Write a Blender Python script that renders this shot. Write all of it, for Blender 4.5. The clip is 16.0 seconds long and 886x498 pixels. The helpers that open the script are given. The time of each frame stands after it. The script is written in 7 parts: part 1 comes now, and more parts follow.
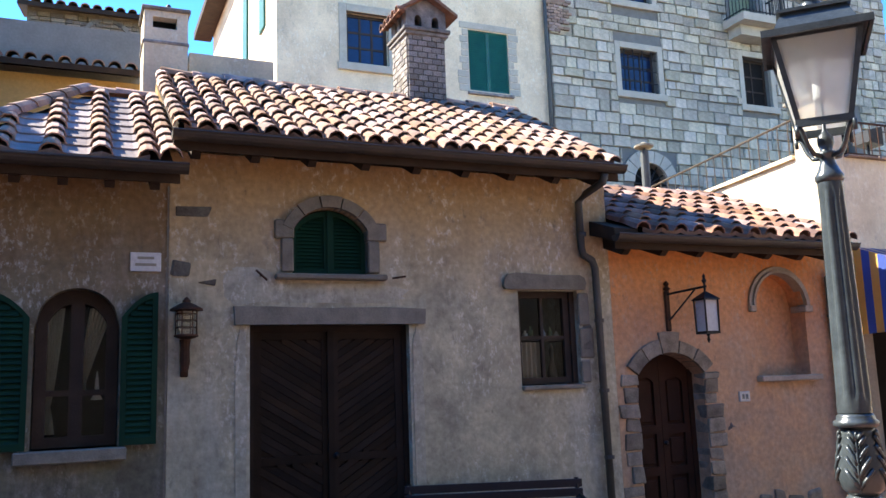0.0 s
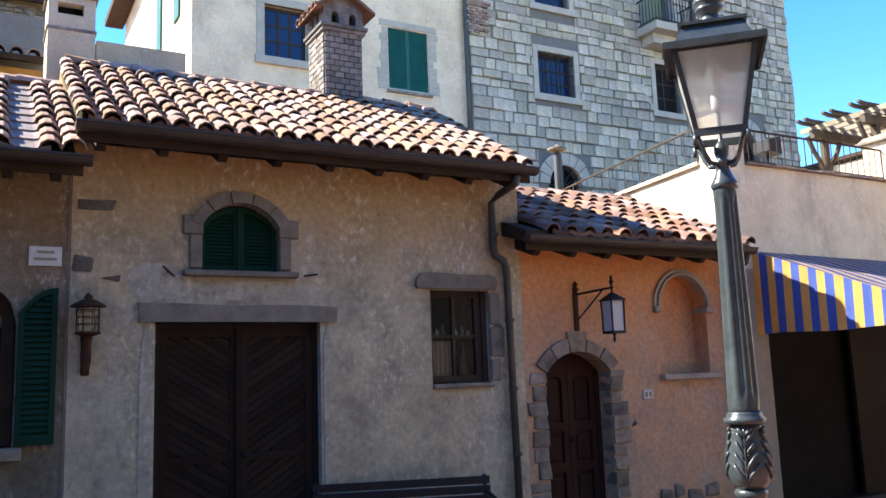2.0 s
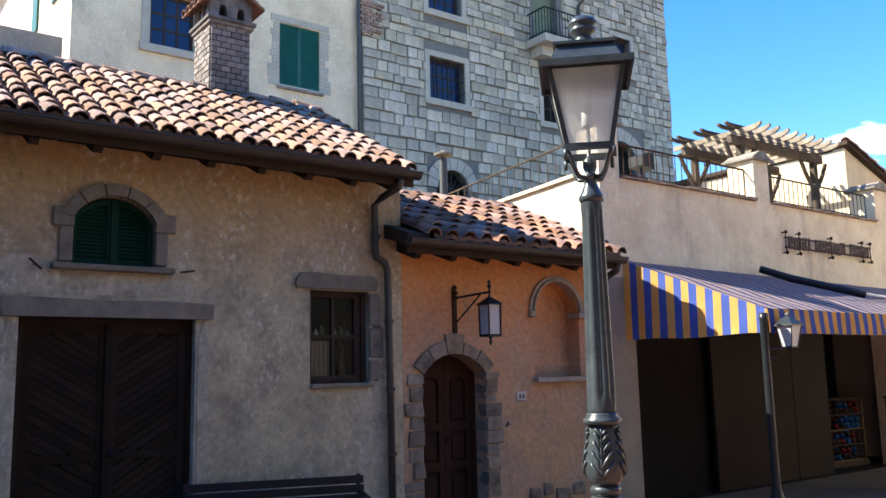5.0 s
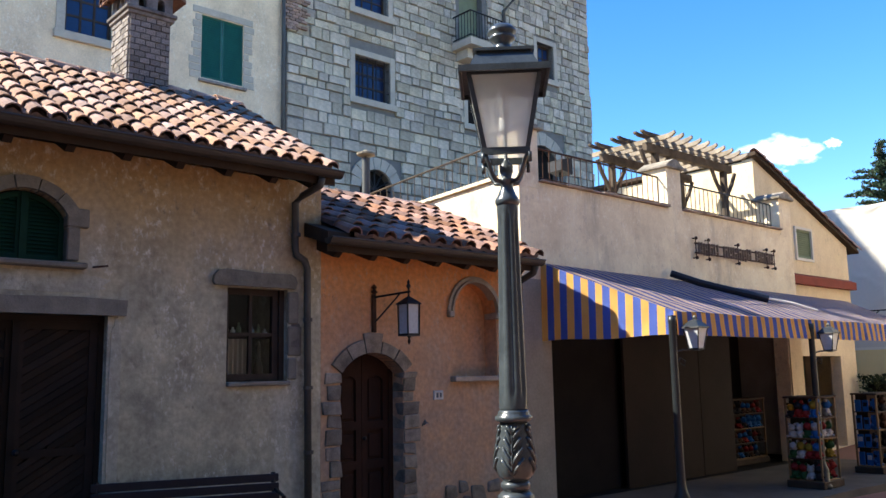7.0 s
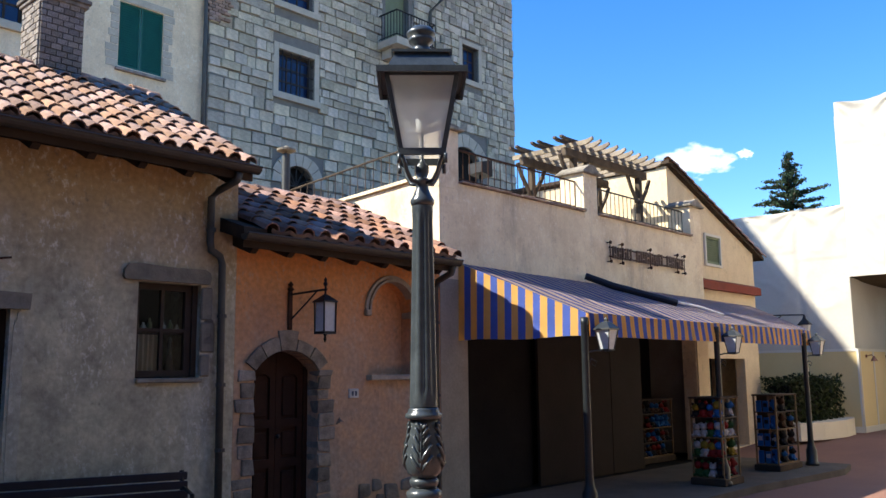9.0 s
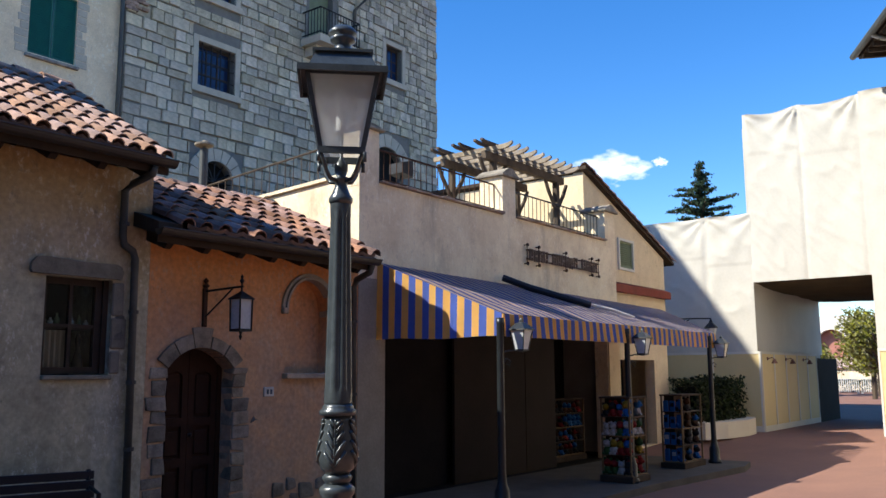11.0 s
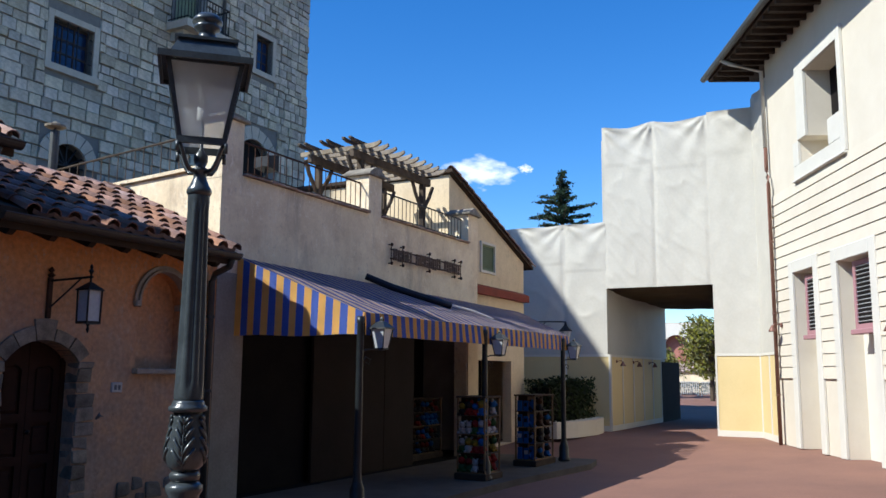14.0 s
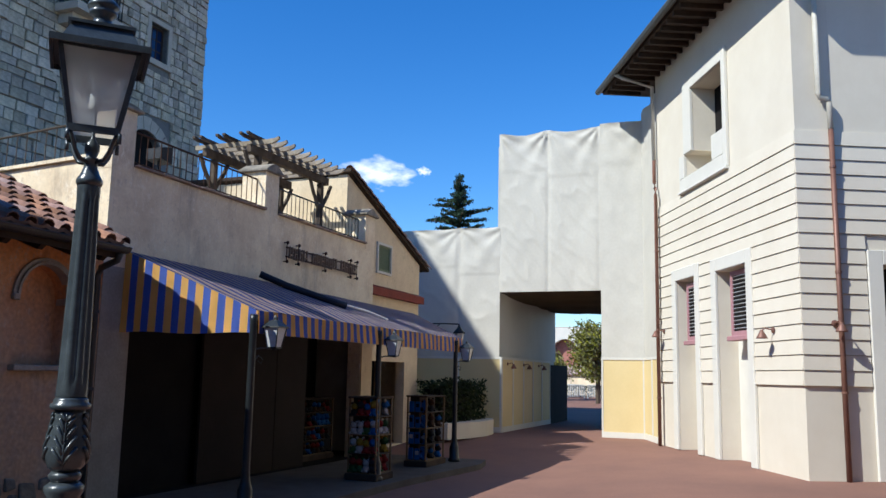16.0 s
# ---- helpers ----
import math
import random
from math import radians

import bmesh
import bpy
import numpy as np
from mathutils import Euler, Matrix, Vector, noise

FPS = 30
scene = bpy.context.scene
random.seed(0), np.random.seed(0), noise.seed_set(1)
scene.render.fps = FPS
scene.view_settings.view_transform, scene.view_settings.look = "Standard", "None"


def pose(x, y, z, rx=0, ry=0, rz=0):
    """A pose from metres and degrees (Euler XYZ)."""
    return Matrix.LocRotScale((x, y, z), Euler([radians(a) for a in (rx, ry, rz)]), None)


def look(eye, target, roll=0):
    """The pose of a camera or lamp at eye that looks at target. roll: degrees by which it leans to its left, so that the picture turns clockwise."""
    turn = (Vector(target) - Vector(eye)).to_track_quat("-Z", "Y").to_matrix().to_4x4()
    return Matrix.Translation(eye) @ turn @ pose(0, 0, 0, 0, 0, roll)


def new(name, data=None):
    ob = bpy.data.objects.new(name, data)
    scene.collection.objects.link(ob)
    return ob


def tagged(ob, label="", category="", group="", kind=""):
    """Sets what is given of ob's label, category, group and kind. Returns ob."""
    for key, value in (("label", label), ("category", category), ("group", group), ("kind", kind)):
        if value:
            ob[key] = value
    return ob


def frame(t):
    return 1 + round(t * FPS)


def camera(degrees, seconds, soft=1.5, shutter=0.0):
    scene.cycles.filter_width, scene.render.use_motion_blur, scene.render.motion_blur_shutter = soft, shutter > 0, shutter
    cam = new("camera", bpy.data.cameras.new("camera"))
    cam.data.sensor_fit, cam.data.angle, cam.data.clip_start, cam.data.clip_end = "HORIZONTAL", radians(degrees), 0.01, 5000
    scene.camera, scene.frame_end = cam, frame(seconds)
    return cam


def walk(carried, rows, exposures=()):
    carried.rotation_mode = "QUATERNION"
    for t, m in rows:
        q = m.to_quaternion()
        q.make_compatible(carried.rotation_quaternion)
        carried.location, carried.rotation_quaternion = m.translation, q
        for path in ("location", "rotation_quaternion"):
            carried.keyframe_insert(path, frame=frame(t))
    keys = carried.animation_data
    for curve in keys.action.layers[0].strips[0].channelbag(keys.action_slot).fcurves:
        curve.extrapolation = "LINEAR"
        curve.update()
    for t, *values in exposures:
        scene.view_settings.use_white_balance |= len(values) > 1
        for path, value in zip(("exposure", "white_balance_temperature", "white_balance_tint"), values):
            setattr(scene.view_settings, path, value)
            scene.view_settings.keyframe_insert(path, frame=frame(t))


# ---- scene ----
cam = camera(55.15, 16.0)
ROWS = [
    (0.0, -0.000, -0.000, 1.728, 0.00, 9.05, 2.04),
    (0.5, 0.010, -0.003, 1.734, -1.46, 8.93, 1.96),
    (1.0, 0.027, -0.012, 1.737, -2.82, 8.83, 1.87),
    (1.5, 0.042, -0.022, 1.736, -4.22, 8.76, 1.99),
    (2.0, 0.059, -0.035, 1.733, -5.55, 8.70, 2.04),
    (2.5, 0.077, -0.050, 1.731, -6.88, 8.68, 1.84),
    (3.0, 0.090, -0.067, 1.728, -8.16, 8.66, 1.72),
    (3.5, 0.099, -0.086, 1.727, -9.35, 8.61, 1.63),
    (4.0, 0.104, -0.108, 1.727, -10.56, 8.59, 1.50),
    (6.5, 0.124, -0.224, 1.715, -17.36, 8.47, 1.16),
    (7.0, 0.124, -0.246, 1.712, -18.55, 8.44, 1.06),
    (7.5, 0.129, -0.267, 1.710, -19.68, 8.41, 1.00),
    (8.0, 0.140, -0.283, 1.708, -20.84, 8.38, 0.84),
    (8.5, 0.152, -0.299, 1.707, -22.23, 8.34, 0.78),
    (9.0, 0.157, -0.317, 1.701, -23.88, 8.33, 0.59),
    (11.5, 0.141, -0.415, 1.674, -30.64, 8.32, 0.25),
    (12.0, 0.139, -0.431, 1.671, -32.03, 8.30, 0.17),
    (12.5, 0.137, -0.444, 1.673, -33.44, 8.29, 0.01),
    (13.0, 0.140, -0.452, 1.674, -34.97, 8.30, -0.16),
    (13.5, 0.147, -0.458, 1.674, -36.68, 8.30, -0.32),
    (14.0, 0.150, -0.462, 1.671, -38.53, 8.29, -0.50),
    (14.5, 0.143, -0.465, 1.668, -40.41, 8.34, -0.71),
    (15.0, 0.132, -0.471, 1.666, -42.30, 8.35, -0.83),
    (15.5, 0.118, -0.479, 1.664, -44.09, 8.42, -1.03),
    (16.0, 0.104, -0.491, 1.663, -45.71, 8.47, -1.13),
]
EXPOSURES = [(0.0, 1.98, 6800, 7), (4.0, 1.68, 6900, 7), (9.0, 1.16, 6780, 7), (11.5, 0.74, 6450, 7), (12.5, 0.6, 6200, 6), (16.0, 0.32, 5850, 5)]
walk(cam, [(t, pose(x, y, z, 90 + pitch, roll, yaw)) for t, x, y, z, yaw, pitch, roll in ROWS], EXPOSURES)

# ---- world and sun ----
STREET = Matrix.Translation((1.90, 9.40, 0)) @ Matrix.Rotation(radians(23), 4, "Z")
INN = Matrix.Translation((15.15, 5.41, 0)) @ Matrix.Rotation(radians(49), 4, "Z")
SUN_WAY = STREET.to_3x3() @ Vector((1.10, -0.836, -1.22)).normalized()
sun_data = bpy.data.lights.new("sun", "SUN")
sun_data.energy, sun_data.angle, sun_data.color = 5.0, radians(0.5), (1.0, 0.94, 0.84)
sun = new("sun", sun_data)
sun.matrix_world = look((0, 0, 30), Vector((0, 0, 30)) + SUN_WAY)
world = bpy.data.worlds.new("sky")
scene.world = world
world.use_nodes = True
sky = world.node_tree.nodes.new("ShaderNodeTexSky")
sky.sky_type, sky.sun_disc = "NISHITA", False
sky.sun_elevation = math.asin(-SUN_WAY.z)
sky.sun_rotation = math.atan2(-SUN_WAY.x, -SUN_WAY.y)
sky.air_density, sky.dust_density, sky.ozone_density = 1.0, 0.1, 4.0
deep = world.node_tree.nodes.new("ShaderNodeHueSaturation")
deep.inputs["Saturation"].default_value, deep.inputs["Hue"].default_value = 1.31, 0.509
world.node_tree.links.new(sky.outputs[0], deep.inputs["Color"])
world.node_tree.links.new(deep.outputs[0], world.node_tree.nodes["Background"].inputs[0])
world.node_tree.nodes["Background"].inputs[1].default_value = 0.14


# ---- materials ----
def material(name, base, second=None, rough=0.85, metal=0.0, scale=3.0, fine=40.0, bump=0.25, vary=0.0, stain=None, stain_scale=0.8, stain_amount=0.5, streaks=False, coat=0.0, fleck=None, pit=None, top_tone=None, rough_grain=0.2):
    """Two scales of noise between two colours, stains, optional change from piece to piece, and fine relief."""
    mat = bpy.data.materials.new(name)
    mat.use_nodes = True
    nt = mat.node_tree
    N, L = nt.nodes.new, nt.links.new
    b = nt.nodes["Principled BSDF"]
    b.inputs["Roughness"].default_value, b.inputs["Metallic"].default_value = rough, metal
    b.inputs["Coat Weight"].default_value = coat
    b.inputs["Specular IOR Level"].default_value = 0.12 if rough >= 0.6 else 0.4
    second = second or tuple(c * 0.75 for c in base)
    co = N("ShaderNodeTexCoord")
    big = N("ShaderNodeTexNoise")
    big.inputs["Scale"].default_value, big.inputs["Detail"].default_value, big.inputs["Roughness"].default_value = scale, 6, 0.65
    L(co.outputs["Object"], big.inputs["Vector"])
    small = N("ShaderNodeTexNoise")
    small.inputs["Scale"].default_value, small.inputs["Detail"].default_value = fine, 4
    L(co.outputs["Object"], small.inputs["Vector"])
    ramp = N("ShaderNodeValToRGB")
    ramp.color_ramp.elements[0].position, ramp.color_ramp.elements[1].position = 0.33, 0.68
    ramp.color_ramp.elements[0].color, ramp.color_ramp.elements[1].color = (*second, 1), (*base, 1)
    L(big.outputs["Fac"], ramp.inputs["Fac"])
    out = ramp.outputs["Color"]
    if stain:
        st = N("ShaderNodeTexNoise")
        st.inputs["Scale"].default_value, st.inputs["Detail"].default_value, st.inputs["Roughness"].default_value = stain_scale, 8, 0.7
        if streaks:
            mp = N("ShaderNodeMapping")
            mp.inputs["Scale"].default_value = (1.0, 1.0, 0.22)
            mp.inputs["Location"].default_value = (7.3, 1.1, 2.2)
            L(co.outputs["Object"], mp.inputs["Vector"])
            L(mp.outputs["Vector"], st.inputs["Vector"])
        else:
            L(co.outputs["Object"], st.inputs["Vector"])
        cut = N("ShaderNodeMapRange")
        cut.inputs["From Min"].default_value, cut.inputs["From Max"].default_value = 0.5, 0.72
        cut.inputs["To Max"].default_value = stain_amount
        L(st.outputs["Fac"], cut.inputs["Value"])
        mix = N("ShaderNodeMix")
        mix.data_type = "RGBA"
        L(cut.outputs[0], mix.inputs["Factor"])
        L(out, mix.inputs["A"])
        mix.inputs["B"].default_value = (*stain, 1)
        out = mix.outputs["Result"]
    # Warmer tone towards the top; on the tan walls it also holds eave shade.
    if top_tone:
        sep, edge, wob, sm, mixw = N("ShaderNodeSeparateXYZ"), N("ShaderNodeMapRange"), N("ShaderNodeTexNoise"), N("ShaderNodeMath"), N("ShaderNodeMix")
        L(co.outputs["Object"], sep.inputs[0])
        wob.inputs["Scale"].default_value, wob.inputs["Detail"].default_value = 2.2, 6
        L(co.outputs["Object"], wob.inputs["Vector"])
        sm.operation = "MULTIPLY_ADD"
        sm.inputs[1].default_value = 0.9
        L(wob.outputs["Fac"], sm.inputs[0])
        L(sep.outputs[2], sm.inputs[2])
        edge.inputs["From Min"].default_value, edge.inputs["From Max"].default_value = top_tone[0] - 0.55, top_tone[0] + 0.95
        edge.inputs["To Max"].default_value = top_tone[2]
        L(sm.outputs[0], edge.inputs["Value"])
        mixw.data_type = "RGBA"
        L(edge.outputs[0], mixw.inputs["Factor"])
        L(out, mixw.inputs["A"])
        mixw.inputs["B"].default_value = (*top_tone[1], 1)
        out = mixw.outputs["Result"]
    for colour, size, shift, lo, hi in ((fleck, 15, 0.0, 0.52, 0.62), (pit, 10, 3.7, 0.54, 0.66)):
        if not colour:
            continue
        fk, fr1, fm, fr2, fmul, mixf, mp = N("ShaderNodeTexNoise"), N("ShaderNodeMapRange"), N("ShaderNodeTexNoise"), N("ShaderNodeMapRange"), N("ShaderNodeMath"), N("ShaderNodeMix"), N("ShaderNodeMapping")
        fk.inputs["Scale"].default_value, fk.inputs["Detail"].default_value, fk.inputs["Roughness"].default_value = size, 8, 0.78
        fm.inputs["Scale"].default_value, fm.inputs["Detail"].default_value = 2.1, 4
        mp.inputs["Scale"].default_value, mp.inputs["Location"].default_value = (1, 1, 0.6), (shift, shift, shift)
        L(co.outputs["Object"], mp.inputs["Vector"])
        for nn in (fk, fm):
            L(mp.outputs["Vector"], nn.inputs["Vector"])
        fr1.inputs["From Min"].default_value, fr1.inputs["From Max"].default_value = lo, hi
        fr2.inputs["From Min"].default_value, fr2.inputs["From Max"].default_value = 0.42, 0.58
        fr2.inputs["To Max"].default_value = 0.75
        L(fk.outputs["Fac"], fr1.inputs["Value"])
        L(fm.outputs["Fac"], fr2.inputs["Value"])
        fmul.operation = "MULTIPLY"
        L(fr1.outputs[0], fmul.inputs[0])
        L(fr2.outputs[0], fmul.inputs[1])
        mixf.data_type = "RGBA"
        L(fmul.outputs[0], mixf.inputs["Factor"])
        L(out, mixf.inputs["A"])
        mixf.inputs["B"].default_value = (*colour, 1)
        out = mixf.outputs["Result"]
    grain = N("ShaderNodeMapRange")
    grain.inputs["To Min"].default_value, grain.inputs["To Max"].default_value = 1 - rough_grain, 1 + rough_grain
    L(small.outputs["Fac"], grain.inputs["Value"])
    value = grain.outputs[0]
    if vary:
        info, geo, add, fr, span, mul = N("ShaderNodeObjectInfo"), N("ShaderNodeNewGeometry"), N("ShaderNodeMath"), N("ShaderNodeMath"), N("ShaderNodeMapRange"), N("ShaderNodeMath")
        fr.operation, mul.operation = "FRACT", "MULTIPLY"
        L(info.outputs["Random"], add.inputs[0])
        L(geo.outputs["Random Per Island"], add.inputs[1])
        L(add.outputs[0], fr.inputs[0])
        L(fr.outputs[0], span.inputs["Value"])
        span.inputs["To Min"].default_value, span.inputs["To Max"].default_value = 1 - vary, 1 + vary
        L(span.outputs[0], mul.inputs[0])
        L(value, mul.inputs[1])
        value = mul.outputs[0]
        hue = N("ShaderNodeHueSaturation")
        wide = N("ShaderNodeMapRange")
        wide.inputs["To Min"].default_value, wide.inputs["To Max"].default_value = 0.5 - 0.035 * vary, 0.5 + 0.012 * vary
        sat = N("ShaderNodeMapRange")
        sat.inputs["To Min"].default_value, sat.inputs["To Max"].default_value = 1 - 0.8 * vary, 1 + 0.5 * vary
        other = N("ShaderNodeMath")
        other.operation = "PINGPONG"
        other.inputs[1].default_value = 0.14
        L(fr.outputs[0], other.inputs[0])
        ten = N("ShaderNodeMath")
        ten.operation = "MULTIPLY"
        ten.inputs[1].default_value = 7.7
        L(other.outputs[0], ten.inputs[0])
        L(ten.outputs[0], sat.inputs["Value"])
        L(ten.outputs[0], wide.inputs["Value"])
        L(wide.outputs[0], hue.inputs["Hue"])
        L(sat.outputs[0], hue.inputs["Saturation"])
        L(out, hue.inputs["Color"])
        out = hue.outputs["Color"]
    scaled = N("ShaderNodeVectorMath")
    scaled.operation = "SCALE"
    L(out, scaled.inputs[0])
    L(value, scaled.inputs["Scale"])
    L(scaled.outputs[0], b.inputs["Base Color"])
    if bump:
        bm1, bm2 = N("ShaderNodeBump"), N("ShaderNodeBump")
        bm1.inputs["Strength"].default_value, bm1.inputs["Distance"].default_value = bump, 0.03
        bm2.inputs["Strength"].default_value, bm2.inputs["Distance"].default_value = bump, 0.008
        L(big.outputs["Fac"], bm1.inputs["Height"])
        L(small.outputs["Fac"], bm2.inputs["Height"])
        L(bm1.outputs[0], bm2.inputs["Normal"])
        L(bm2.outputs[0], b.inputs["Normal"])
    return mat


def striped(name, axis, period, colours, rough=0.8, through_light=0.0):
    """Woven cloth with stripes along one of the object's axes."""
    mat = bpy.data.materials.new(name)
    mat.use_nodes = True
    nt = mat.node_tree
    N, L = nt.nodes.new, nt.links.new
    b = nt.nodes["Principled BSDF"]
    b.inputs["Roughness"].default_value = rough
    co, sep, mul, fr, ramp = N("ShaderNodeTexCoord"), N("ShaderNodeSeparateXYZ"), N("ShaderNodeMath"), N("ShaderNodeMath"), N("ShaderNodeValToRGB")
    L(co.outputs["Object"], sep.inputs[0])
    mul.operation, fr.operation = "MULTIPLY", "FRACT"
    mul.inputs[1].default_value = 1 / period
    L(sep.outputs[axis], mul.inputs[0])
    L(mul.outputs[0], fr.inputs[0])
    L(fr.outputs[0], ramp.inputs[0])
    ramp.color_ramp.interpolation = "CONSTANT"
    while len(ramp.color_ramp.elements) < len(colours):
        ramp.color_ramp.elements.new(0.5)
    for e, (p, c) in zip(ramp.color_ramp.elements, colours):
        e.position, e.color = p, (*c, 1)
    noise_t = N("ShaderNodeTexNoise")
    noise_t.inputs["Scale"].default_value, noise_t.inputs["Detail"].default_value = 2.5, 6
    L(co.outputs["Object"], noise_t.inputs["Vector"])
    span = N("ShaderNodeMapRange")
    span.inputs["To Min"].default_value, span.inputs["To Max"].default_value = 0.75, 1.2
    L(noise_t.outputs["Fac"], span.inputs["Value"])
    sc = N("ShaderNodeVectorMath")
    sc.operation = "SCALE"
    L(ramp.outputs[0], sc.inputs[0])
    L(span.outputs[0], sc.inputs["Scale"])
    L(sc.outputs[0], b.inputs["Base Color"])
    if through_light:
        tr, mix = N("ShaderNodeBsdfTranslucent"), N("ShaderNodeMixShader")
        L(sc.outputs[0], tr.inputs["Color"])
        mix.inputs[0].default_value = through_light
        L(b.outputs[0], mix.inputs[1])
        L(tr.outputs[0], mix.inputs[2])
        L(mix.outputs[0], nt.nodes["Material Output"].inputs["Surface"])
    return mat


def glass(name, tint=(0.9, 0.95, 0.95), rough=0.02, see=0.75):
    mat = bpy.data.materials.new(name)
    mat.use_nodes = True
    nt = mat.node_tree
    N, L = nt.nodes.new, nt.links.new
    gl, tr, mix, fres = N("ShaderNodeBsdfGlossy"), N("ShaderNodeBsdfTransparent"), N("ShaderNodeMixShader"), N("ShaderNodeFresnel")
    fres.inputs["IOR"].default_value = 1.5
    add = N("ShaderNodeMath")
    add.inputs[1].default_value = 1 - see - 0.04
    add.use_clamp = True
    L(fres.outputs[0], add.inputs[0])
    gl.inputs["Roughness"].default_value = rough
    tr.inputs["Color"].default_value = (*tint, 1)
    L(add.outputs[0], mix.inputs[0])
    L(tr.outputs[0], mix.inputs[1])
    L(gl.outputs[0], mix.inputs[2])
    L(mix.outputs[0], nt.nodes["Material Output"].inputs["Surface"])
    return mat


M_TAN = material("aged tan plaster", (0.56, 0.52, 0.37), (0.28, 0.26, 0.20), scale=2.2, fine=17, bump=0.45, stain=(0.48, 0.475, 0.40), stain_scale=1.8, stain_amount=0.95, streaks=True, fleck=(0.74, 0.72, 0.62), pit=(0.17, 0.15, 0.13), top_tone=(3.5, (0.44, 0.275, 0.115), 0.95), rough_grain=0.4)
# Darker copy of the tan plaster; the left house's shade is in its colours.
M_TAN_LEFT = material("aged tan plaster, shaded copy", (0.235, 0.22, 0.155), (0.11, 0.105, 0.083), scale=2.4, fine=18, bump=0.45, stain=(0.33, 0.31, 0.28), stain_scale=2.4, stain_amount=0.9, streaks=True, fleck=(0.5, 0.5, 0.46), pit=(0.13, 0.115, 0.10), top_tone=(3.2, (0.26, 0.165, 0.08), 0.95), rough_grain=0.4)
M_ORANGE = material("orange plaster", (0.60, 0.365, 0.21), (0.36, 0.275, 0.205), scale=1.8, fine=17, bump=0.4, stain=(0.42, 0.345, 0.27), stain_scale=1.2, stain_amount=0.95, fleck=(0.5, 0.38, 0.29), pit=(0.22, 0.15, 0.11), top_tone=(2.7, (0.70, 0.285, 0.095), 1.0), rough_grain=0.4)
M_SHOP = material("cream plaster", (0.90, 0.77, 0.55), (0.68, 0.54, 0.36), scale=1.6, fine=22, bump=0.35, stain=(0.36, 0.29, 0.215), stain_scale=1.3, stain_amount=0.85, streaks=True, fleck=(0.9, 0.82, 0.68), pit=(0.48, 0.38, 0.28), rough_grain=0.12)
M_GABLE = material("pale ochre plaster", (0.74, 0.61, 0.42), (0.64, 0.51, 0.34), scale=1.4, fine=30, stain=(0.48, 0.38, 0.26), stain_amount=0.6, streaks=True, pit=(0.45, 0.36, 0.25), rough_grain=0.15)
M_WHITE = material("whitewashed plaster", (0.84, 0.69, 0.48), (0.66, 0.53, 0.36), scale=0.9, fine=30, bump=0.3, stain=(0.44, 0.35, 0.25), stain_scale=0.6, stain_amount=0.65, fleck=(0.82, 0.76, 0.64), pit=(0.42, 0.36, 0.28))
M_GREYWALL = material("weathered grey plaster", (0.38, 0.35, 0.29), (0.27, 0.25, 0.205), scale=1.1, fine=30, stain=(0.22, 0.2, 0.18), stain_amount=0.5)
M_YELLOWWALL = material("ochre plaster in the yard", (0.66, 0.40, 0.14), (0.58, 0.34, 0.12), scale=1.2, fine=30)
M_CREAM = material("smooth cream render", (0.67, 0.615, 0.515), (0.615, 0.555, 0.455), scale=0.8, fine=60, bump=0.06, rough_grain=0.06, stain=(0.53, 0.47, 0.38), stain_scale=0.5, stain_amount=0.3)
M_CREAM_TRIM = material("pale trim render", (0.65, 0.625, 0.56), (0.60, 0.575, 0.515), scale=1.0, fine=60, bump=0.05, rough_grain=0.06)
M_STONE = material("grey dressed stone", (0.31, 0.275, 0.22), (0.135, 0.12, 0.098), scale=5, fine=60, bump=0.5, stain=(0.36, 0.32, 0.26), stain_scale=4, stain_amount=0.5, vary=0.25, rough_grain=0.35)
M_RUBBLE = material("brown rubble stone", (0.40, 0.32, 0.22), (0.22, 0.175, 0.125), scale=6, fine=50, bump=0.5, vary=0.35)
M_SLATE = material("dark grey lintel stone", (0.26, 0.24, 0.195), (0.165, 0.153, 0.127), scale=6, fine=70, bump=0.45, vary=0.12)
M_TOWER = material("tower block stone", (0.52, 0.47, 0.36), (0.30, 0.28, 0.22), scale=2.6, fine=16, bump=0.7, stain=(0.60, 0.53, 0.42), stain_scale=0.7, stain_amount=0.7, vary=0.27, rough_grain=0.42)
M_MORTAR = material("lime mortar", (0.20, 0.195, 0.18), (0.15, 0.145, 0.135), scale=3, fine=40)
M_TILE = material("terracotta roof tile", (0.43, 0.275, 0.205), (0.26, 0.17, 0.13), scale=6, fine=50, bump=0.4, stain=(0.57, 0.485, 0.415), stain_scale=2.2, stain_amount=0.85, vary=0.36)
# Darker than the tiles themselves: part of the orange roof's shadow is painted in.
M_TILEDARK = material("weathered roof tile, partly shaded in colour", (0.31, 0.18, 0.135), (0.19, 0.115, 0.09), scale=6, fine=50, bump=0.3, stain=(0.46, 0.33, 0.27), stain_scale=2.2, stain_amount=0.5, vary=0.45)
M_PANPALE = material("pan tile, pale grey", (0.33, 0.275, 0.265), (0.22, 0.185, 0.18), scale=5, fine=50, vary=0.3)
M_PAN = material("pan tile, weathered", (0.24, 0.15, 0.11), (0.16, 0.105, 0.08), scale=5, fine=50, vary=0.3)
M_EAVEWOOD = material("dark stained eave timber", (0.065, 0.045, 0.032), (0.04, 0.03, 0.024), scale=4, fine=60, rough=0.75)
M_GUTTER = material("weathered bronze gutter", (0.075, 0.062, 0.05), (0.05, 0.045, 0.04), scale=3, fine=30, rough=0.55, metal=0.3)
M_PIPE = material("grey painted downpipe", (0.075, 0.08, 0.075), (0.05, 0.052, 0.05), scale=3, fine=40, rough=0.55)
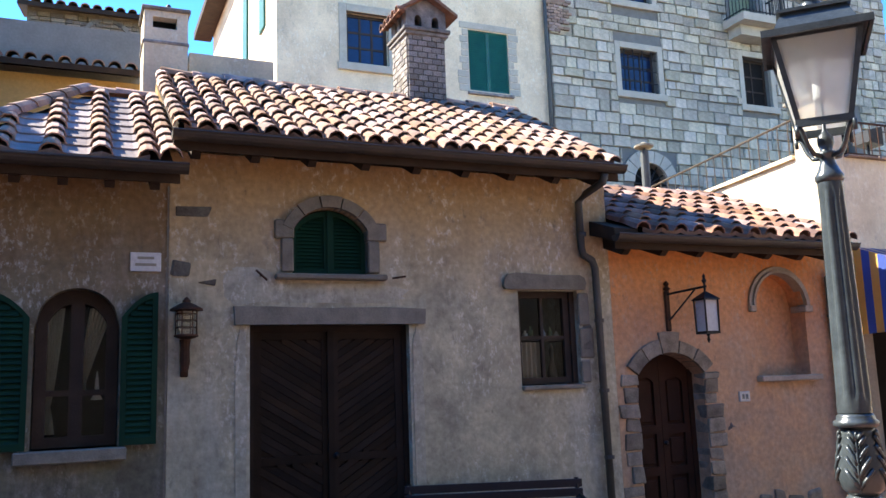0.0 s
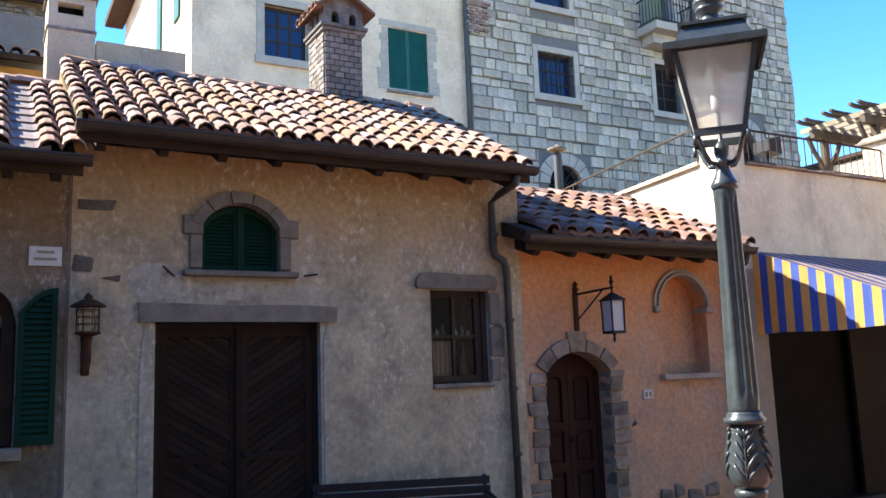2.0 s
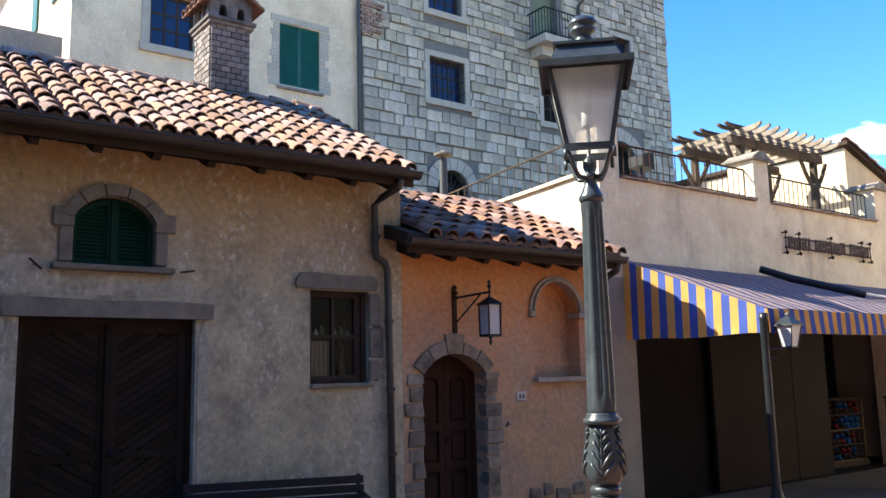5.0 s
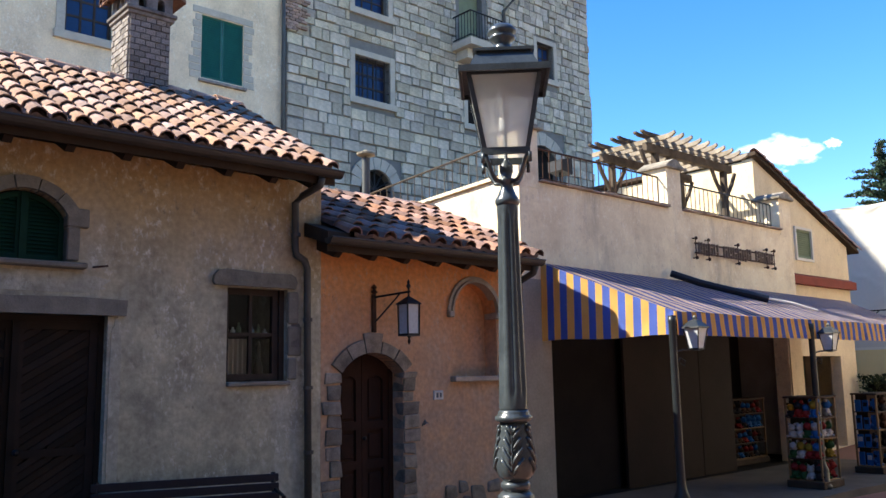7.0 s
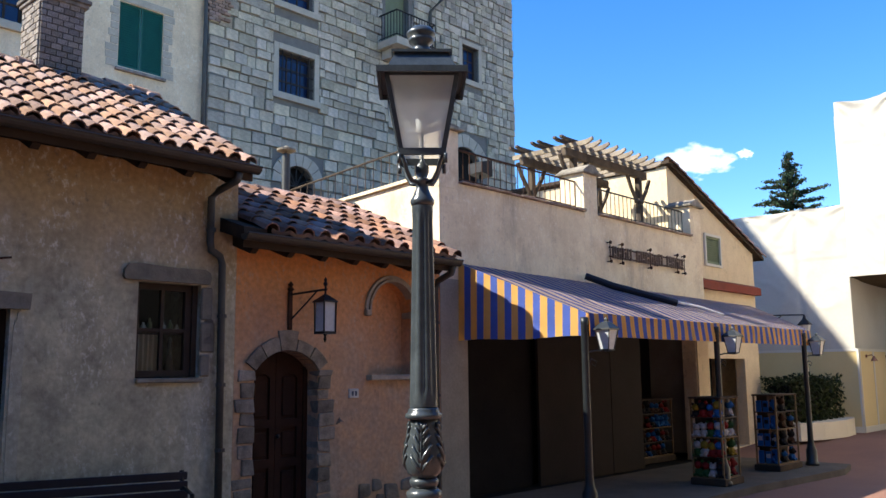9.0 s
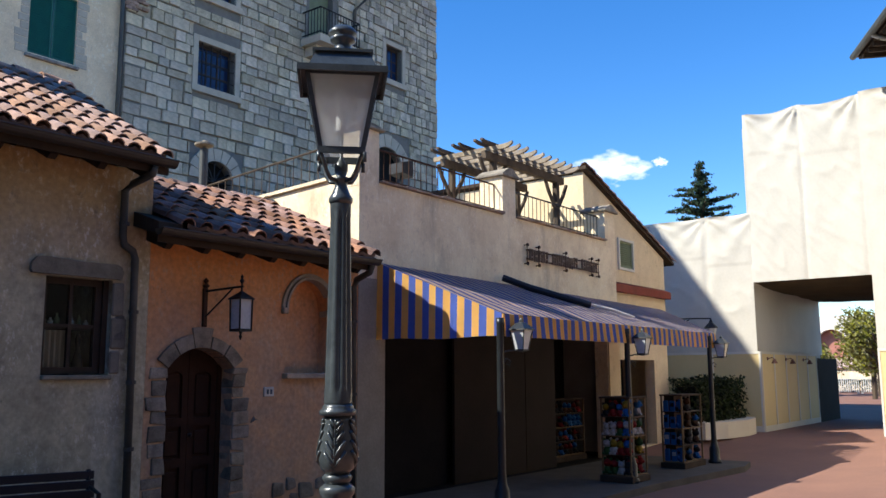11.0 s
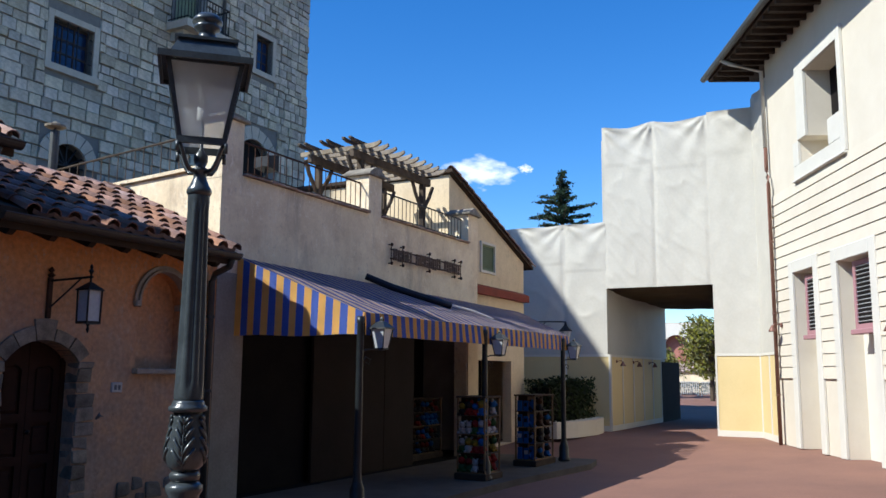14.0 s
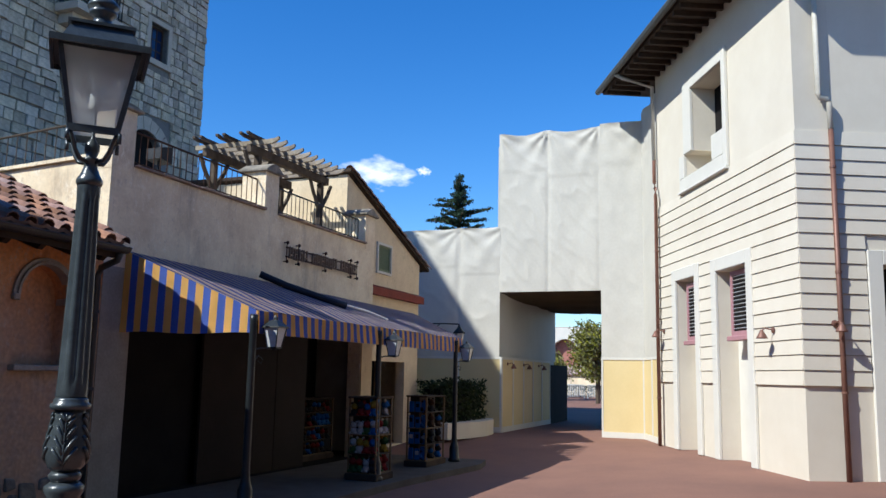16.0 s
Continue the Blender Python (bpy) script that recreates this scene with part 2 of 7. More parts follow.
M_DOOR = material("dark brown door boards", (0.031, 0.021, 0.015), (0.018, 0.013, 0.010), scale=3, fine=60, rough=0.75, vary=0.3)
M_DOORRED = material("red brown panelled door", (0.048, 0.022, 0.015), (0.028, 0.015, 0.011), scale=3, fine=60, rough=0.75)
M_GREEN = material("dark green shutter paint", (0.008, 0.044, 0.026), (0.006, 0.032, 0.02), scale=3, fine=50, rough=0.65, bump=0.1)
# Brighter copy of the shutter green, with sunlight put into the colour.
M_GREENBRIGHT = material("green shutter paint, sunlight in the colour", (0.012, 0.115, 0.085), (0.009, 0.085, 0.065), scale=3, fine=40, rough=0.5, bump=0.1)
M_GREENPALE = material("faded grey green shutter paint", (0.20, 0.24, 0.15), (0.16, 0.19, 0.12), scale=3, fine=40, rough=0.6)
M_WINWOOD = material("brown window timber", (0.062, 0.044, 0.034), (0.036, 0.027, 0.022), scale=4, fine=70, rough=0.6)
M_IRON = material("black wrought iron", (0.022, 0.022, 0.024), (0.014, 0.014, 0.016), scale=8, fine=80, rough=0.5, metal=0.4)
M_POST = material("dark grey green lamp post paint", (0.066, 0.080, 0.088), (0.036, 0.044, 0.050), scale=9, fine=70, rough=0.28, metal=0.1, bump=0.12, coat=0.25)
M_POSTDARK = material("black green post paint", (0.020, 0.024, 0.026), (0.011, 0.014, 0.016), scale=9, fine=70, rough=0.38, metal=0.1, bump=0.12)
M_RUST = material("rusted brown iron", (0.09, 0.045, 0.03), (0.05, 0.03, 0.022), scale=9, fine=70, rough=0.75, metal=0.2)
M_BRICK = material("chimney brick", (0.37, 0.325, 0.285), (0.15, 0.135, 0.12), scale=6, fine=60, bump=0.4, vary=0.3, rough_grain=0.35)
M_CHIMJOINT = material("sooty mortar", (0.13, 0.115, 0.10), (0.08, 0.07, 0.062), scale=5, fine=40)
# Near-black so that the shade of unlit interiors lies in the colour.
M_DARK = material("near-black for shaded interiors", (0.016, 0.014, 0.013), (0.01, 0.009, 0.009), scale=2, fine=20, bump=0.0)
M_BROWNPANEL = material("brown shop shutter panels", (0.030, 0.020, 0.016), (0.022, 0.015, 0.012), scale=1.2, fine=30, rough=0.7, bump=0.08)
M_TARP = material("pale scaffold sheeting", (0.545, 0.52, 0.46), (0.50, 0.475, 0.42), scale=0.7, fine=14, rough=0.6, bump=0.05, rough_grain=0.06)
M_SOFFIT = material("brown soffit cloth", (0.20, 0.15, 0.095), (0.15, 0.115, 0.075), scale=1.2, fine=20)
M_HOARD = material("yellow painted hoarding", (0.66, 0.53, 0.28), (0.62, 0.49, 0.25), scale=0.8, fine=30, rough=0.6, bump=0.04, rough_grain=0.05)
M_PAVE = material("red brown pavement", (0.27, 0.145, 0.108), (0.22, 0.122, 0.095), scale=0.5, fine=35, rough=0.85, bump=0.12, stain=(0.20, 0.11, 0.085), stain_scale=0.35, stain_amount=0.6)
M_BLOCKER = material("dark stone of the unseen blocker walls", (0.09, 0.09, 0.083), (0.06, 0.06, 0.056), scale=1.5, fine=20)
M_KERB = material("worn concrete kerb", (0.13, 0.115, 0.10), (0.09, 0.08, 0.07), scale=2, fine=45)
M_COPING = material("weathered terracotta coping", (0.40, 0.29, 0.21), (0.26, 0.185, 0.135), scale=5, fine=50, stain=(0.6, 0.52, 0.42), stain_scale=3, stain_amount=0.6, vary=0.3)
# One timber in two tones: unlit purlins and posts darker, sunlit rafters lighter.
M_OLDWOOD = material("greyed pergola timber, darkened for shade", (0.12, 0.092, 0.068), (0.06, 0.046, 0.035), scale=4, fine=60, rough=0.8, vary=0.15)
M_RAFTER = material("rafter timber, sunlight in the colour", (0.36, 0.31, 0.24), (0.20, 0.165, 0.13), scale=4, fine=60, rough=0.8, vary=0.2)
M_NICHE = material("pale moulded stone", (0.44, 0.39, 0.32), (0.30, 0.265, 0.215), scale=6, fine=60, bump=0.35, rough_grain=0.3)
M_PATCH = material("pale patched render", (0.50, 0.48, 0.385), (0.31, 0.295, 0.235), scale=3.5, fine=17, bump=0.45, fleck=(0.68, 0.67, 0.6), pit=(0.2, 0.18, 0.15), rough_grain=0.3)
M_BAREBRICK = material("bare red brick", (0.36, 0.25, 0.19), (0.24, 0.17, 0.135), scale=6, fine=60, bump=0.4, vary=0.3)
M_BARE = material("dark bare wall stone", (0.17, 0.16, 0.135), (0.09, 0.085, 0.075), scale=7, fine=50, bump=0.6, rough_grain=0.35)
M_BENCH = material("dark blue bench paint", (0.013, 0.0135, 0.022), (0.009, 0.009, 0.014), scale=4, fine=50, rough=0.5)
M_CURTAIN = material("cream curtain cloth", (0.85, 0.81, 0.73), (0.74, 0.70, 0.62), scale=6, fine=90, rough=0.9)
M_MARBLE = material("white marble plaque", (0.72, 0.72, 0.71), (0.6, 0.6, 0.6), scale=4, fine=40, rough=0.5)
M_PINK = material("dusty pink frame paint", (0.42, 0.22, 0.24), (0.36, 0.19, 0.2), scale=3, fine=40, rough=0.55)
M_PIPEPALE = material("pale painted pipe", (0.55, 0.52, 0.45), (0.45, 0.42, 0.36), scale=3, fine=40, rough=0.5)
M_COPPER = material("copper brown pipe", (0.22, 0.11, 0.08), (0.16, 0.08, 0.06), scale=3, fine=40, rough=0.5, metal=0.3)
M_REDTRIM = material("dark red timber trim", (0.24, 0.045, 0.03), (0.18, 0.035, 0.025), scale=3, fine=40, rough=0.6)
M_LEAF = material("hedge leaf", (0.030, 0.044, 0.014), (0.028, 0.032, 0.011), scale=4, fine=30, rough=0.7, vary=0.35, bump=0)
M_CEDAR = material("cedar needles", (0.035, 0.060, 0.032), (0.02, 0.04, 0.022), scale=2, fine=20, rough=0.7, vary=0.3, bump=0)
M_FARLEAF = material("far tree leaf", (0.21, 0.20, 0.045), (0.12, 0.125, 0.03), scale=2, fine=20, rough=0.6, vary=0.4, bump=0)
M_BARK = material("bark", (0.10, 0.075, 0.055), scale=6, fine=40)
M_GLASS = glass("window glass", tint=(0.92, 0.94, 0.94), see=0.985)
M_FROST = glass("lantern glass", tint=(0.86, 0.85, 0.83), rough=0.3, see=0.86)


def hazy(name, clear=0.45):
    """Hazy glass: part clear, part scattering."""
    mat = bpy.data.materials.new(name)
    mat.use_nodes = True
    nt = mat.node_tree
    N, L = nt.nodes.new, nt.links.new
    tr, tl, df, m1, m2, ns, co, rg = N("ShaderNodeBsdfTransparent"), N("ShaderNodeBsdfTranslucent"), N("ShaderNodeBsdfDiffuse"), N("ShaderNodeMixShader"), N("ShaderNodeMixShader"), N("ShaderNodeTexNoise"), N("ShaderNodeTexCoord"), N("ShaderNodeMapRange")
    tl.inputs["Color"].default_value = (0.82, 0.82, 0.8, 1)
    df.inputs["Color"].default_value = (0.7, 0.7, 0.68, 1)
    m1.inputs[0].default_value = 0.35
    ns.inputs["Scale"].default_value = 6
    L(co.outputs["Object"], ns.inputs["Vector"])
    L(ns.outputs["Fac"], rg.inputs["Value"])
    rg.inputs["To Min"].default_value, rg.inputs["To Max"].default_value = 1 - clear - 0.12, 1 - clear + 0.12
    L(tl.outputs[0], m1.inputs[1])
    L(df.outputs[0], m1.inputs[2])
    L(rg.outputs[0], m2.inputs[0])
    L(tr.outputs[0], m2.inputs[1])
    L(m1.outputs[0], m2.inputs[2])
    L(m2.outputs[0], nt.nodes["Material Output"].inputs["Surface"])
    return mat


M_HAZE = hazy("hazy lantern glass", 0.42)
M_MILK = material("milky lantern glass", (0.50, 0.52, 0.53), (0.42, 0.44, 0.45), scale=4, fine=30, rough=0.3, bump=0)
# Blue base colour paints the reflected sky into panes; also plain digit blue.
M_BLUEGLASS = material("deep blue of painted sky reflections and digits", (0.012, 0.03, 0.09), (0.01, 0.02, 0.06), scale=2, fine=10, rough=0.06, bump=0)
BLUE, GOLD = (0.11, 0.19, 0.62), (0.92, 0.58, 0.17)
M_AWN_SIDE = striped("blue and gold canvas, side", 1, 0.225, ((0, BLUE), (0.5, GOLD)), through_light=0.12)
M_AWN_FRONT = striped("blue and gold canvas, front", 0, 0.225, ((0, BLUE), (0.5, GOLD)), through_light=0.12)
# Greyer top stripes with a pale third tone; grazing light put into colour.
M_AWN_TOP = striped("blue and gold canvas, top in grazing light", 0, 0.225, ((0, (0.085, 0.095, 0.28)), (0.45, (0.56, 0.43, 0.32)), (0.88, (0.46, 0.43, 0.46))), through_light=0.06)


# ---- building helpers ----
def part(name, bm, mat, parent=None, label="", at=None, smooth=False):
    """Link a bmesh as one mesh object, under a thing or a part where parent is given."""
    bmesh.ops.recalc_face_normals(bm, faces=bm.faces)
    me = bpy.data.meshes.new(name)
    bm.to_mesh(me)
    bm.free()
    me.materials.append(mat)
    if smooth:
        for p in me.polygons:
            p.use_smooth = True
    ob = new(name, me)
    if parent is not None:
        ob.parent = parent
        if at is not None:
            ob.matrix_local = at
    elif at is not None:
        ob.matrix_world = at
    if label:
        ob["label"] = label
    return ob


def thing(name, label, category, at=None, group="", kind=""):
    ob = new(name)
    ob.empty_display_size = 0.1
    if at is not None:
        ob.matrix_world = at
    return tagged(ob, label, category, group, kind)


def shared(name, me, parent, m):
    ob = new(name, me)
    ob.parent = parent
    ob.matrix_local = m
    return ob


def box(bm, x0, x1, y0, y1, z0, z1, bevel=0.0):
    m = Matrix.Translation(((x0 + x1) / 2, (y0 + y1) / 2, (z0 + z1) / 2)) @ Matrix.Diagonal((abs(x1 - x0), abs(y1 - y0), abs(z1 - z0), 1))
    r = bmesh.ops.create_cube(bm, size=1, matrix=m)
    if bevel:
        edges = list({e for v in r["verts"] for e in v.link_edges})
        bmesh.ops.bevel(bm, geom=edges, offset=bevel, segments=1, affect="EDGES", profile=0.5)
    return bm


def rough_box(bm, x0, x1, y0, y1, z0, z1, jit, bevel):
    """A hewn block: corners out of true, edges broken."""
    box(bm, x0, x1, y0, y1, z0, z1)
    for v in bm.verts:
        v.co += Vector((rough_rnd.uniform(-jit, jit), rough_rnd.uniform(-jit, jit) * 0.6, rough_rnd.uniform(-jit, jit)))
    bmesh.ops.bevel(bm, geom=bm.edges[:], offset=bevel, segments=2, affect="EDGES", profile=0.6)
    return bm


rough_rnd = random.Random(77)


def prism(bm, pts, y0, y1, axis="y"):
    """A polygon of (a, b) points drawn out along one axis."""
    def put(a, b, c):
        return {"y": (a, c, b), "x": (c, a, b), "z": (a, b, c)}[axis]
    lo = [bm.verts.new(put(a, b, y0)) for a, b in pts]
    hi = [bm.verts.new(put(a, b, y1)) for a, b in pts]
    n = len(pts)
    bm.faces.new(lo)
    bm.faces.new(hi[::-1])
    for i in range(n):
        bm.faces.new((lo[i], lo[(i + 1) % n], hi[(i + 1) % n], hi[i]))
    return bm


def lathe(bm, profile, segs=20, at=(0, 0)):
    rings = []
    for r, z in profile:
        rings.append([bm.verts.new((at[0] + r * math.cos(2 * math.pi * k / segs), at[1] + r * math.sin(2 * math.pi * k / segs), z)) for k in range(segs)])
    for a, b in zip(rings, rings[1:]):
        for k in range(segs):
            bm.faces.new((a[k], a[(k + 1) % segs], b[(k + 1) % segs], b[k]))
    bm.faces.new(rings[0][::-1])
    bm.faces.new(rings[-1])
    return bm


def tube(bm, pts, r, segs=8):
    """A round bar along points."""
    pts = [Vector(p) for p in pts]
    rings = []
    for i, p in enumerate(pts):
        d = (pts[min(i + 1, len(pts) - 1)] - pts[max(i - 1, 0)]).normalized()
        up = Vector((0, 0, 1)) if abs(d.z) < 0.9 else Vector((1, 0, 0))
        a = d.cross(up).normalized()
        b = d.cross(a)
        rings.append([bm.verts.new(p + r * (math.cos(2 * math.pi * k / segs) * a + math.sin(2 * math.pi * k / segs) * b)) for k in range(segs)])
    for a, b in zip(rings, rings[1:]):
        for k in range(segs):
            bm.faces.new((a[k], a[(k + 1) % segs], b[(k + 1) % segs], b[k]))
    bm.faces.new(rings[0][::-1])
    bm.faces.new(rings[-1])
    return bm


def arch_top(o, x):
    """Height of an opening's top edge at x; o = (x0, x1, z0, z1, rise)."""
    x0, x1, _, z1, rise = o
    if not rise:
        return z1
    if callable(rise):
        return rise(x)
    h = (x1 - x0) / 2
    R = (h * h + rise * rise) / (2 * rise)
    return z1 - R + math.sqrt(max(R * R - (x - (x0 + x1) / 2) ** 2, 0))


def wall_mesh(x0, x1, z0, top, openings, y0, y1):
    """A wall with thickness and real openings. top: a height or a function of x."""
    topf = top if callable(top) else (lambda x: top)
    cuts = {x0, x1}
    for o in openings:
        cuts |= {o[0], o[1]}
        if o[4]:
            cuts |= {o[0] + (o[1] - o[0]) * k / 14 for k in range(1, 14)}
    if callable(top):
        cuts |= {x0 + (x1 - x0) * k / 10 for k in range(11)}
    cuts = sorted(c for c in cuts if x0 <= c <= x1)
    bm = bmesh.new()
    for a, b in zip(cuts, cuts[1:]):
        if b - a < 1e-5:
            continue
        mid = (a + b) / 2
        holes = sorted((o for o in openings if o[0] < mid < o[1]), key=lambda o: o[2])
        za, zb = z0, z0
        for o in holes:
            if o[2] > za + 1e-4:
                prism(bm, [(a, za), (b, zb), (b, o[2]), (a, o[2])], y0, y1)
            za, zb = arch_top(o, a), arch_top(o, b)
        prism(bm, [(a, za), (b, zb), (b, topf(b)), (a, topf(a))], y0, y1)
    bmesh.ops.remove_doubles(bm, verts=bm.verts, dist=1e-5)
    bm.verts.index_update()
    seen = {}
    for f in bm.faces:
        seen.setdefault(frozenset(v.index for v in f.verts), []).append(f)
    bmesh.ops.delete(bm, geom=[f for fs in seen.values() if len(fs) > 1 for f in fs], context="FACES_ONLY")
    return bm


def louvre_leaf(parent, x0, x1, z0, z1, y, mat, arch=None, slats=16, name="shutter"):
    """A louvred shutter leaf: stiles, rails and slats. arch: top height as a function of x."""
    topf = arch or (lambda x: z1)
    xa, xb, za = x0 + 0.045, x1 - 0.045, z0 + 0.06
    leaf = part(name, wall_mesh(x0, x1, z0, topf, [(xa, xb, za, z1, (lambda x: topf(x) - 0.05) if arch else None) if arch else (xa, xb, za, z1 - 0.05, 0)], y - 0.02, y + 0.02), mat, parent)
    part("louvre_back", wall_mesh(x0 + 0.01, x1 - 0.01, z0 + 0.01, lambda x: topf(x) - 0.012, [], y + 0.0205, y + 0.026), mat, leaf)
    high = max(topf(xa + (xb - xa) * i / 20) for i in range(21)) - 0.05
    h = (high - za) / slats
    for k in range(slats):
        z = za + h * (k + 0.5)
        free = [xa + (xb - xa) * i / 20 for i in range(21) if topf(xa + (xb - xa) * i / 20) - 0.05 > z]
        if len(free) < 3:
            continue
        bm = bmesh.new()
        prism(bm, [(y - 0.018, z - h * 0.55), (y - 0.010, z - h * 0.55), (y + 0.016, z + h * 0.42), (y + 0.008, z + h * 0.42)], free[0], free[-1], "x")
        part("slat", bm, mat, leaf)
    return leaf


def cover_tile_mesh(name, r, length, segs=5):
    bm = bmesh.new()
    rows = []
    for yy, k in ((0, 1.0), (length, 0.8)):
        for rad in (r * k, r * k - 0.014):
            rows.append([bm.verts.new((rad * math.cos(math.pi * i / segs), yy, rad * math.sin(math.pi * i / segs) * 0.95)) for i in range(segs + 1)])
    o0, i0, o1, i1 = rows
    for i in range(segs):
        bm.faces.new((o0[i], o0[i + 1], o1[i + 1], o1[i]))
        bm.faces.new((i0[i + 1], i0[i], i1[i], i1[i + 1]))
        bm.faces.new((o0[i + 1], o0[i], i0[i], i0[i + 1]))
    bmesh.ops.recalc_face_normals(bm, faces=bm.faces)
    me = bpy.data.meshes.new(name)
    bm.to_mesh(me)
    bm.free()
    me.materials.append(M_TILE)
    return me


def tiled_roof(roof, x0, x1, y0, z0, y1, z1, pitch, rows, r, rnd, limit=None, at=None, pan=None, cover=None):
    """Cover tiles one by one, pan channels joined, on the slope from (y0, z0) up to (y1, z1)."""
    run = math.hypot(y1 - y0, z1 - z0)
    ang = math.atan2(z1 - z0, y1 - y0)
    step = run / rows
    me = cover_tile_mesh("tile", r, step * 1.22)
    if cover:
        me.materials[0] = cover
    cols = int((x1 - x0) / pitch)
    gap = (x1 - x0) / cols
    verts, faces = [], []
    base = at or Matrix()
    for c in range(cols + 1):
        x = x0 + c * gap
        wob = rnd.uniform(-0.012, 0.012)
        for k in range(rows):
            if limit and not limit(x, k / rows):
                continue
            s = k * step - 0.05
            m = Matrix.Translation((x + wob + rnd.uniform(-0.012, 0.012), y0 + s * math.cos(ang), z0 + s * math.sin(ang) + 0.022 + rnd.uniform(-0.006, 0.008)))
            m = m @ Matrix.Rotation(ang - 0.055 + rnd.uniform(-0.02, 0.02), 4, "X") @ Matrix.Rotation(rnd.uniform(-0.05, 0.05), 4, "Z")
            shared("tile", me, roof, base @ m)
    for c in range(cols):
        for k in range(rows):
            xa = x0 + c * gap
            if limit and not limit(xa + gap / 2, k / rows):
                continue
            n0 = len(verts)
            for s, lift in ((k * step - 0.03, 0.03), ((k + 1) * step, 0.012)):
                for f, d in ((0.0, 0.02), (0.3, -0.012), (0.7, -0.012), (1.0, 0.02)):
                    p = base @ Vector((xa + gap * f, y0 + s * math.cos(ang) - (lift + d) * math.sin(ang), z0 + s * math.sin(ang) + (lift + d) * math.cos(ang)))
                    verts.append(p)
            for f, d in ((0.0, 0.0), (0.3, -0.03), (0.7, -0.03), (1.0, 0.0)):
                s = k * step - 0.03
                verts.append(base @ Vector((xa + gap * f, y0 + s * math.cos(ang) - d * math.sin(ang), z0 + s * math.sin(ang) + d * math.cos(ang))))
            for i in range(3):
                faces.append((n0 + i, n0 + i + 1, n0 + 5 + i, n0 + 4 + i))
                faces.append((n0 + 8 + i, n0 + 9 + i, n0 + i + 1, n0 + i))
    pm = bpy.data.meshes.new("pan_tiles")
    pm.from_pydata(verts, [], faces)
    pm.materials.append(pan or M_PAN)
    ob = new("pan_tiles", pm)
    ob.parent = roof
    tagged(ob, "dark weathered channel tiles between the covers", kind="stuff")


def unit_block():
    """A block 1 x 1 x 1 with a chamfered face to -y, its back at y = 0."""
    bm = bmesh.new()
    back = [bm.verts.new(p) for p in ((0, 0, 0), (1, 0, 0), (1, 0, 1), (0, 0, 1))]
    mid = [bm.verts.new(p) for p in ((0, -0.7, 0), (1, -0.7, 0), (1, -0.7, 1), (0, -0.7, 1))]
    c = 0.035
    front = [bm.verts.new(p) for p in ((c, -1, c), (1 - c, -1, c), (1 - c, -1, 1 - c), (c, -1, 1 - c))]
    for a, b in ((back, mid), (mid, front)):
        for i in range(4):
            bm.faces.new((a[i], a[(i + 1) % 4], b[(i + 1) % 4], b[i]))
    bm.faces.new(front)
    bmesh.ops.recalc_face_normals(bm, faces=bm.faces)
    me = bpy.data.meshes.new("block")
    bm.to_mesh(me)
    bm.free()
    return me

# ---- ground ----
def ease(a, b, x):
    f = min(max((x - a) / (b - a), 0.0), 1.0)
    return f * f * (3 - 2 * f)


def ground_height(x, y):
    """The street falls gently towards the shop front."""
    return -0.21 * ease(-2.0, 4.5, x) * (1 - ease(12.5, 18.0, x)) * ease(-7.5, -3.6, y) * (1 - ease(9, 14, y))


GRID = [-700, -400, -200, -100, -60, -40] + [-30 + k for k in range(71)] + [50, 70, 110, 200, 400, 700]
verts = [(x, y, ground_height(x, y)) for y in GRID for x in GRID]
NG = len(GRID)
bm = bmesh.new()
vs = [bm.verts.new(p) for p in verts]
for j in range(NG - 1):
    for i in range(NG - 1):
        bm.faces.new((vs[j * NG + i], vs[j * NG + i + 1], vs[(j + 1) * NG + i + 1], vs[(j + 1) * NG + i]))
ground = tagged(part("ground", bm, M_PAVE, at=STREET, smooth=True), "red brown street paving running to the horizon", "ground", kind="structure")
bm = bmesh.new()
prism(bm, [(3.6, -0.02), (3.6, -2.42), (8.0, -2.46), (11.2, -2.74), (12.1, -2.55), (12.1, 0.70), (11.63, 0.70), (11.63, -0.02)], -0.35, -0.10, "z")
kerb = tagged(part("pavement", bm, M_KERB, at=STREET), "raised worn concrete pavement in front of the shop", "pavement", kind="structure")

rnd = random.Random(4)

# ---- main house ----
house = thing("tan_house", "two-storey tan plastered house with terracotta tiled roof", "house", STREET)
DOOR = (-3.98, -2.41, 0.0, 2.33, 0)
ARCHWIN = (-3.58, -2.82, 2.80, 3.47, 0.24)
SIDEWIN = (-1.17, -0.44, 1.68, 2.68, 0)
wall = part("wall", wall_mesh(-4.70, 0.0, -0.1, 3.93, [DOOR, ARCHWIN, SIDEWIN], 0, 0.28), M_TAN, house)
for xa, xb in ((-4.70, -4.42), (-0.28, 0.0)):
    bm = bmesh.new()
    prism(bm, [(0.28, 0), (0.28, 4.1), (1.9, 5.24), (3.8, 3.95), (3.8, 0)], xa, xb, "x")
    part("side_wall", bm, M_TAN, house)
bm = bmesh.new()
box(bm, -4.42, -0.28, 3.52, 3.8, 0, 4.03)
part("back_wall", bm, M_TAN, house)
bm = bmesh.new()
prism(bm, [(-0.47, 3.93), (1.9, 5.25), (4.3, 3.93), (4.3, 4.00), (1.9, 5.32), (-0.47, 4.00)], -4.70, -0.14, "x")
roof = part("roof", bm, M_EAVEWOOD, house, "low pitched roof of mixed terracotta tiles")
tiled_roof(roof, -4.64, -0.21, -0.50, 4.01, 1.88, 5.34, 0.192, 10, 0.084, rnd)
ridge_me = cover_tile_mesh("ridge_tile", 0.11, 0.40)
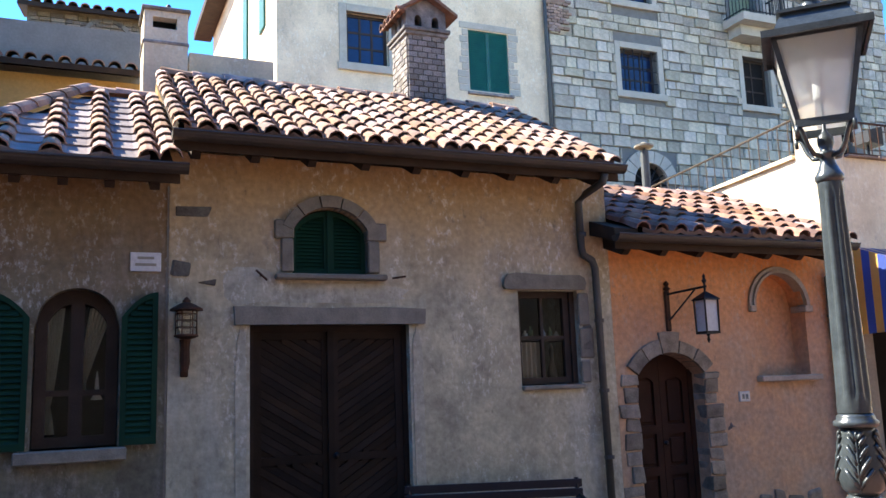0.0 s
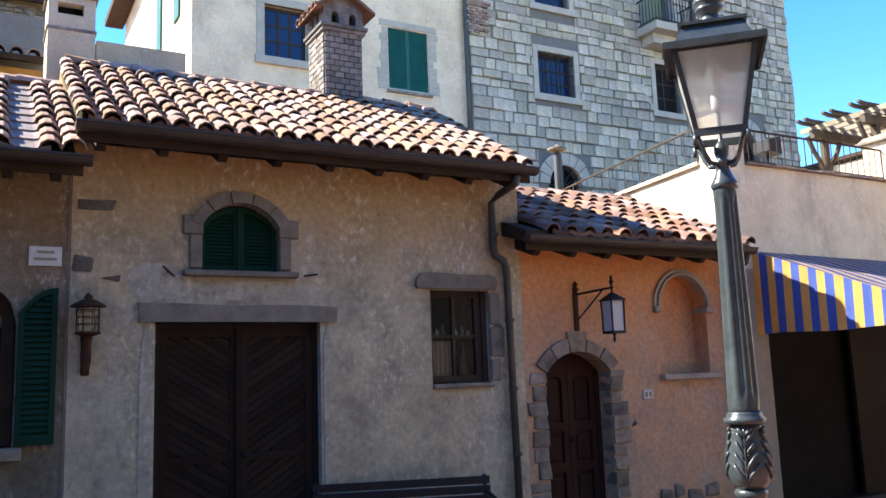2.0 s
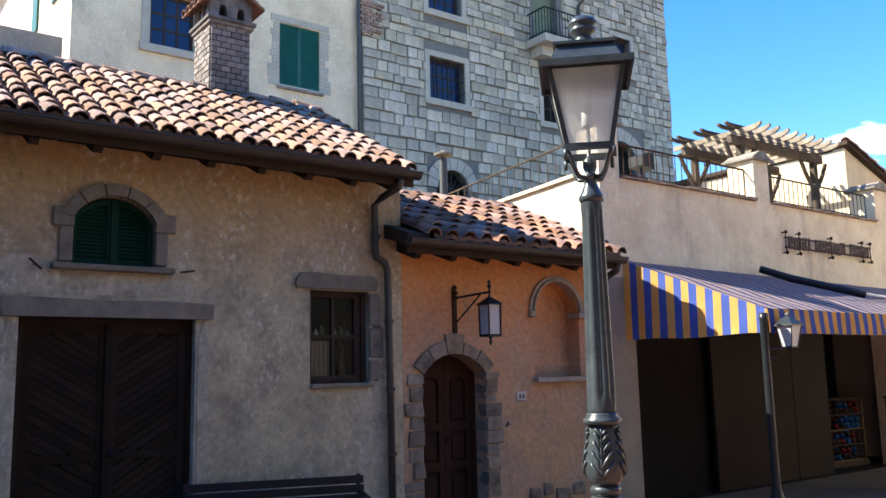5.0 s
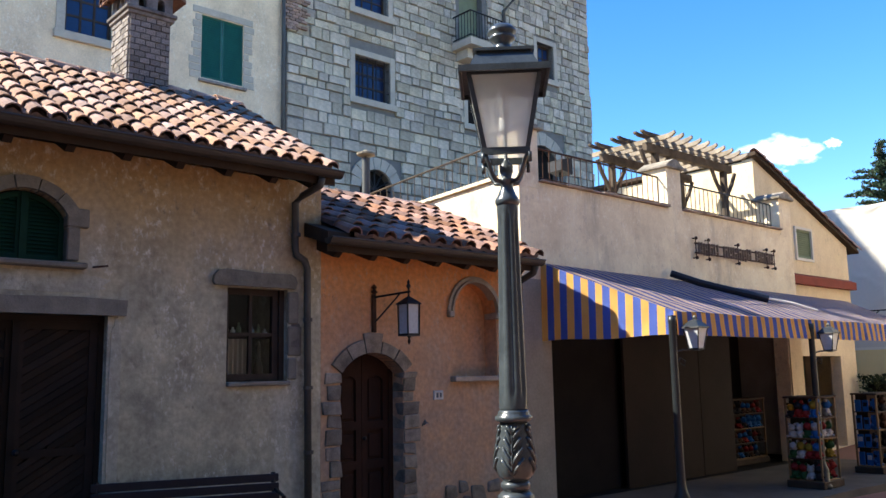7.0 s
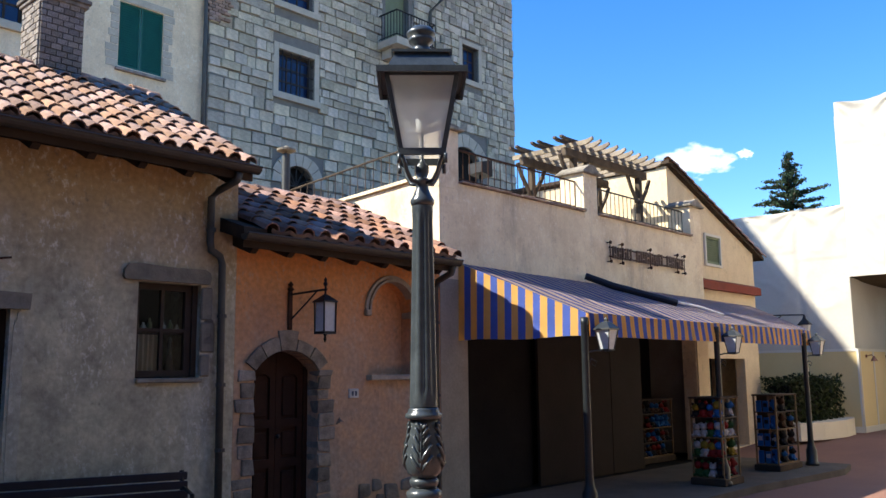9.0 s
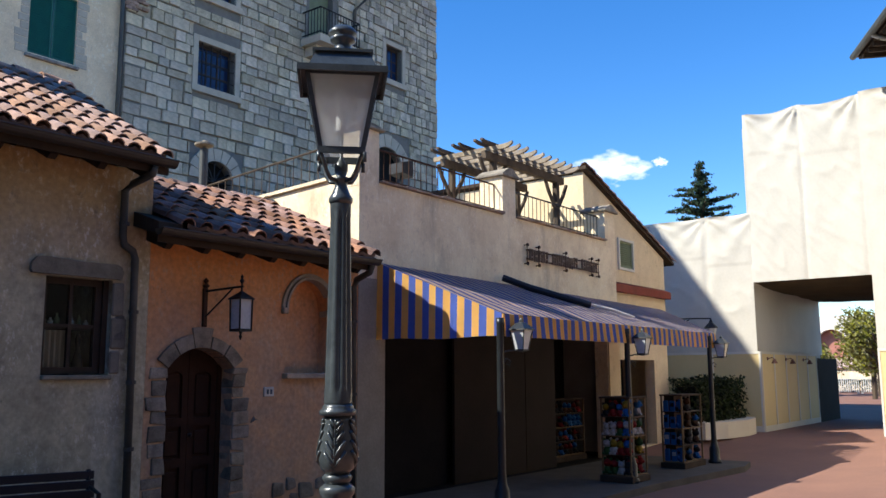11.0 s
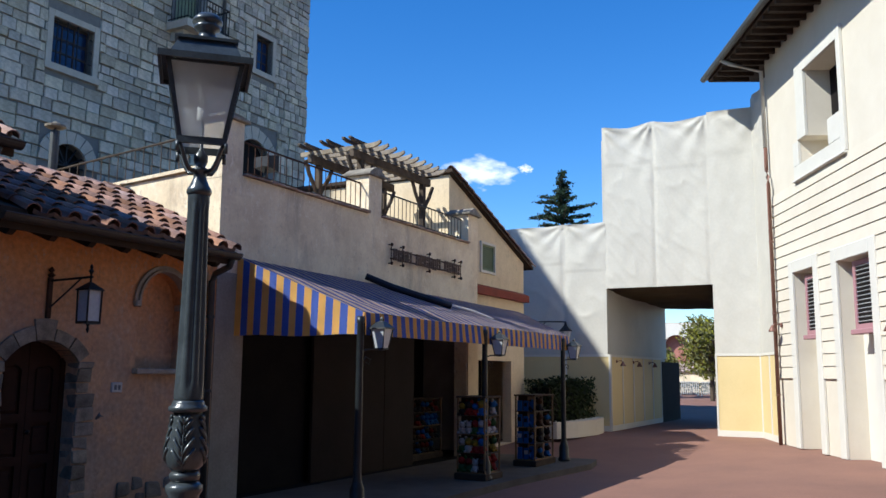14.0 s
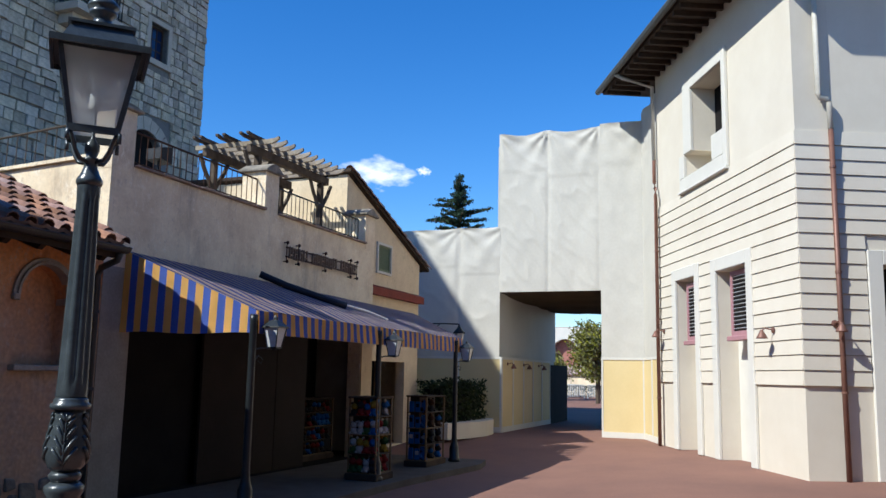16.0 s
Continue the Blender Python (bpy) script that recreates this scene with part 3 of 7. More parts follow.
for k in range(13):
    shared("ridge_tile", ridge_me, roof, Matrix.Translation((-4.66 + k * 0.352, 1.9, 5.34 + rnd.uniform(-0.01, 0.012))) @ Matrix.Rotation(radians(-90), 4, "Z") @ Matrix.Rotation(rnd.uniform(-0.03, 0.04), 4, "X"))


def gutter(parent, x0, x1, y, z, r=0.075):
    """A half-round gutter with rolled lips and brackets."""
    bm = bmesh.new()
    segs = 8
    rings = []
    for x in (x0, x1):
        o = [bm.verts.new((x, y + r * math.cos(math.pi + math.pi * i / segs), z + r * math.sin(math.pi + math.pi * i / segs))) for i in range(segs + 1)]
        n = [bm.verts.new((x, y + (r - 0.008) * math.cos(math.pi + math.pi * i / segs), z + (r - 0.008) * math.sin(math.pi + math.pi * i / segs))) for i in range(segs + 1)]
        rings.append((o, n))
    (o0, n0), (o1, n1) = rings
    for i in range(segs):
        bm.faces.new((o0[i], o0[i + 1], o1[i + 1], o1[i]))
        bm.faces.new((n0[i], n1[i], n1[i + 1], n0[i + 1]))
        bm.faces.new((o0[i + 1], o0[i], n0[i], n0[i + 1]))
        bm.faces.new((o1[i], o1[i + 1], n1[i + 1], n1[i]))
    bm.faces.new(o0[:])
    bm.faces.new(o1[:])
    tube(bm, [(x0, y - r, z), (x1, y - r, z)], 0.012, 6)
    return part("gutter", bm, M_GUTTER, parent, "dark bronze half-round gutter")


def eave_timbers(parent, x0, x1, y0, z0, slope, n):
    bm = bmesh.new()
    box(bm, x0, x1, y0 + 0.0, y0 + 0.03, z0 - 0.055, z0 + 0.03)
    part("fascia", bm, M_EAVEWOOD, parent)
    for k in range(n):
        x = x0 + 0.2 + (x1 - x0 - 0.4) * k / (n - 1)
        bm = bmesh.new()
        prism(bm, [(y0 + 0.12, z0 - 0.10), (y0 + 0.06, z0 - 0.06), (y0 + 0.06, z0 - 0.005), (0.1, z0 + slope * (0.04 - y0) - 0.005), (0.1, z0 + slope * (0.04 - y0) - 0.14)], x - 0.04, x + 0.04, "x")
        part("rafter_end", bm, M_EAVEWOOD, parent)


gutter(house, -4.74, -0.10, -0.54, 3.96)
eave_timbers(house, -4.72, -0.12, -0.46, 3.88, 0.50, 9)

# stone lintel and jamb render of the double door
bm = bmesh.new()
prism(bm, [(-4.12, 2.33), (-2.25, 2.33), (-2.24, 2.48), (-2.7, 2.495), (-3.3, 2.485), (-3.8, 2.50), (-4.13, 2.50)], -0.045, 0.2)
part("lintel", bm, M_SLATE, house, "long grey stone lintel over the double door")


def chevron_leaf(parent, x0, x1, z0, z1, y, up):
    """A door leaf with a frame and boards running aslant in two fields."""
    bm = bmesh.new()
    f = 0.075
    box(bm, x0, x0 + f, y - 0.03, y + 0.03, z0, z1)
    box(bm, x1 - f, x1, y - 0.03, y + 0.03, z0, z1)
    zs = [z0, z0 + (z1 - z0) * 0.47, z1]
    box(bm, x0 + f, x1 - f, y - 0.03, y + 0.03, z0, z0 + f)
    box(bm, x0 + f, x1 - f, y - 0.03, y + 0.03, z1 - f, z1)
    box(bm, x0 + f, x1 - f, y - 0.03, y + 0.03, zs[1] - f / 2, zs[1] + f / 2)
    leaf = part("door_leaf", bm, M_DOOR, parent, "dark brown chevron-boarded door leaf")
    xa, xb = x0 + f, x1 - f
    for (za, zb), sgn in (((zs[1] + f / 2, z1 - f), up), ((z0 + f, zs[1] - f / 2), up)):
        w, slope = 0.078, 0.62 * sgn
        lo = za - abs(slope) * (xb - xa)
        c = lo
        while c < zb + abs(slope) * (xb - xa):
            def line(x, off):
                return c + off + slope * (x - (xa if slope > 0 else xb))
            pts = []
            xs = [xa + (xb - xa) * i / 12 for i in range(13)]
            low = [(x, min(max(line(x, 0.0025), za), zb)) for x in xs]
            high = [(x, min(max(line(x, w - 0.0025), za), zb)) for x in xs]
            keep = [i for i in range(13) if high[i][1] - low[i][1] > 0.002]
            if len(keep) >= 2:
                pts = [low[i] for i in keep] + [high[i] for i in reversed(keep)]
                bm = bmesh.new()
                dy = rnd.uniform(-0.007, 0.007)
                prism(bm, pts, y - 0.018 + dy, y + 0.01)
                part("board", bm, M_DOOR, leaf)
            c += w
    return leaf


door = part("door", box(bmesh.new(), -3.93, -2.46, 0.2, 0.24, 0, 2.27), M_DOOR, house, "dark brown double door with slanted boards, shut")
for name, x0, x1, z0, z1 in (("door_jamb", -3.98, -3.93, 0, 2.33), ("door_jamb", -2.46, -2.41, 0, 2.33), ("door_head", -3.93, -2.46, 2.27, 2.33)):
    part(name, box(bmesh.new(), x0, x1, 0.09, 0.19, z0, z1), M_DOOR, door)
chevron_leaf(door, -3.93, -3.20, 0.02, 2.27, 0.14, -1)
chevron_leaf(door, -3.19, -2.46, 0.02, 2.27, 0.14, 1)
bm = bmesh.new()
box(bm, -3.225, -3.165, 0.08, 0.11, 0.02, 2.27)
part("meeting_stile", bm, M_DOOR, door)
bm = bmesh.new()
lathe(bm, [(0.02, 0), (0.03, 0.01), (0.03, 0.03), (0.012, 0.05)], 12)
bmesh.ops.transform(bm, matrix=Matrix.Translation((-3.15, 0.09, 1.10)) @ Matrix.Rotation(radians(90), 4, "X"), verts=bm.verts)
part("door_knob", bm, M_IRON, door)

# arched shuttered window over the door
win = part("window", wall_mesh(-3.60, -2.80, 2.80, 3.5, [(-3.56, -2.84, 2.82, 3.44, 0.22)], 0.12, 0.2), M_WINWOOD, house, "arched window with shut green louvred shutters")
topf = lambda x: arch_top((-3.57, -2.83, 2.8, 3.45, 0.23), x)
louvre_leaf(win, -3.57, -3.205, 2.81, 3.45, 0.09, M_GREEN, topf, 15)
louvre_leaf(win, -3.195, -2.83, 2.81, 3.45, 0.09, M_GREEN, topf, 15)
bm = bmesh.new()
box(bm, -3.22, -3.18, 0.05, 0.075, 2.81, 3.45)
part("meeting_stile", bm, M_GREEN, win)
bm = bmesh.new()
box(bm, -3.6, -2.8, 0.22, 0.24, 2.8, 3.5)
part("backing", bm, M_DARK, win)


def arch_stones(parent, x0, x1, zs, rise, ring, n, mat, y0=-0.045, y1=0.1, key=0.0):
    """Wedge stones round an arch that springs at zs."""
    h, cx = (x1 - x0) / 2, (x0 + x1) / 2
    R = (h * h + rise * rise) / (2 * rise)
    cz = zs + rise - R
    a0 = math.acos(min(1, h / R)) if rise < h else 0.0
    for k in range(n):
        b0 = math.pi - a0 - (math.pi - 2 * a0) * k / n - 0.012
        b1 = math.pi - a0 - (math.pi - 2 * a0) * (k + 1) / n + 0.012
        ro = R + ring * rnd.uniform(0.92, 1.08) + (key if k == n // 2 else 0)
        angs = [b0 + (b1 - b0) * i / 4 for i in range(5)]
        pts = [(cx + R * math.cos(a), cz + R * math.sin(a)) for a in angs] + [(cx + ro * math.cos(a), cz + ro * math.sin(a)) for a in reversed(angs)]
        bm = bmesh.new()
        prism(bm, pts, y0 - rnd.uniform(0, 0.015), y1)
        part("arch_stone", bm, mat, parent)


arch_stones(house, -3.58, -2.82, 3.23, 0.24, 0.115, 5, M_SLATE)
for x0, x1, z0, z1 in ((-3.75, -3.565, 3.15, 3.33), (-2.835, -2.63, 3.15, 3.33), (-3.69, -3.572, 2.83, 3.15), (-2.828, -2.71, 2.83, 3.15)):
    bm = bmesh.new()
    box(bm, x0, x1, -0.04, 0.1, z0, z1, 0.012)
    part("jamb_stone", bm, M_SLATE, house)
bm = bmesh.new()
box(bm, -3.75, -2.65, -0.10, 0.12, 2.755, 2.81, 0.012)
part("sill", bm, M_SLATE, house, "grey stone window sill")
for x, tilt in ((-3.88, -0.75), (-2.52, 0.15)):
    bm = bmesh.new()
    tube(bm, [(x - 0.07 * math.cos(tilt), -0.05, 2.79 - 0.07 * math.sin(tilt)), (x + 0.07 * math.cos(tilt), -0.06, 2.79 + 0.07 * math.sin(tilt))], 0.011, 6)
    tube(bm, [(x, -0.055, 2.79), (x, 0.02, 2.79)], 0.009, 6)
    part("shutter_catch", bm, M_RUST, house)

# patches of pale newer render
for k, (cx, cz, rx, rz) in enumerate(((-3.98, 2.70, 0.24, 0.17), (-3.2, 2.63, 0.75, 0.095), (-4.06, 1.2, 0.05, 1.15), (-2.33, 1.15, 0.055, 1.15))):
    bm = bmesh.new()
    pts = []
    for i in range(60):
        t = 2 * math.pi * i / 60
        f = 1 + 0.16 * noise.noise(Vector((math.cos(t) * 2, math.sin(t) * 2, k * 3.0))) + 0.10 * noise.noise(Vector((math.cos(t) * 7, math.sin(t) * 7, k * 5.0)))
        c, sn = math.cos(t), math.sin(t)
        pts.append((cx + rx * f * abs(c) ** 0.6 * (1 if c > 0 else -1), cz + rz * f * abs(sn) ** 0.6 * (1 if sn > 0 else -1)))
    prism(bm, pts, -0.003 - 0.0025 * k, 0.05)
    part("render_patch", bm, M_PATCH, house)

# four-pane window with a stone lintel
bm = bmesh.new()
prism(bm, [(-1.33, 2.69), (-0.36, 2.69), (-0.34, 2.76), (-0.36, 2.82), (-0.42, 2.85), (-0.8, 2.845), (-1.2, 2.865), (-1.29, 2.85), (-1.34, 2.79), (-1.35, 2.72)], -0.05, 0.2)
part("lintel", bm, M_SLATE, house)
bm = bmesh.new()
box(bm, -1.17, -0.42, -0.05, 0.2, 1.63, 1.68, 0.01)
part("sill", bm, M_SLATE, house)
bm = bmesh.new()
for x0, x1, z0, z1 in ((-0.44, -0.30, 2.3, 2.66), (-0.44, -0.26, 1.95, 2.28), (-0.44, -0.32, 1.69, 1.93)):
    box(bm, x0, x1, -0.018, 0.05, z0, z1, 0.015)
part("jamb_stone", bm, M_SLATE, house)


def casement(parent, x0, x1, z0, z1, y, mat, cols=2, rows=2, frame_w=0.055, bar=0.03, glass_mat=None, name="window", label=""):
    bm = bmesh.new()
    box(bm, x0, x0 + frame_w, y - 0.03, y + 0.03, z0, z1)
    box(bm, x1 - frame_w, x1, y - 0.03, y + 0.03, z0, z1)
    box(bm, x0 + frame_w, x1 - frame_w, y - 0.03, y + 0.03, z0, z0 + frame_w)
    box(bm, x0 + frame_w, x1 - frame_w, y - 0.03, y + 0.03, z1 - frame_w, z1)
    w = part(name, bm, mat, parent, label)
    xa, xb, za, zb = x0 + frame_w, x1 - frame_w, z0 + frame_w, z1 - frame_w
    for c in range(1, cols):
        bm = bmesh.new()
        x = xa + (xb - xa) * c / cols
        box(bm, x - bar / 2, x + bar / 2, y - 0.022, y + 0.022, za, zb)
        part("glazing_bar", bm, mat, w)
    for r in range(1, rows):
        bm = bmesh.new()
        z = za + (zb - za) * r / rows
        box(bm, xa, xb, y - 0.018, y + 0.018, z - bar / 2, z + bar / 2)
        part("glazing_bar", bm, mat, w)
    for c in range(cols):
        for r in range(rows):
            bm = bmesh.new()
            box(bm, xa + (xb - xa) * c / cols, xa + (xb - xa) * (c + 1) / cols, y - 0.004, y + 0.004, za + (zb - za) * r / rows, za + (zb - za) * (r + 1) / rows)
            part("pane", bm, glass_mat or M_GLASS, w).visible_shadow = glass_mat is not None
    return w


def curtain_mesh(x0, x1, z0, z1, y, folds, gather=None):
    """A hanging cloth with folds; gather(z) pulls it to one side."""
    bm = bmesh.new()
    nx, nz = folds * 6, 14
    grid = []
    for j in range(nz + 1):
        z = z0 + (z1 - z0) * j / nz
        a, b = gather(z) if gather else (x0, x1)
        grid.append([bm.verts.new((a + (b - a) * i / nx, y + 0.02 * math.sin(2 * math.pi * folds * i / nx), z)) for i in range(nx + 1)])
    for j in range(nz):
        for i in range(nx):
            bm.faces.new((grid[j][i], grid[j][i + 1], grid[j + 1][i + 1], grid[j + 1][i]))
    bmesh.ops.solidify(bm, geom=bm.faces[:], thickness=0.004)
    return bm


sw = casement(house, -1.17, -0.50, 1.69, 2.68, 0.13, M_WINWOOD, 2, 2, 0.07, 0.035, label="four-pane brown timber window")
bm = bmesh.new()
box(bm, -0.50, -0.44, 0.07, 0.2, 1.69, 2.68)
part("side_post", bm, M_WINWOOD, sw)
bm = bmesh.new()
box(bm, -1.15, -0.46, 0.75, 0.78, 1.5, 2.75)
part("room_back", bm, M_DARK, sw)
part("curtain", curtain_mesh(-1.10, -0.82, 1.72, 2.14, 0.2, 5), M_CURTAIN, sw, "pale net curtain on the lower half")
bm = bmesh.new()
box(bm, -1.15, -0.46, 0.21, 0.4, 2.15, 2.18)
part("shelf", bm, M_WINWOOD, sw)
for k, (x, h) in enumerate(((-1.05, 0.12), (-0.97, 0.09), (-0.9, 0.14), (-0.74, 0.1), (-0.66, 0.13), (-0.58, 0.08))):
    bm = bmesh.new()
    lathe(bm, [(0.025, 2.18), (0.028, 2.18 + h * 0.6), (0.012, 2.18 + h * 0.75), (0.012, 2.18 + h)], 10, (x, 0.25))
    part("bottle", bm, M_MARBLE if k % 2 else M_GREENPALE, sw, smooth=True)
bm = bmesh.new()
lathe(bm, [(0.05, 1.69), (0.06, 1.8), (0.02, 1.95), (0.03, 2.05), (0.01, 2.12)], 12, (-0.66, 0.24))
part("vase", bm, M_OLDWOOD, sw, smooth=True)


def downpipe(parent, pts, r, mat, straps=()):
    bm = bmesh.new()
    tube(bm, pts, r, 10)
    p = part("downpipe", bm, mat, parent, smooth=True)
    for x, y, z in straps:
        bm = bmesh.new()
        lathe(bm, [(r + 0.012, z - 0.02), (r + 0.012, z + 0.02)], 10, (x, y))
        part("pipe_strap", bm, mat, p)
    return p


downpipe(house, [(-0.33, -0.52, 3.88), (-0.33, -0.48, 3.80), (-0.34, -0.14, 3.74), (-0.39, -0.07, 3.66), (-0.39, -0.07, 3.16), (-0.37, -0.07, 3.07), (-0.26, -0.07, 3.01), (-0.23, -0.07, 2.93), (-0.20, -0.07, 0.0)], 0.042, M_PIPE, ((-0.38, -0.07, 3.3), (-0.22, -0.07, 2.35), (-0.21, -0.07, 1.6), (-0.2, -0.07, 0.9)))

# ---- chimney on the ridge ----
chim = thing("brick_chimney", "square weathered brick chimney with arched vents and stone cap", "chimney", STREET @ Matrix.Translation((-1.13, 1.75, 0)) @ Matrix.Diagonal((0.80, 0.90, 1, 1)) @ Matrix.Translation((1.13, -1.75, 0)))
bm = bmesh.new()
box(bm, -1.78, -1.13, 1.75, 2.35, 5.2, 6.22)
stack = part("chimney_shaft", bm, M_CHIMJOINT, chim)
bm = bmesh.new()
for k in range(2):
    box(bm, -1.83 - 0.03 * k, -1.08 + 0.03 * k, 1.70 - 0.03 * k, 2.40 + 0.03 * k, 6.20 + 0.05 * k, 6.25 + 0.05 * k, 0.008)
part("collar", bm, M_BRICK, chim)
part("vent_face", wall_mesh(-1.80, -1.11, 6.29, 6.54, [(-1.66, -1.54, 6.30, 6.47, 0.06), (-1.36, -1.24, 6.30, 6.47, 0.06)], 1.72, 1.82), M_BRICK, chim)
bm = bmesh.new()
box(bm, -1.80, -1.72, 1.82, 1.92, 6.29, 6.54)
box(bm, -1.80, -1.72, 2.0, 2.1, 6.29, 6.54)
box(bm, -1.80, -1.72, 2.2, 2.36, 6.29, 6.54)
box(bm, -1.19, -1.11, 1.82, 2.36, 6.29, 6.54)
box(bm, -1.72, -1.19, 2.28, 2.36, 6.29, 6.54)
part("vent_sides", bm, M_BRICK, chim)
part("gable", prism(bmesh.new(), [(-1.80, 6.54), (-1.11, 6.54), (-1.455, 6.70)], 1.72, 2.36), M_BRICK, chim)
part("cap", prism(bmesh.new(), [(-1.96, 6.46), (-1.455, 6.705), (-0.95, 6.46), (-0.95, 6.50), (-1.455, 6.765), (-1.96, 6.50)], 1.60, 2.48), M_TILEDARK, chim, "dark pitched stone cap")
bm = bmesh.new()
box(bm, -1.53, -1.38, 1.8, 2.1, 6.745, 6.83, 0.02)
part("finial", bm, M_STONE, chim)
CAP_ME = cover_tile_mesh("cap_tile", 0.07, 0.16)
CAP_ME.materials[0] = M_TILEDARK
for k in range(5):
    shared("cap_tile", CAP_ME, chim, Matrix.Translation((-1.99, 1.68 + 0.17 * k, 6.475)) @ Matrix.Rotation(radians(-90), 4, "Z"))
BLOCK = unit_block()
BRICK_ME = BLOCK.copy()
BRICK_ME.materials.append(M_BRICK)
for row in range(12):
    z = 5.28 + row * 0.078
    off = (row % 2) * 0.08
    for k in range(5):
        x0 = max(-1.78, -1.78 + k * 0.165 - off)
        x1 = min(-1.13, -1.78 + (k + 1) * 0.165 - off)
        if x1 - x0 > 0.03:
            shared("brick", BRICK_ME, stack, Matrix.Translation((x0 + 0.004, 1.75, z)) @ Matrix.Diagonal((x1 - x0 - 0.01, rnd.uniform(0.012, 0.026), 0.068, 1)))
    for k in range(4):
        y0, y1 = max(1.75, 1.75 + k * 0.17 - off), min(2.35, 1.75 + (k + 1) * 0.17 - off)
        if y1 - y0 > 0.03:
            shared("brick", BRICK_ME, stack, Matrix.Translation((-1.78, y1 - 0.004, z)) @ Matrix.Rotation(radians(-90), 4, "Z") @ Matrix.Diagonal((y1 - y0 - 0.01, rnd.uniform(0.012, 0.024), 0.068, 1)))

# ---- left house ----
lhouse = thing("low_tan_house", "lower tan plastered house with hipped tile roof", "house", STREET)
HX = -6.53
LWIN = (-5.78, -5.10, 1.30, 2.66, 0.34)
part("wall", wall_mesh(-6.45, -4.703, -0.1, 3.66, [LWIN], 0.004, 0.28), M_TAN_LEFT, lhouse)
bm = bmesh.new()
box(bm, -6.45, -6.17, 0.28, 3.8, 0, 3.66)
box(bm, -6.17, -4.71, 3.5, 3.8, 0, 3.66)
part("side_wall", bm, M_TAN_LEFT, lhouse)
bm = bmesh.new()
v = [bm.verts.new(p) for p in ((HX, -0.5, 3.68), (-4.72, -0.5, 3.68), (-4.72, 1.9, 5.02), (-5.45, 1.9, 5.02), (HX, 4.3, 3.68), (-4.72, 4.3, 3.72))]
for f in ((0, 1, 2, 3), (0, 3, 4), (3, 2, 5, 4), (0, 4, 5, 1), (1, 5, 2)):
    bm.faces.new([v[i] for i in f])
lroof = part("roof", bm, M_EAVEWOOD, lhouse, "hipped roof of terracotta tiles with wide channels")
tiled_roof(lroof, HX + 0.1, -4.92, -0.52, 3.70, 1.88, 5.04, 0.33, 9, 0.094, rnd, limit=lambda x, f: x > HX + (-5.45 - HX) * f + 0.10, pan=M_PANPALE)
hip_me = cover_tile_mesh("ridge_tile", 0.10, 0.40)
for k in range(9):
    f = k / 9
    p0, d = Vector((HX, -0.5, 3.74)), Vector((-5.45 - HX, 2.4, 1.34))
    shared("hip_tile", hip_me, lroof, Matrix.Translation(p0 + d * f + Vector((0, 0, 0.01))) @ Matrix.Rotation(-math.atan2(-5.45 - HX, 2.4), 4, "Z") @ Matrix.Rotation(math.atan2(1.34, math.hypot(-5.45 - HX, 2.4)), 4, "X"))
for k in range(2):
    shared("ridge_tile", hip_me, lroof, Matrix.Translation((-5.50 + 0.37 * k, 1.9, 5.06)) @ Matrix.Rotation(radians(-90), 4, "Z"))
for k in range(9):
    shared("verge_tile", hip_me, lroof, Matrix.Translation((-4.74, -0.55 + 0.262 * k, 3.72 + 0.146 * k)) @ Matrix.Rotation(math.atan2(1.34, 2.4) - 0.04, 4, "X"))
gutter(lhouse, -6.6, -4.60, -0.54, 3.66)
eave_timbers(lhouse, -6.52, -4.66, -0.46, 3.58, 0.54, 5)


def arched_curtain_window(parent):
    w = part("window", wall_mesh(-5.77, -5.11, 1.31, lambda x: arch_top((-5.78, -5.10, 1.3, 2.66, 0.34), x) - 0.004, [(-5.675, -5.495, 1.40, 2.52, lambda x: 2.53 - 2.2 * (x + 5.495) ** 2 * 2.2), (-5.385, -5.205, 1.40, 2.52, lambda x: 2.53 - 2.2 * (x + 5.385) ** 2 * 2.2)], 0.14, 0.21), M_WINWOOD, parent, "tall arched brown window with tied curtains")
    for x0, x1 in ((-5.675, -5.495), (-5.385, -5.205)):
        bm = bmesh.new()
        box(bm, x0, x1, 0.15, 0.2, 1.74, 1.79)
        part("glazing_bar", bm, M_WINWOOD, w)
        bm = bmesh.new()
        box(bm, x0, x1, 0.178, 0.184, 1.40, 2.5)
        part("pane", bm, M_GLASS, w).visible_shadow = False
    part("curtain", curtain_mesh(0, 0, 1.42, 2.50, 0.212, 6, lambda z: (-5.69, -5.69 + 0.05 + 0.11 * abs(z - 1.66) ** 0.7)), M_CURTAIN, w, "cream curtain tied back")
    part("curtain", curtain_mesh(0, 0, 1.78, 2.50, 0.212, 6, lambda z: (-5.42 + 0.14 * max(z - 2.0, 0) ** 1.3 + 0.02, -5.36 + 0.32 * max(z - 1.85, 0))), M_CURTAIN, w, "cream curtain drawn to one side")
    bm = bmesh.new()
    box(bm, -5.8, -5.08, 0.6, 0.62, 1.2, 2.8)
    part("room_back", bm, M_DARK, w)
    bm = bmesh.new()
    lathe(bm, [(0.05, 1.70), (0.02, 1.76), (0.015, 1.86), (0.004, 1.95)], 10, (-5.27, 0.24))
    part("ornament", bm, M_MARBLE, w)


arched_curtain_window(lhouse)
bm = bmesh.new()
box(bm, -5.90, -5.03, -0.09, 0.2, 1.19, 1.30, 0.012)
part("sill", bm, M_SLATE, lhouse, "grey stone sill")
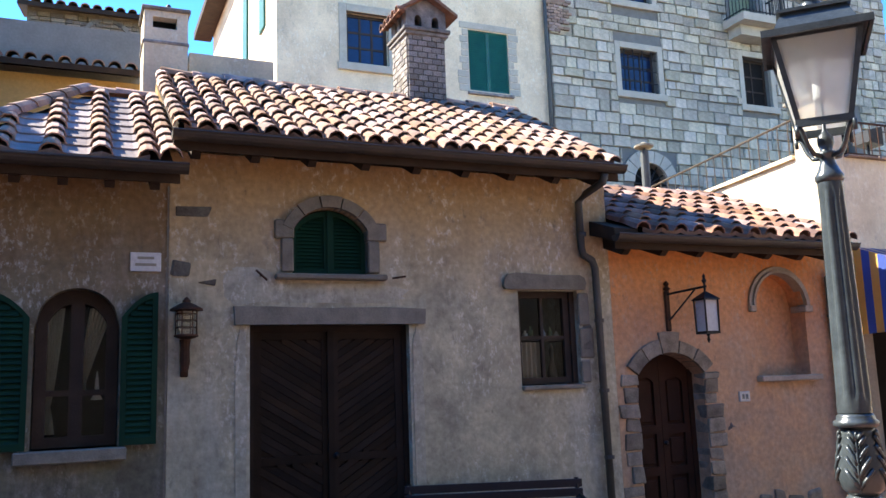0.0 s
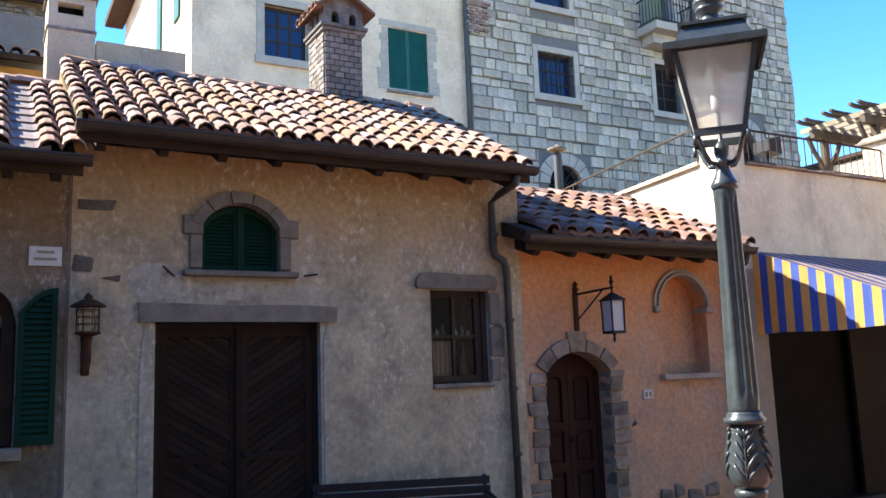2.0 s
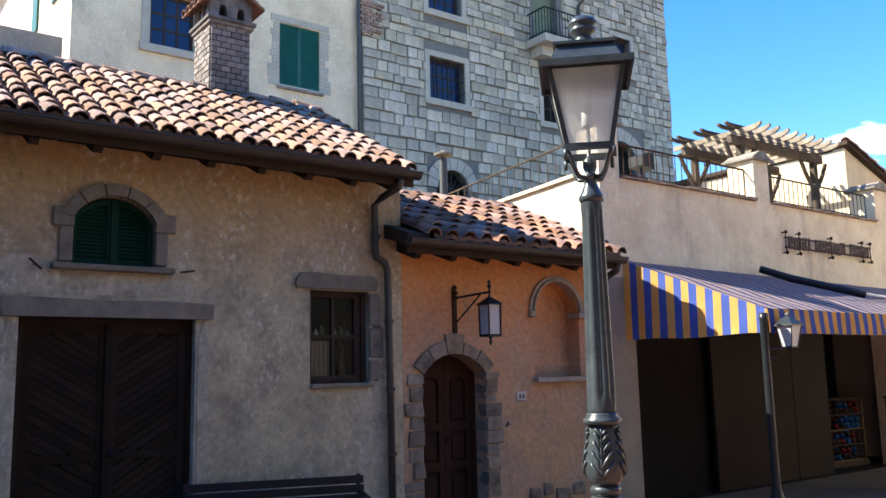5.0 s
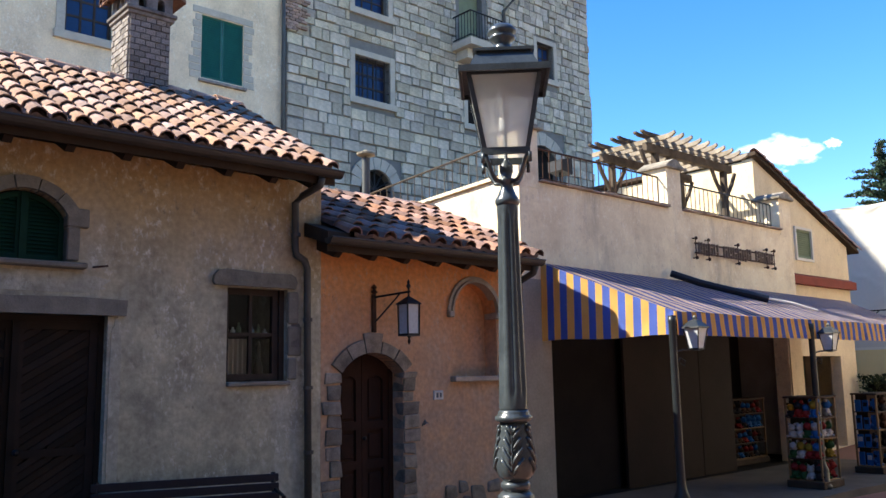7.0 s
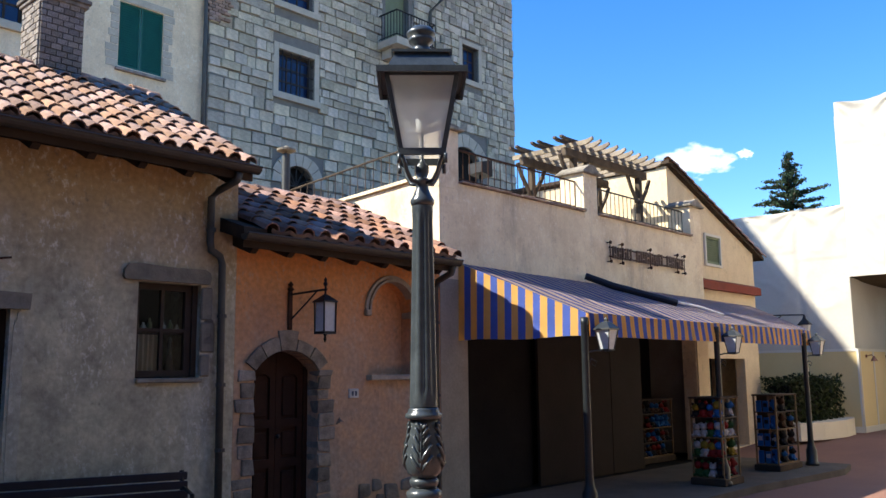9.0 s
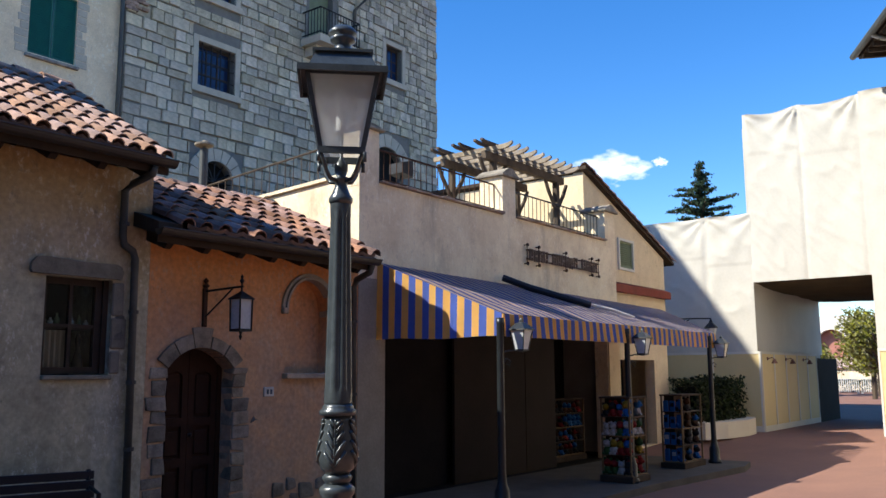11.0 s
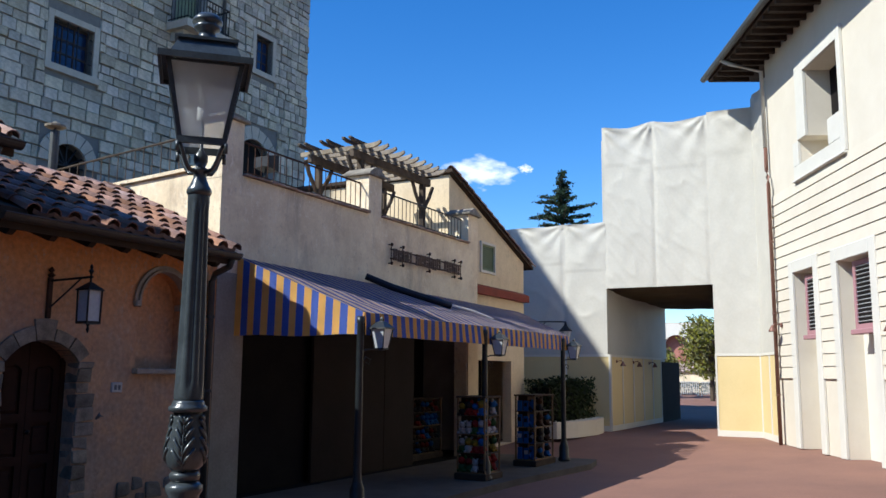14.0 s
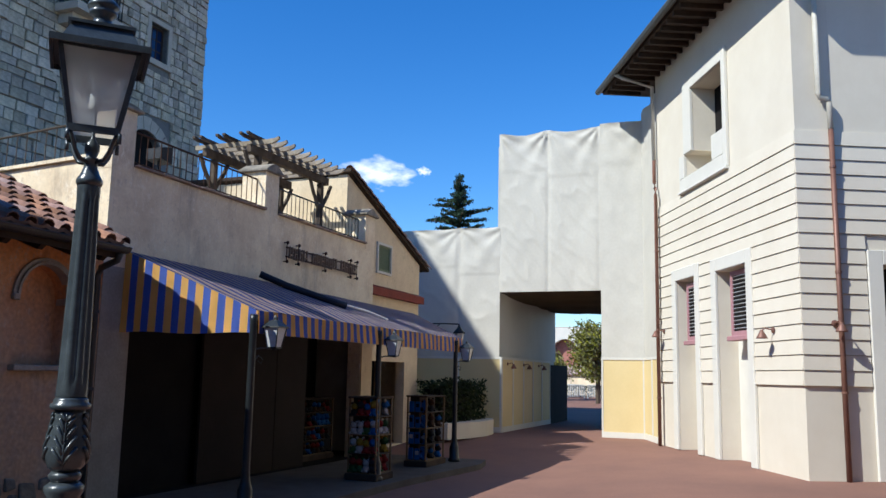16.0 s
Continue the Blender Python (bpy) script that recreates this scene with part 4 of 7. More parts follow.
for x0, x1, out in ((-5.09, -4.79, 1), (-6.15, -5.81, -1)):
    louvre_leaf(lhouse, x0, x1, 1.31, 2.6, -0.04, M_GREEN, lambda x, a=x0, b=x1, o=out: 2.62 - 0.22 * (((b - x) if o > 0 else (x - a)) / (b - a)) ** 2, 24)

# marble plaque
bm = bmesh.new()
box(bm, -5.03, -4.77, -0.02, 0.02, 2.81, 2.98, 0.004)
plaque = tagged(part("wall_plaque", bm, M_MARBLE, at=STREET), "white marble street plaque with faded writing", "plaque")
for z, a, b in ((2.93, -4.97, -4.83), (2.87, -4.99, -4.81)):
    bm = bmesh.new()
    box(bm, a, b, -0.023, -0.0205, z - 0.012, z + 0.012)
    part("writing", bm, M_GREYWALL, plaque)
# bare stones where the plaster has fallen off at the joint of the two houses
for k, (x, z, w, h) in enumerate(((-4.66, 3.34, 0.32, 0.075), (-4.68, 2.78, 0.17, 0.14), (-4.46, 2.70, 0.16, 0.035), (-0.42, 2.02, 0.15, 0.3))):
    bm = bmesh.new()
    rough_box(bm, x, x + w, -0.012, 0.03, z, z + h, 0.022, 0.028 if h > 0.1 else 0.012)
    tagged(part("bare_stone", bm, M_BARE, at=STREET), "grey stone showing through the fallen plaster", "stone", group="bare stones in the plaster")
bm = bmesh.new()
box(bm, -4.722, -4.706, -0.006, 0.1, 0, 3.6)
tagged(part("joint_strip", bm, M_SLATE, at=STREET), "rough grey mortar joint between the two houses", "trim", kind="structure")


def wall_lantern(at):
    t = thing("wall_lantern", "rusty caged round lantern on the tan wall", "lantern", at)
    bm = bmesh.new()
    box(bm, -0.035, 0.035, -0.03, 0.02, -0.55, -0.22, 0.01)
    lathe(bm, [(0.03, -0.5), (0.045, -0.42), (0.04, -0.3), (0.05, -0.22)], 10, (0, -0.06))
    part("bracket", bm, M_RUST, t)
    bm = bmesh.new()
    lathe(bm, [(0.05, -0.22), (0.105, -0.20), (0.105, -0.185), (0.08, -0.18)], 16, (0, -0.14))
    part("base", bm, M_RUST, t)
    bm = bmesh.new()
    lathe(bm, [(0.075, -0.18), (0.08, 0.02)], 16, (0, -0.14))
    part("glass", bm, M_FROST, t, "frosted glass drum")
    for z in (-0.12, -0.06, 0.0):
        bm = bmesh.new()
        tube(bm, [(0.09 * math.cos(a * math.pi / 8), -0.14 + 0.09 * math.sin(a * math.pi / 8), z) for a in range(17)], 0.006, 5)
        part("cage_ring", bm, M_RUST, t)
    for k in range(6):
        a = k * math.pi / 3
        bm = bmesh.new()
        tube(bm, [(0.09 * math.cos(a), -0.14 + 0.09 * math.sin(a), -0.19), (0.09 * math.cos(a), -0.14 + 0.09 * math.sin(a), 0.03)], 0.006, 5)
        part("cage_bar", bm, M_RUST, t)
    bm = bmesh.new()
    lathe(bm, [(0.145, 0.03), (0.14, 0.045), (0.07, 0.085), (0.035, 0.10), (0.035, 0.12), (0.008, 0.15)], 16, (0, -0.14))
    part("cap", bm, M_RUST, t, smooth=False)


wall_lantern(STREET @ Matrix.Translation((-4.56, -0.0, 2.42)))

# ---- orange house ----
ohouse = thing("orange_house", "small orange plastered house with tiled roof", "house", STREET)
ODOOR = (0.27, 1.19, 0.0, 1.99, 0.24)
NICHE = (2.02, 2.84, 1.69, 2.93, 0.41)
part("wall", wall_mesh(0.003, 3.37, -0.3, 3.22, [ODOOR, NICHE], 0.002, 0.32), M_ORANGE, ohouse)
bm = bmesh.new()
box(bm, 1.9, 2.96, 0.24, 0.318, 1.6, 3.05)
part("niche_back", bm, M_ORANGE, ohouse)
bm = bmesh.new()
prism(bm, [(-0.5, 3.20), (1.9, 4.24), (4.3, 3.20), (4.3, 3.26), (1.9, 4.30), (-0.5, 3.26)], 0.02, 3.20, "x")
oroof = part("roof", bm, M_EAVEWOOD, ohouse, "low roof of worn terracotta tiles")
tiled_roof(oroof, 0.08, 3.12, -0.52, 3.28, 1.88, 4.34, 0.25, 8, 0.095, rnd, cover=M_TILEDARK)
for k in range(9):
    shared("ridge_tile", ridge_me, oroof, Matrix.Translation((0.05 + k * 0.36, 1.9, 4.33)) @ Matrix.Rotation(radians(-90), 4, "Z"))
gutter(ohouse, -0.26, 3.20, -0.54, 3.22)
eave_timbers(ohouse, -0.22, 3.16, -0.46, 3.14, 0.40, 7)
bm = bmesh.new()
prism(bm, [(-0.50, 3.16), (-0.50, 3.30), (-0.02, 3.46), (-0.02, 3.30)], -0.24, 0.06, "x")
part("eave_return", bm, M_EAVEWOOD, ohouse, "dark eave end in front of the tan wall")
downpipe(ohouse, [(3.10, -0.52, 3.15), (3.12, -0.46, 3.06), (3.19, -0.14, 2.98), (3.21, -0.07, 2.88), (3.22, -0.07, -0.15)], 0.045, M_PIPE, ((3.21, -0.07, 2.4), (3.22, -0.07, 1.4)))
for r0, r1, y0 in ((0.405, 0.435, -0.055), (0.440, 0.485, -0.03)):
    bm = bmesh.new()
    angs = [math.pi * i / 28 for i in range(29)]
    prism(bm, [(2.43 + r0 * math.cos(t), 2.52 + r0 * math.sin(t)) for t in angs] + [(2.43 + r1 * math.cos(t), 2.52 + r1 * math.sin(t)) for t in reversed(angs)], y0, 0.1)
    part("arch_moulding", bm, M_NICHE, ohouse)
for x0, x1 in ((1.94, 2.03), (2.80, 2.93)):
    bm = bmesh.new()
    box(bm, x0, x1, -0.06, 0.2, 2.45, 2.53, 0.012)
    part("impost", bm, M_NICHE, ohouse)
bm = bmesh.new()
box(bm, 1.98, 2.94, -0.10, 0.3, 1.62, 1.69, 0.01)
part("niche_sill", bm, M_NICHE, ohouse)
arch_stones(ohouse, 0.27, 1.19, 1.75, 0.24, 0.15, 5, M_STONE, -0.03, 0.2, key=0.09)
for side in (0, 1):
    z = 0.0
    while z < 1.75:
        h = rnd.uniform(0.13, 0.21)
        h = min(h, 1.76 - z)
        w = rnd.uniform(0.15, 0.29)
        x0, x1 = (0.27 - w, 0.27) if side == 0 else (1.19, 1.19 + w)
        bm = bmesh.new()
        rough_box(bm, x0, x1, -rnd.uniform(0.012, 0.035), 0.2, z + 0.005, z + h - 0.005, 0.014, 0.016)
        part("jamb_stone", bm, M_STONE, ohouse)
        z += h
bm = bmesh.new()
for x0, x1 in ((0.27, 0.33), (1.13, 1.19)):
    box(bm, x0, x1, 0.2, 0.3, 0, 1.8)
odoor = part("door", bm, M_DOORRED, ohouse, "red brown panelled double door, shut")
for x0, x1 in ((0.33, 0.727), (0.733, 1.13)):
    tf = lambda x: arch_top((0.27, 1.19, 0, 1.985, 0.24), x)
    leaf = part("door_leaf", wall_mesh(x0, x1, 0.01, tf, [(x0 + 0.08, x1 - 0.08, 0.15, 0.62, 0), (x0 + 0.08, x1 - 0.08, 0.72, 1.08, 0), (x0 + 0.08, x1 - 0.08, 1.18, 1.72, 0.06)], 0.22, 0.28), M_DOORRED, odoor)
    for z0, z1 in ((0.15, 0.62), (0.72, 1.08), (1.18, 1.74)):
        bm = bmesh.new()
        box(bm, x0 + 0.07, x1 - 0.07, 0.255, 0.275, z0 - 0.01, z1)
        box(bm, x0 + 0.11, x1 - 0.11, 0.235, 0.26, z0 + 0.03, z1 - 0.05, 0.01)
        part("door_panel", bm, M_DOORRED, leaf)
bm = bmesh.new()
box(bm, 0.26, 1.2, 0.29, 0.31, 0, 2.0)
part("backing", bm, M_DARK, odoor)
bm = bmesh.new()
lathe(bm, [(0.02, 0), (0.028, 0.02), (0.01, 0.04)], 10)
bmesh.ops.transform(bm, matrix=Matrix.Translation((0.76, 0.22, 0.98)) @ Matrix.Rotation(radians(90), 4, "X"), verts=bm.verts)
part("door_knob", bm, M_IRON, odoor)
for k, (x, z, w, h) in enumerate(((1.85, 0.16, 0.2, 0.17), (2.08, 0.22, 0.16, 0.16), (2.3, 0.1, 0.24, 0.2), (2.6, 0.16, 0.2, 0.18), (2.15, 0.05, 0.14, 0.12), (1.5, 1.1, 0.03, 0.05))):
    bm = bmesh.new()
    rough_box(bm, x, x + w, -0.03, 0.05, z, z + h, 0.03, 0.03)
    part("rubble_stone", bm, M_STONE, ohouse)
# house number plate
bm = bmesh.new()
box(bm, 1.68, 1.84, -0.02, 0.01, 1.40, 1.52, 0.008)
plate = tagged(part("number_plate", bm, M_MILK, at=STREET), "small white enamel house number plate", "sign")
for x0, x1 in ((1.715, 1.75), (1.77, 1.805)):
    bm = bmesh.new()
    box(bm, x0, x1, -0.023, -0.0205, 1.43, 1.49)
    part("digit_bar", bm, M_BLUEGLASS, plate)


def bracket_lantern(at):
    t = thing("bracket_lantern", "black iron lantern hanging from a wall bracket", "lantern", at)
    bm = bmesh.new()
    box(bm, -0.03, 0.03, -0.03, 0.01, -0.28, 0.18, 0.008)
    lathe(bm, [(0.02, 0.18), (0.045, 0.205), (0.015, 0.235), (0.035, 0.26), (0.004, 0.30)], 8, (0, -0.02))
    part("back_plate", bm, M_RUST, t)
    bm = bmesh.new()
    tube(bm, [(0.0, -0.03, 0.14), (0.13, -0.30, 0.17), (0.20, -0.46, 0.185)], 0.014, 6)
    tube(bm, [(0.0, -0.03, -0.16), (0.10, -0.22, 0.05), (0.145, -0.33, 0.165)], 0.010, 6)
    part("arm", bm, M_IRON, t)
    cx, cy = 0.19, -0.44
    bm = bmesh.new()
    lathe(bm, [(0.012, 0.08), (0.012, 0.22), (0.03, 0.25), (0.012, 0.28), (0.02, 0.30), (0.003, 0.33)], 8, (cx, cy))
    part("hanger", bm, M_IRON, t)
    bm = bmesh.new()
    lathe(bm, [(0.155, 0.03), (0.15, 0.045), (0.03, 0.12), (0.012, 0.13)], 4, (cx, cy))
    bmesh.ops.rotate(bm, cent=(cx, cy, 0), matrix=Matrix.Rotation(radians(45), 3, "Z"), verts=bm.verts)
    part("roof", bm, M_IRON, t)
    for sx in (-1, 1):
        for sy in (-1, 1):
            bm = bmesh.new()
            tube(bm, [(cx + sx * 0.09, cy + sy * 0.09, 0.03), (cx + sx * 0.085, cy + sy * 0.085, -0.32)], 0.011, 5)
            part("corner_bar", bm, M_IRON, t)
    bm = bmesh.new()
    box(bm, cx - 0.08, cx + 0.08, cy - 0.08, cy + 0.08, -0.31, 0.03)
    part("glass", bm, M_MILK, t, "milky white glass panes")
    bm = bmesh.new()
    lathe(bm, [(0.13, -0.34), (0.13, -0.315), (0.12, -0.31)], 4, (cx, cy))
    bmesh.ops.rotate(bm, cent=(cx, cy, 0), matrix=Matrix.Rotation(radians(45), 3, "Z"), verts=bm.verts)
    lathe(bm, [(0.004, -0.44), (0.02, -0.40), (0.01, -0.37), (0.025, -0.34)], 8, (cx, cy))
    part("bottom", bm, M_IRON, t)


bracket_lantern(STREET @ Matrix.Translation((0.75, 0.0, 2.51)))


def bench(at):
    t = thing("bench", "dark blue slatted park bench against the tan wall", "bench", at)
    for k in range(4):
        bm = bmesh.new()
        box(bm, 0, 1.72, -0.02 + 0.025 * k, 0.012 + 0.025 * k, 0.45 + 0.085 * k, 0.525 + 0.085 * k, 0.006)
        part("back_slat", bm, M_BENCH, t)
    for k in range(4):
        bm = bmesh.new()
        box(bm, 0, 1.72, -0.45 + 0.105 * k, -0.36 + 0.105 * k, 0.41, 0.44, 0.006)
        part("seat_slat", bm, M_BENCH, t)
    for x in (0.02, 1.64):
        bm = bmesh.new()
        tube(bm, [(x + 0.03, -0.42, 0), (x + 0.03, -0.42, 0.62), (x + 0.03, -0.05, 0.64)], 0.022, 6)
        tube(bm, [(x + 0.03, 0.04, 0), (x + 0.03, 0.0, 0.42), (x + 0.03, 0.09, 0.79)], 0.024, 6)
        box(bm, x + 0.01, x + 0.05, -0.42, 0.02, 0.36, 0.41)
        part("leg_frame", bm, M_IRON, t)


bench(STREET @ Matrix.Translation((-2.56, -0.14, 0)) @ Matrix.Rotation(radians(-19), 4, "Z"))

# ---- shop ----
shop = thing("shop_building", "cream plastered shop with roof terrace and brown shutters", "building", STREET)
SHOPX0, SHOPX1 = 3.38, 11.6
part("wall", wall_mesh(SHOPX0, SHOPX1, -0.3, 4.5, [(3.95, 11.08, -0.3, 2.75, 0)], 0, 0.3), M_SHOP, shop)
bm = bmesh.new()
prism(bm, [(0.3, -0.3), (8, -0.3), (8, 4.4), (3.2, 4.4), (0.3, 4.55)], SHOPX0, SHOPX0 + 0.3, "x")
part("side_wall", bm, M_SHOP, shop)
bm = bmesh.new()
box(bm, SHOPX0 + 0.3, SHOPX1, 0.3, 8, 4.02, 4.1)
box(bm, SHOPX1 - 0.3, SHOPX1, 0.3, 8, 0, 4.02)
box(bm, SHOPX0 + 0.3, SHOPX1 - 0.3, 7.7, 8, 0, 4.02)
part("terrace_floor", bm, M_GREYWALL, shop)


def terrace_pier(x0, x1, y0, y1, z0, z1, cap=0.09):
    bm = bmesh.new()
    box(bm, x0, x1, y0, y1, z0, z1)
    p = part("pier", bm, M_SHOP, shop)
    bm = bmesh.new()
    box(bm, x0 - 0.07, x1 + 0.07, y0 - 0.07, y1 + 0.07, z1, z1 + 0.05, 0.01)
    prism(bm, [(x0 - 0.05, z1 + 0.05), (x1 + 0.05, z1 + 0.05), ((x0 + x1) / 2 + 0.06, z1 + 0.05 + cap), ((x0 + x1) / 2 - 0.06, z1 + 0.05 + cap)], y0 - 0.05, y1 + 0.05)
    part("pier_cap", bm, M_STONE, p)


terrace_pier(3.374, 3.80, -0.004, 0.40, 4.4, 5.28, 0.04)
terrace_pier(7.13, 7.56, -0.004, 0.5, 4.4, 5.22, 0.12)
terrace_pier(11.13, 11.604, -0.004, 0.5, 4.4, 5.16, 0.12)
for x0, x1 in ((3.81, 7.12), (7.57, 11.12)):
    n = int((x1 - x0) / 0.3)
    for k in range(n):
        a, b = x0 + (x1 - x0) * k / n, x0 + (x1 - x0) * (k + 1) / n
        bm = bmesh.new()
        lift, tilt = rnd.uniform(-0.012, 0.012), rnd.uniform(-0.014, 0.014)
        box(bm, a + 0.003, b - 0.003, -0.055 - rnd.uniform(0, 0.02), 0.34, 4.503, 4.54, 0.008)
        for v in bm.verts:
            if v.co.z > 4.52:
                v.co.z += lift + tilt * (v.co.x - a) / (b - a)
        part("coping_tile", bm, M_COPING, shop)
for k in range(9):
    a, b = 0.42 + 0.36 * k, 0.42 + 0.36 * (k + 1)
    bm = bmesh.new()
    prism(bm, [(a + 0.004, 4.56 - 0.05 * max(a - 0.3, 0)), (b - 0.004, 4.56 - 0.05 * max(b - 0.3, 0)), (b - 0.004, 4.61 - 0.05 * max(b - 0.3, 0)), (a + 0.004, 4.61 - 0.05 * max(a - 0.3, 0))], SHOPX0 - 0.05, SHOPX0 + 0.34, "x")
    part("coping_tile", bm, M_SHOP, shop)


def railing(name, p0, p1, h, n, mat, parent, end=True):
    """Two rails with bars between the two foot points."""
    p0, p1 = Vector(p0), Vector(p1)
    up = Vector((0, 0, h))
    bm = bmesh.new()
    tube(bm, [p0 + up, p1 + up], 0.016, 6)
    rail = part(name, bm, mat, parent)
    bm = bmesh.new()
    low = Vector((0, 0, 0.07))
    tube(bm, [p0 + low, p1 + low], 0.011, 6)
    part("lower_rail", bm, mat, rail)
    for k in range(n + 1):
        p = p0.lerp(p1, k / n)
        bm = bmesh.new()
        tube(bm, [p - Vector((0, 0, 0.02)), p + up], 0.008, 5)
        part("bar", bm, mat, rail)
    return rail


railing("railing", (3.81, 0.18, 4.56), (7.12, 0.18, 4.56), 0.52, 22, M_RUST, shop)
railing("railing", (7.57, 0.18, 4.56), (11.12, 0.18, 4.56), 0.50, 24, M_IRON, shop)
railing("railing", (3.53, 0.45, 4.60), (3.53, 4.6, 4.32), 0.56, 22, M_OLDWOOD, shop)
# brown shutter panels under the awning; openings painted near-black for their shade
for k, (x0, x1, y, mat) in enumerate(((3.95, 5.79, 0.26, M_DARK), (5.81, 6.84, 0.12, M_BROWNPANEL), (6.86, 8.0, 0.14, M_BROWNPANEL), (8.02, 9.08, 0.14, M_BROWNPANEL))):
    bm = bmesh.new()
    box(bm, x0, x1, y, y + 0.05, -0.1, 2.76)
    part("shutter_panel", bm, mat, shop, "brown roller shutter panel" if k else "recessed shutter painted near-black for shade")
# near-black back, floor, side and ceiling put the shop's shade into colour
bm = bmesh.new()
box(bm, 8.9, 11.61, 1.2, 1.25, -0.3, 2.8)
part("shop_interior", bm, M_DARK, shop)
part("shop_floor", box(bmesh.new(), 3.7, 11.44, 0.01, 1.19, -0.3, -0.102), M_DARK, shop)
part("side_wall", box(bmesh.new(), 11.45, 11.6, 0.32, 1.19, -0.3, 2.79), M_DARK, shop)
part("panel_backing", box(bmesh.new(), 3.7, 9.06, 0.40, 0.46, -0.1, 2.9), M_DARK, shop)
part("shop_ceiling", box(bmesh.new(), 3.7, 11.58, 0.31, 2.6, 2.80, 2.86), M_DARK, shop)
bm = bmesh.new()
box(bm, 11.10, 11.605, -0.03, 0.0, -0.1, 2.9)
part("pilaster", bm, M_GABLE, shop)

bm = bmesh.new()
box(bm, SHOPX0 - 0.006, 3.952, -0.006, 0.25, -0.3, 3.05)
part("corner_pier", bm, M_GREYWALL, shop, "weathered grey corner pier")

# gable house beside the terrace
gable = thing("ochre_gable_house", "ochre plastered gable house with sloping tiled verge", "house", STREET)
rake = lambda x: 6.25 - (x - 11.62) * 0.362
part("wall", wall_mesh(11.62, 16.0, -0.3, rake, [(13.30, 14.05, 4.2, 4.87, 0), (12.0, 15.15, -0.1, 1.98, 0)], 0.75, 1.0), M_GABLE, gable)
bm = bmesh.new()
box(bm, 11.62, 11.87, 1.0, 7.0, 0, 6.22)
part("side_wall", bm, M_GABLE, gable)
part("end_wall", box(bmesh.new(), 15.75, 16.0, 1.002, 6.9, -0.2, 4.55), M_GABLE, gable)
part("back_wall", box(bmesh.new(), 11.88, 15.74, 6.65, 6.9, -0.2, 4.6), M_GABLE, gable)
bm = bmesh.new()
prism(bm, [(11.52, 6.29), (16.4, 6.29 - 4.88 * 0.362), (16.4, 6.36 - 4.88 * 0.362), (11.52, 6.37)], 0.62, 7.0)
groof = part("roof", bm, M_EAVEWOOD, gable)
for k in range(14):
    f = k / 14
    shared("verge_tile", ridge_me, groof, Matrix.Translation((11.50 + 4.9 * f + 0.38, 0.66, 6.38 - (4.9 * f + 0.38) * 0.362)) @ Matrix.Rotation(radians(90), 4, "Z") @ Matrix.Rotation(math.atan(0.362) - 0.02, 4, "X"))
gsh = part("window", wall_mesh(13.25, 14.1, 4.14, 4.92, [(13.31, 14.04, 4.2, 4.86, 0)], 0.70, 0.78), M_CREAM_TRIM, gable, "small window with faded green shutter")
louvre_leaf(gsh, 13.31, 14.04, 4.2, 4.86, 0.76, M_GREENPALE, slats=11)
bm = bmesh.new()
prism(bm, [(0.58, 3.58), (0.58, 3.76), (0.76, 3.84), (0.76, 3.58)], 11.64, 16.0, "x")
part("canopy_trim", bm, M_REDTRIM, gable, "dark red timber canopy")
# near-black boxes hold the doorway's shade in their colour
bm = bmesh.new()
box(bm, 11.9, 15.7, 1.9, 1.95, -0.2, 2.2)
box(bm, 11.9, 15.7, 1.01, 1.89, 2.15, 2.2)
part("doorway_back", bm, M_DARK, gable)
bm = bmesh.new()
lathe(bm, [(0.02, 2.98), (0.07, 3.0), (0.05, 3.1), (0.02, 3.14)], 8, (15.6, 0.6))
part("wall_lamp", bm, M_IRON, gable)

M_SIGN = material("rust brown sign iron", (0.32, 0.235, 0.16), (0.20, 0.14, 0.10), scale=9, fine=60, rough=0.7)
# sign on the shop wall
sign = thing("shop_sign", "rusty iron sign with raised letters on the cream wall", "sign", STREET)
for z in (3.94, 3.77):
    bm = bmesh.new()
    box(bm, 7.82, 10.68, -0.07, -0.045, z - 0.012, z + 0.012)
    part("sign_rail", bm, M_RUST, sign)
for k in range(16):
    if k in (4, 11):
        continue
    x, w, dy = 7.93 + k * 0.168, rnd.uniform(0.10, 0.13), rnd.uniform(-0.012, 0.012)
    bm = bmesh.new()
    box(bm, x, x + 0.02, -0.085, -0.04, 3.745 + dy, 3.965 + dy, 0.004)
    box(bm, x + w - 0.02, x + w, -0.085, -0.04, 3.745 + dy, 3.965 + dy, 0.004)
    box(bm, x + 0.02, x + w - 0.02, -0.083, -0.042, 3.80 + dy + 0.045 * (k % 3), 3.822 + dy + 0.045 * (k % 3))
    part("letter_bar", bm, M_SIGN, sign)
for x in (7.84, 8.25, 9.28, 10.36, 10.66):
    for z in (4.03, 3.68):
        bm = bmesh.new()
        lathe(bm, [(0.012, 0), (0.012, 0.06), (0.035, 0.065), (0.03, 0.09), (0.01, 0.1)], 8)
        bmesh.ops.transform(bm, matrix=Matrix.Translation((x, 0, z)) @ Matrix.Rotation(radians(90), 4, "X"), verts=bm.verts)
        part("rosette", bm, M_RUST, sign)
    bm = bmesh.new()
    tube(bm, [(x, -0.06, 3.66), (x, -0.06, 4.05)], 0.009, 5)
    part("sign_strap", bm, M_RUST, sign)

# awning
awn = thing("awning", "blue and gold striped canvas awning on posts", "awning", STREET)
AW = dict(xl=3.76, xf=4.02, xe=11.88, xr=13.9, yf=-2.05, zw=3.29, zwr=3.17, zt=2.46, zb=2.16)


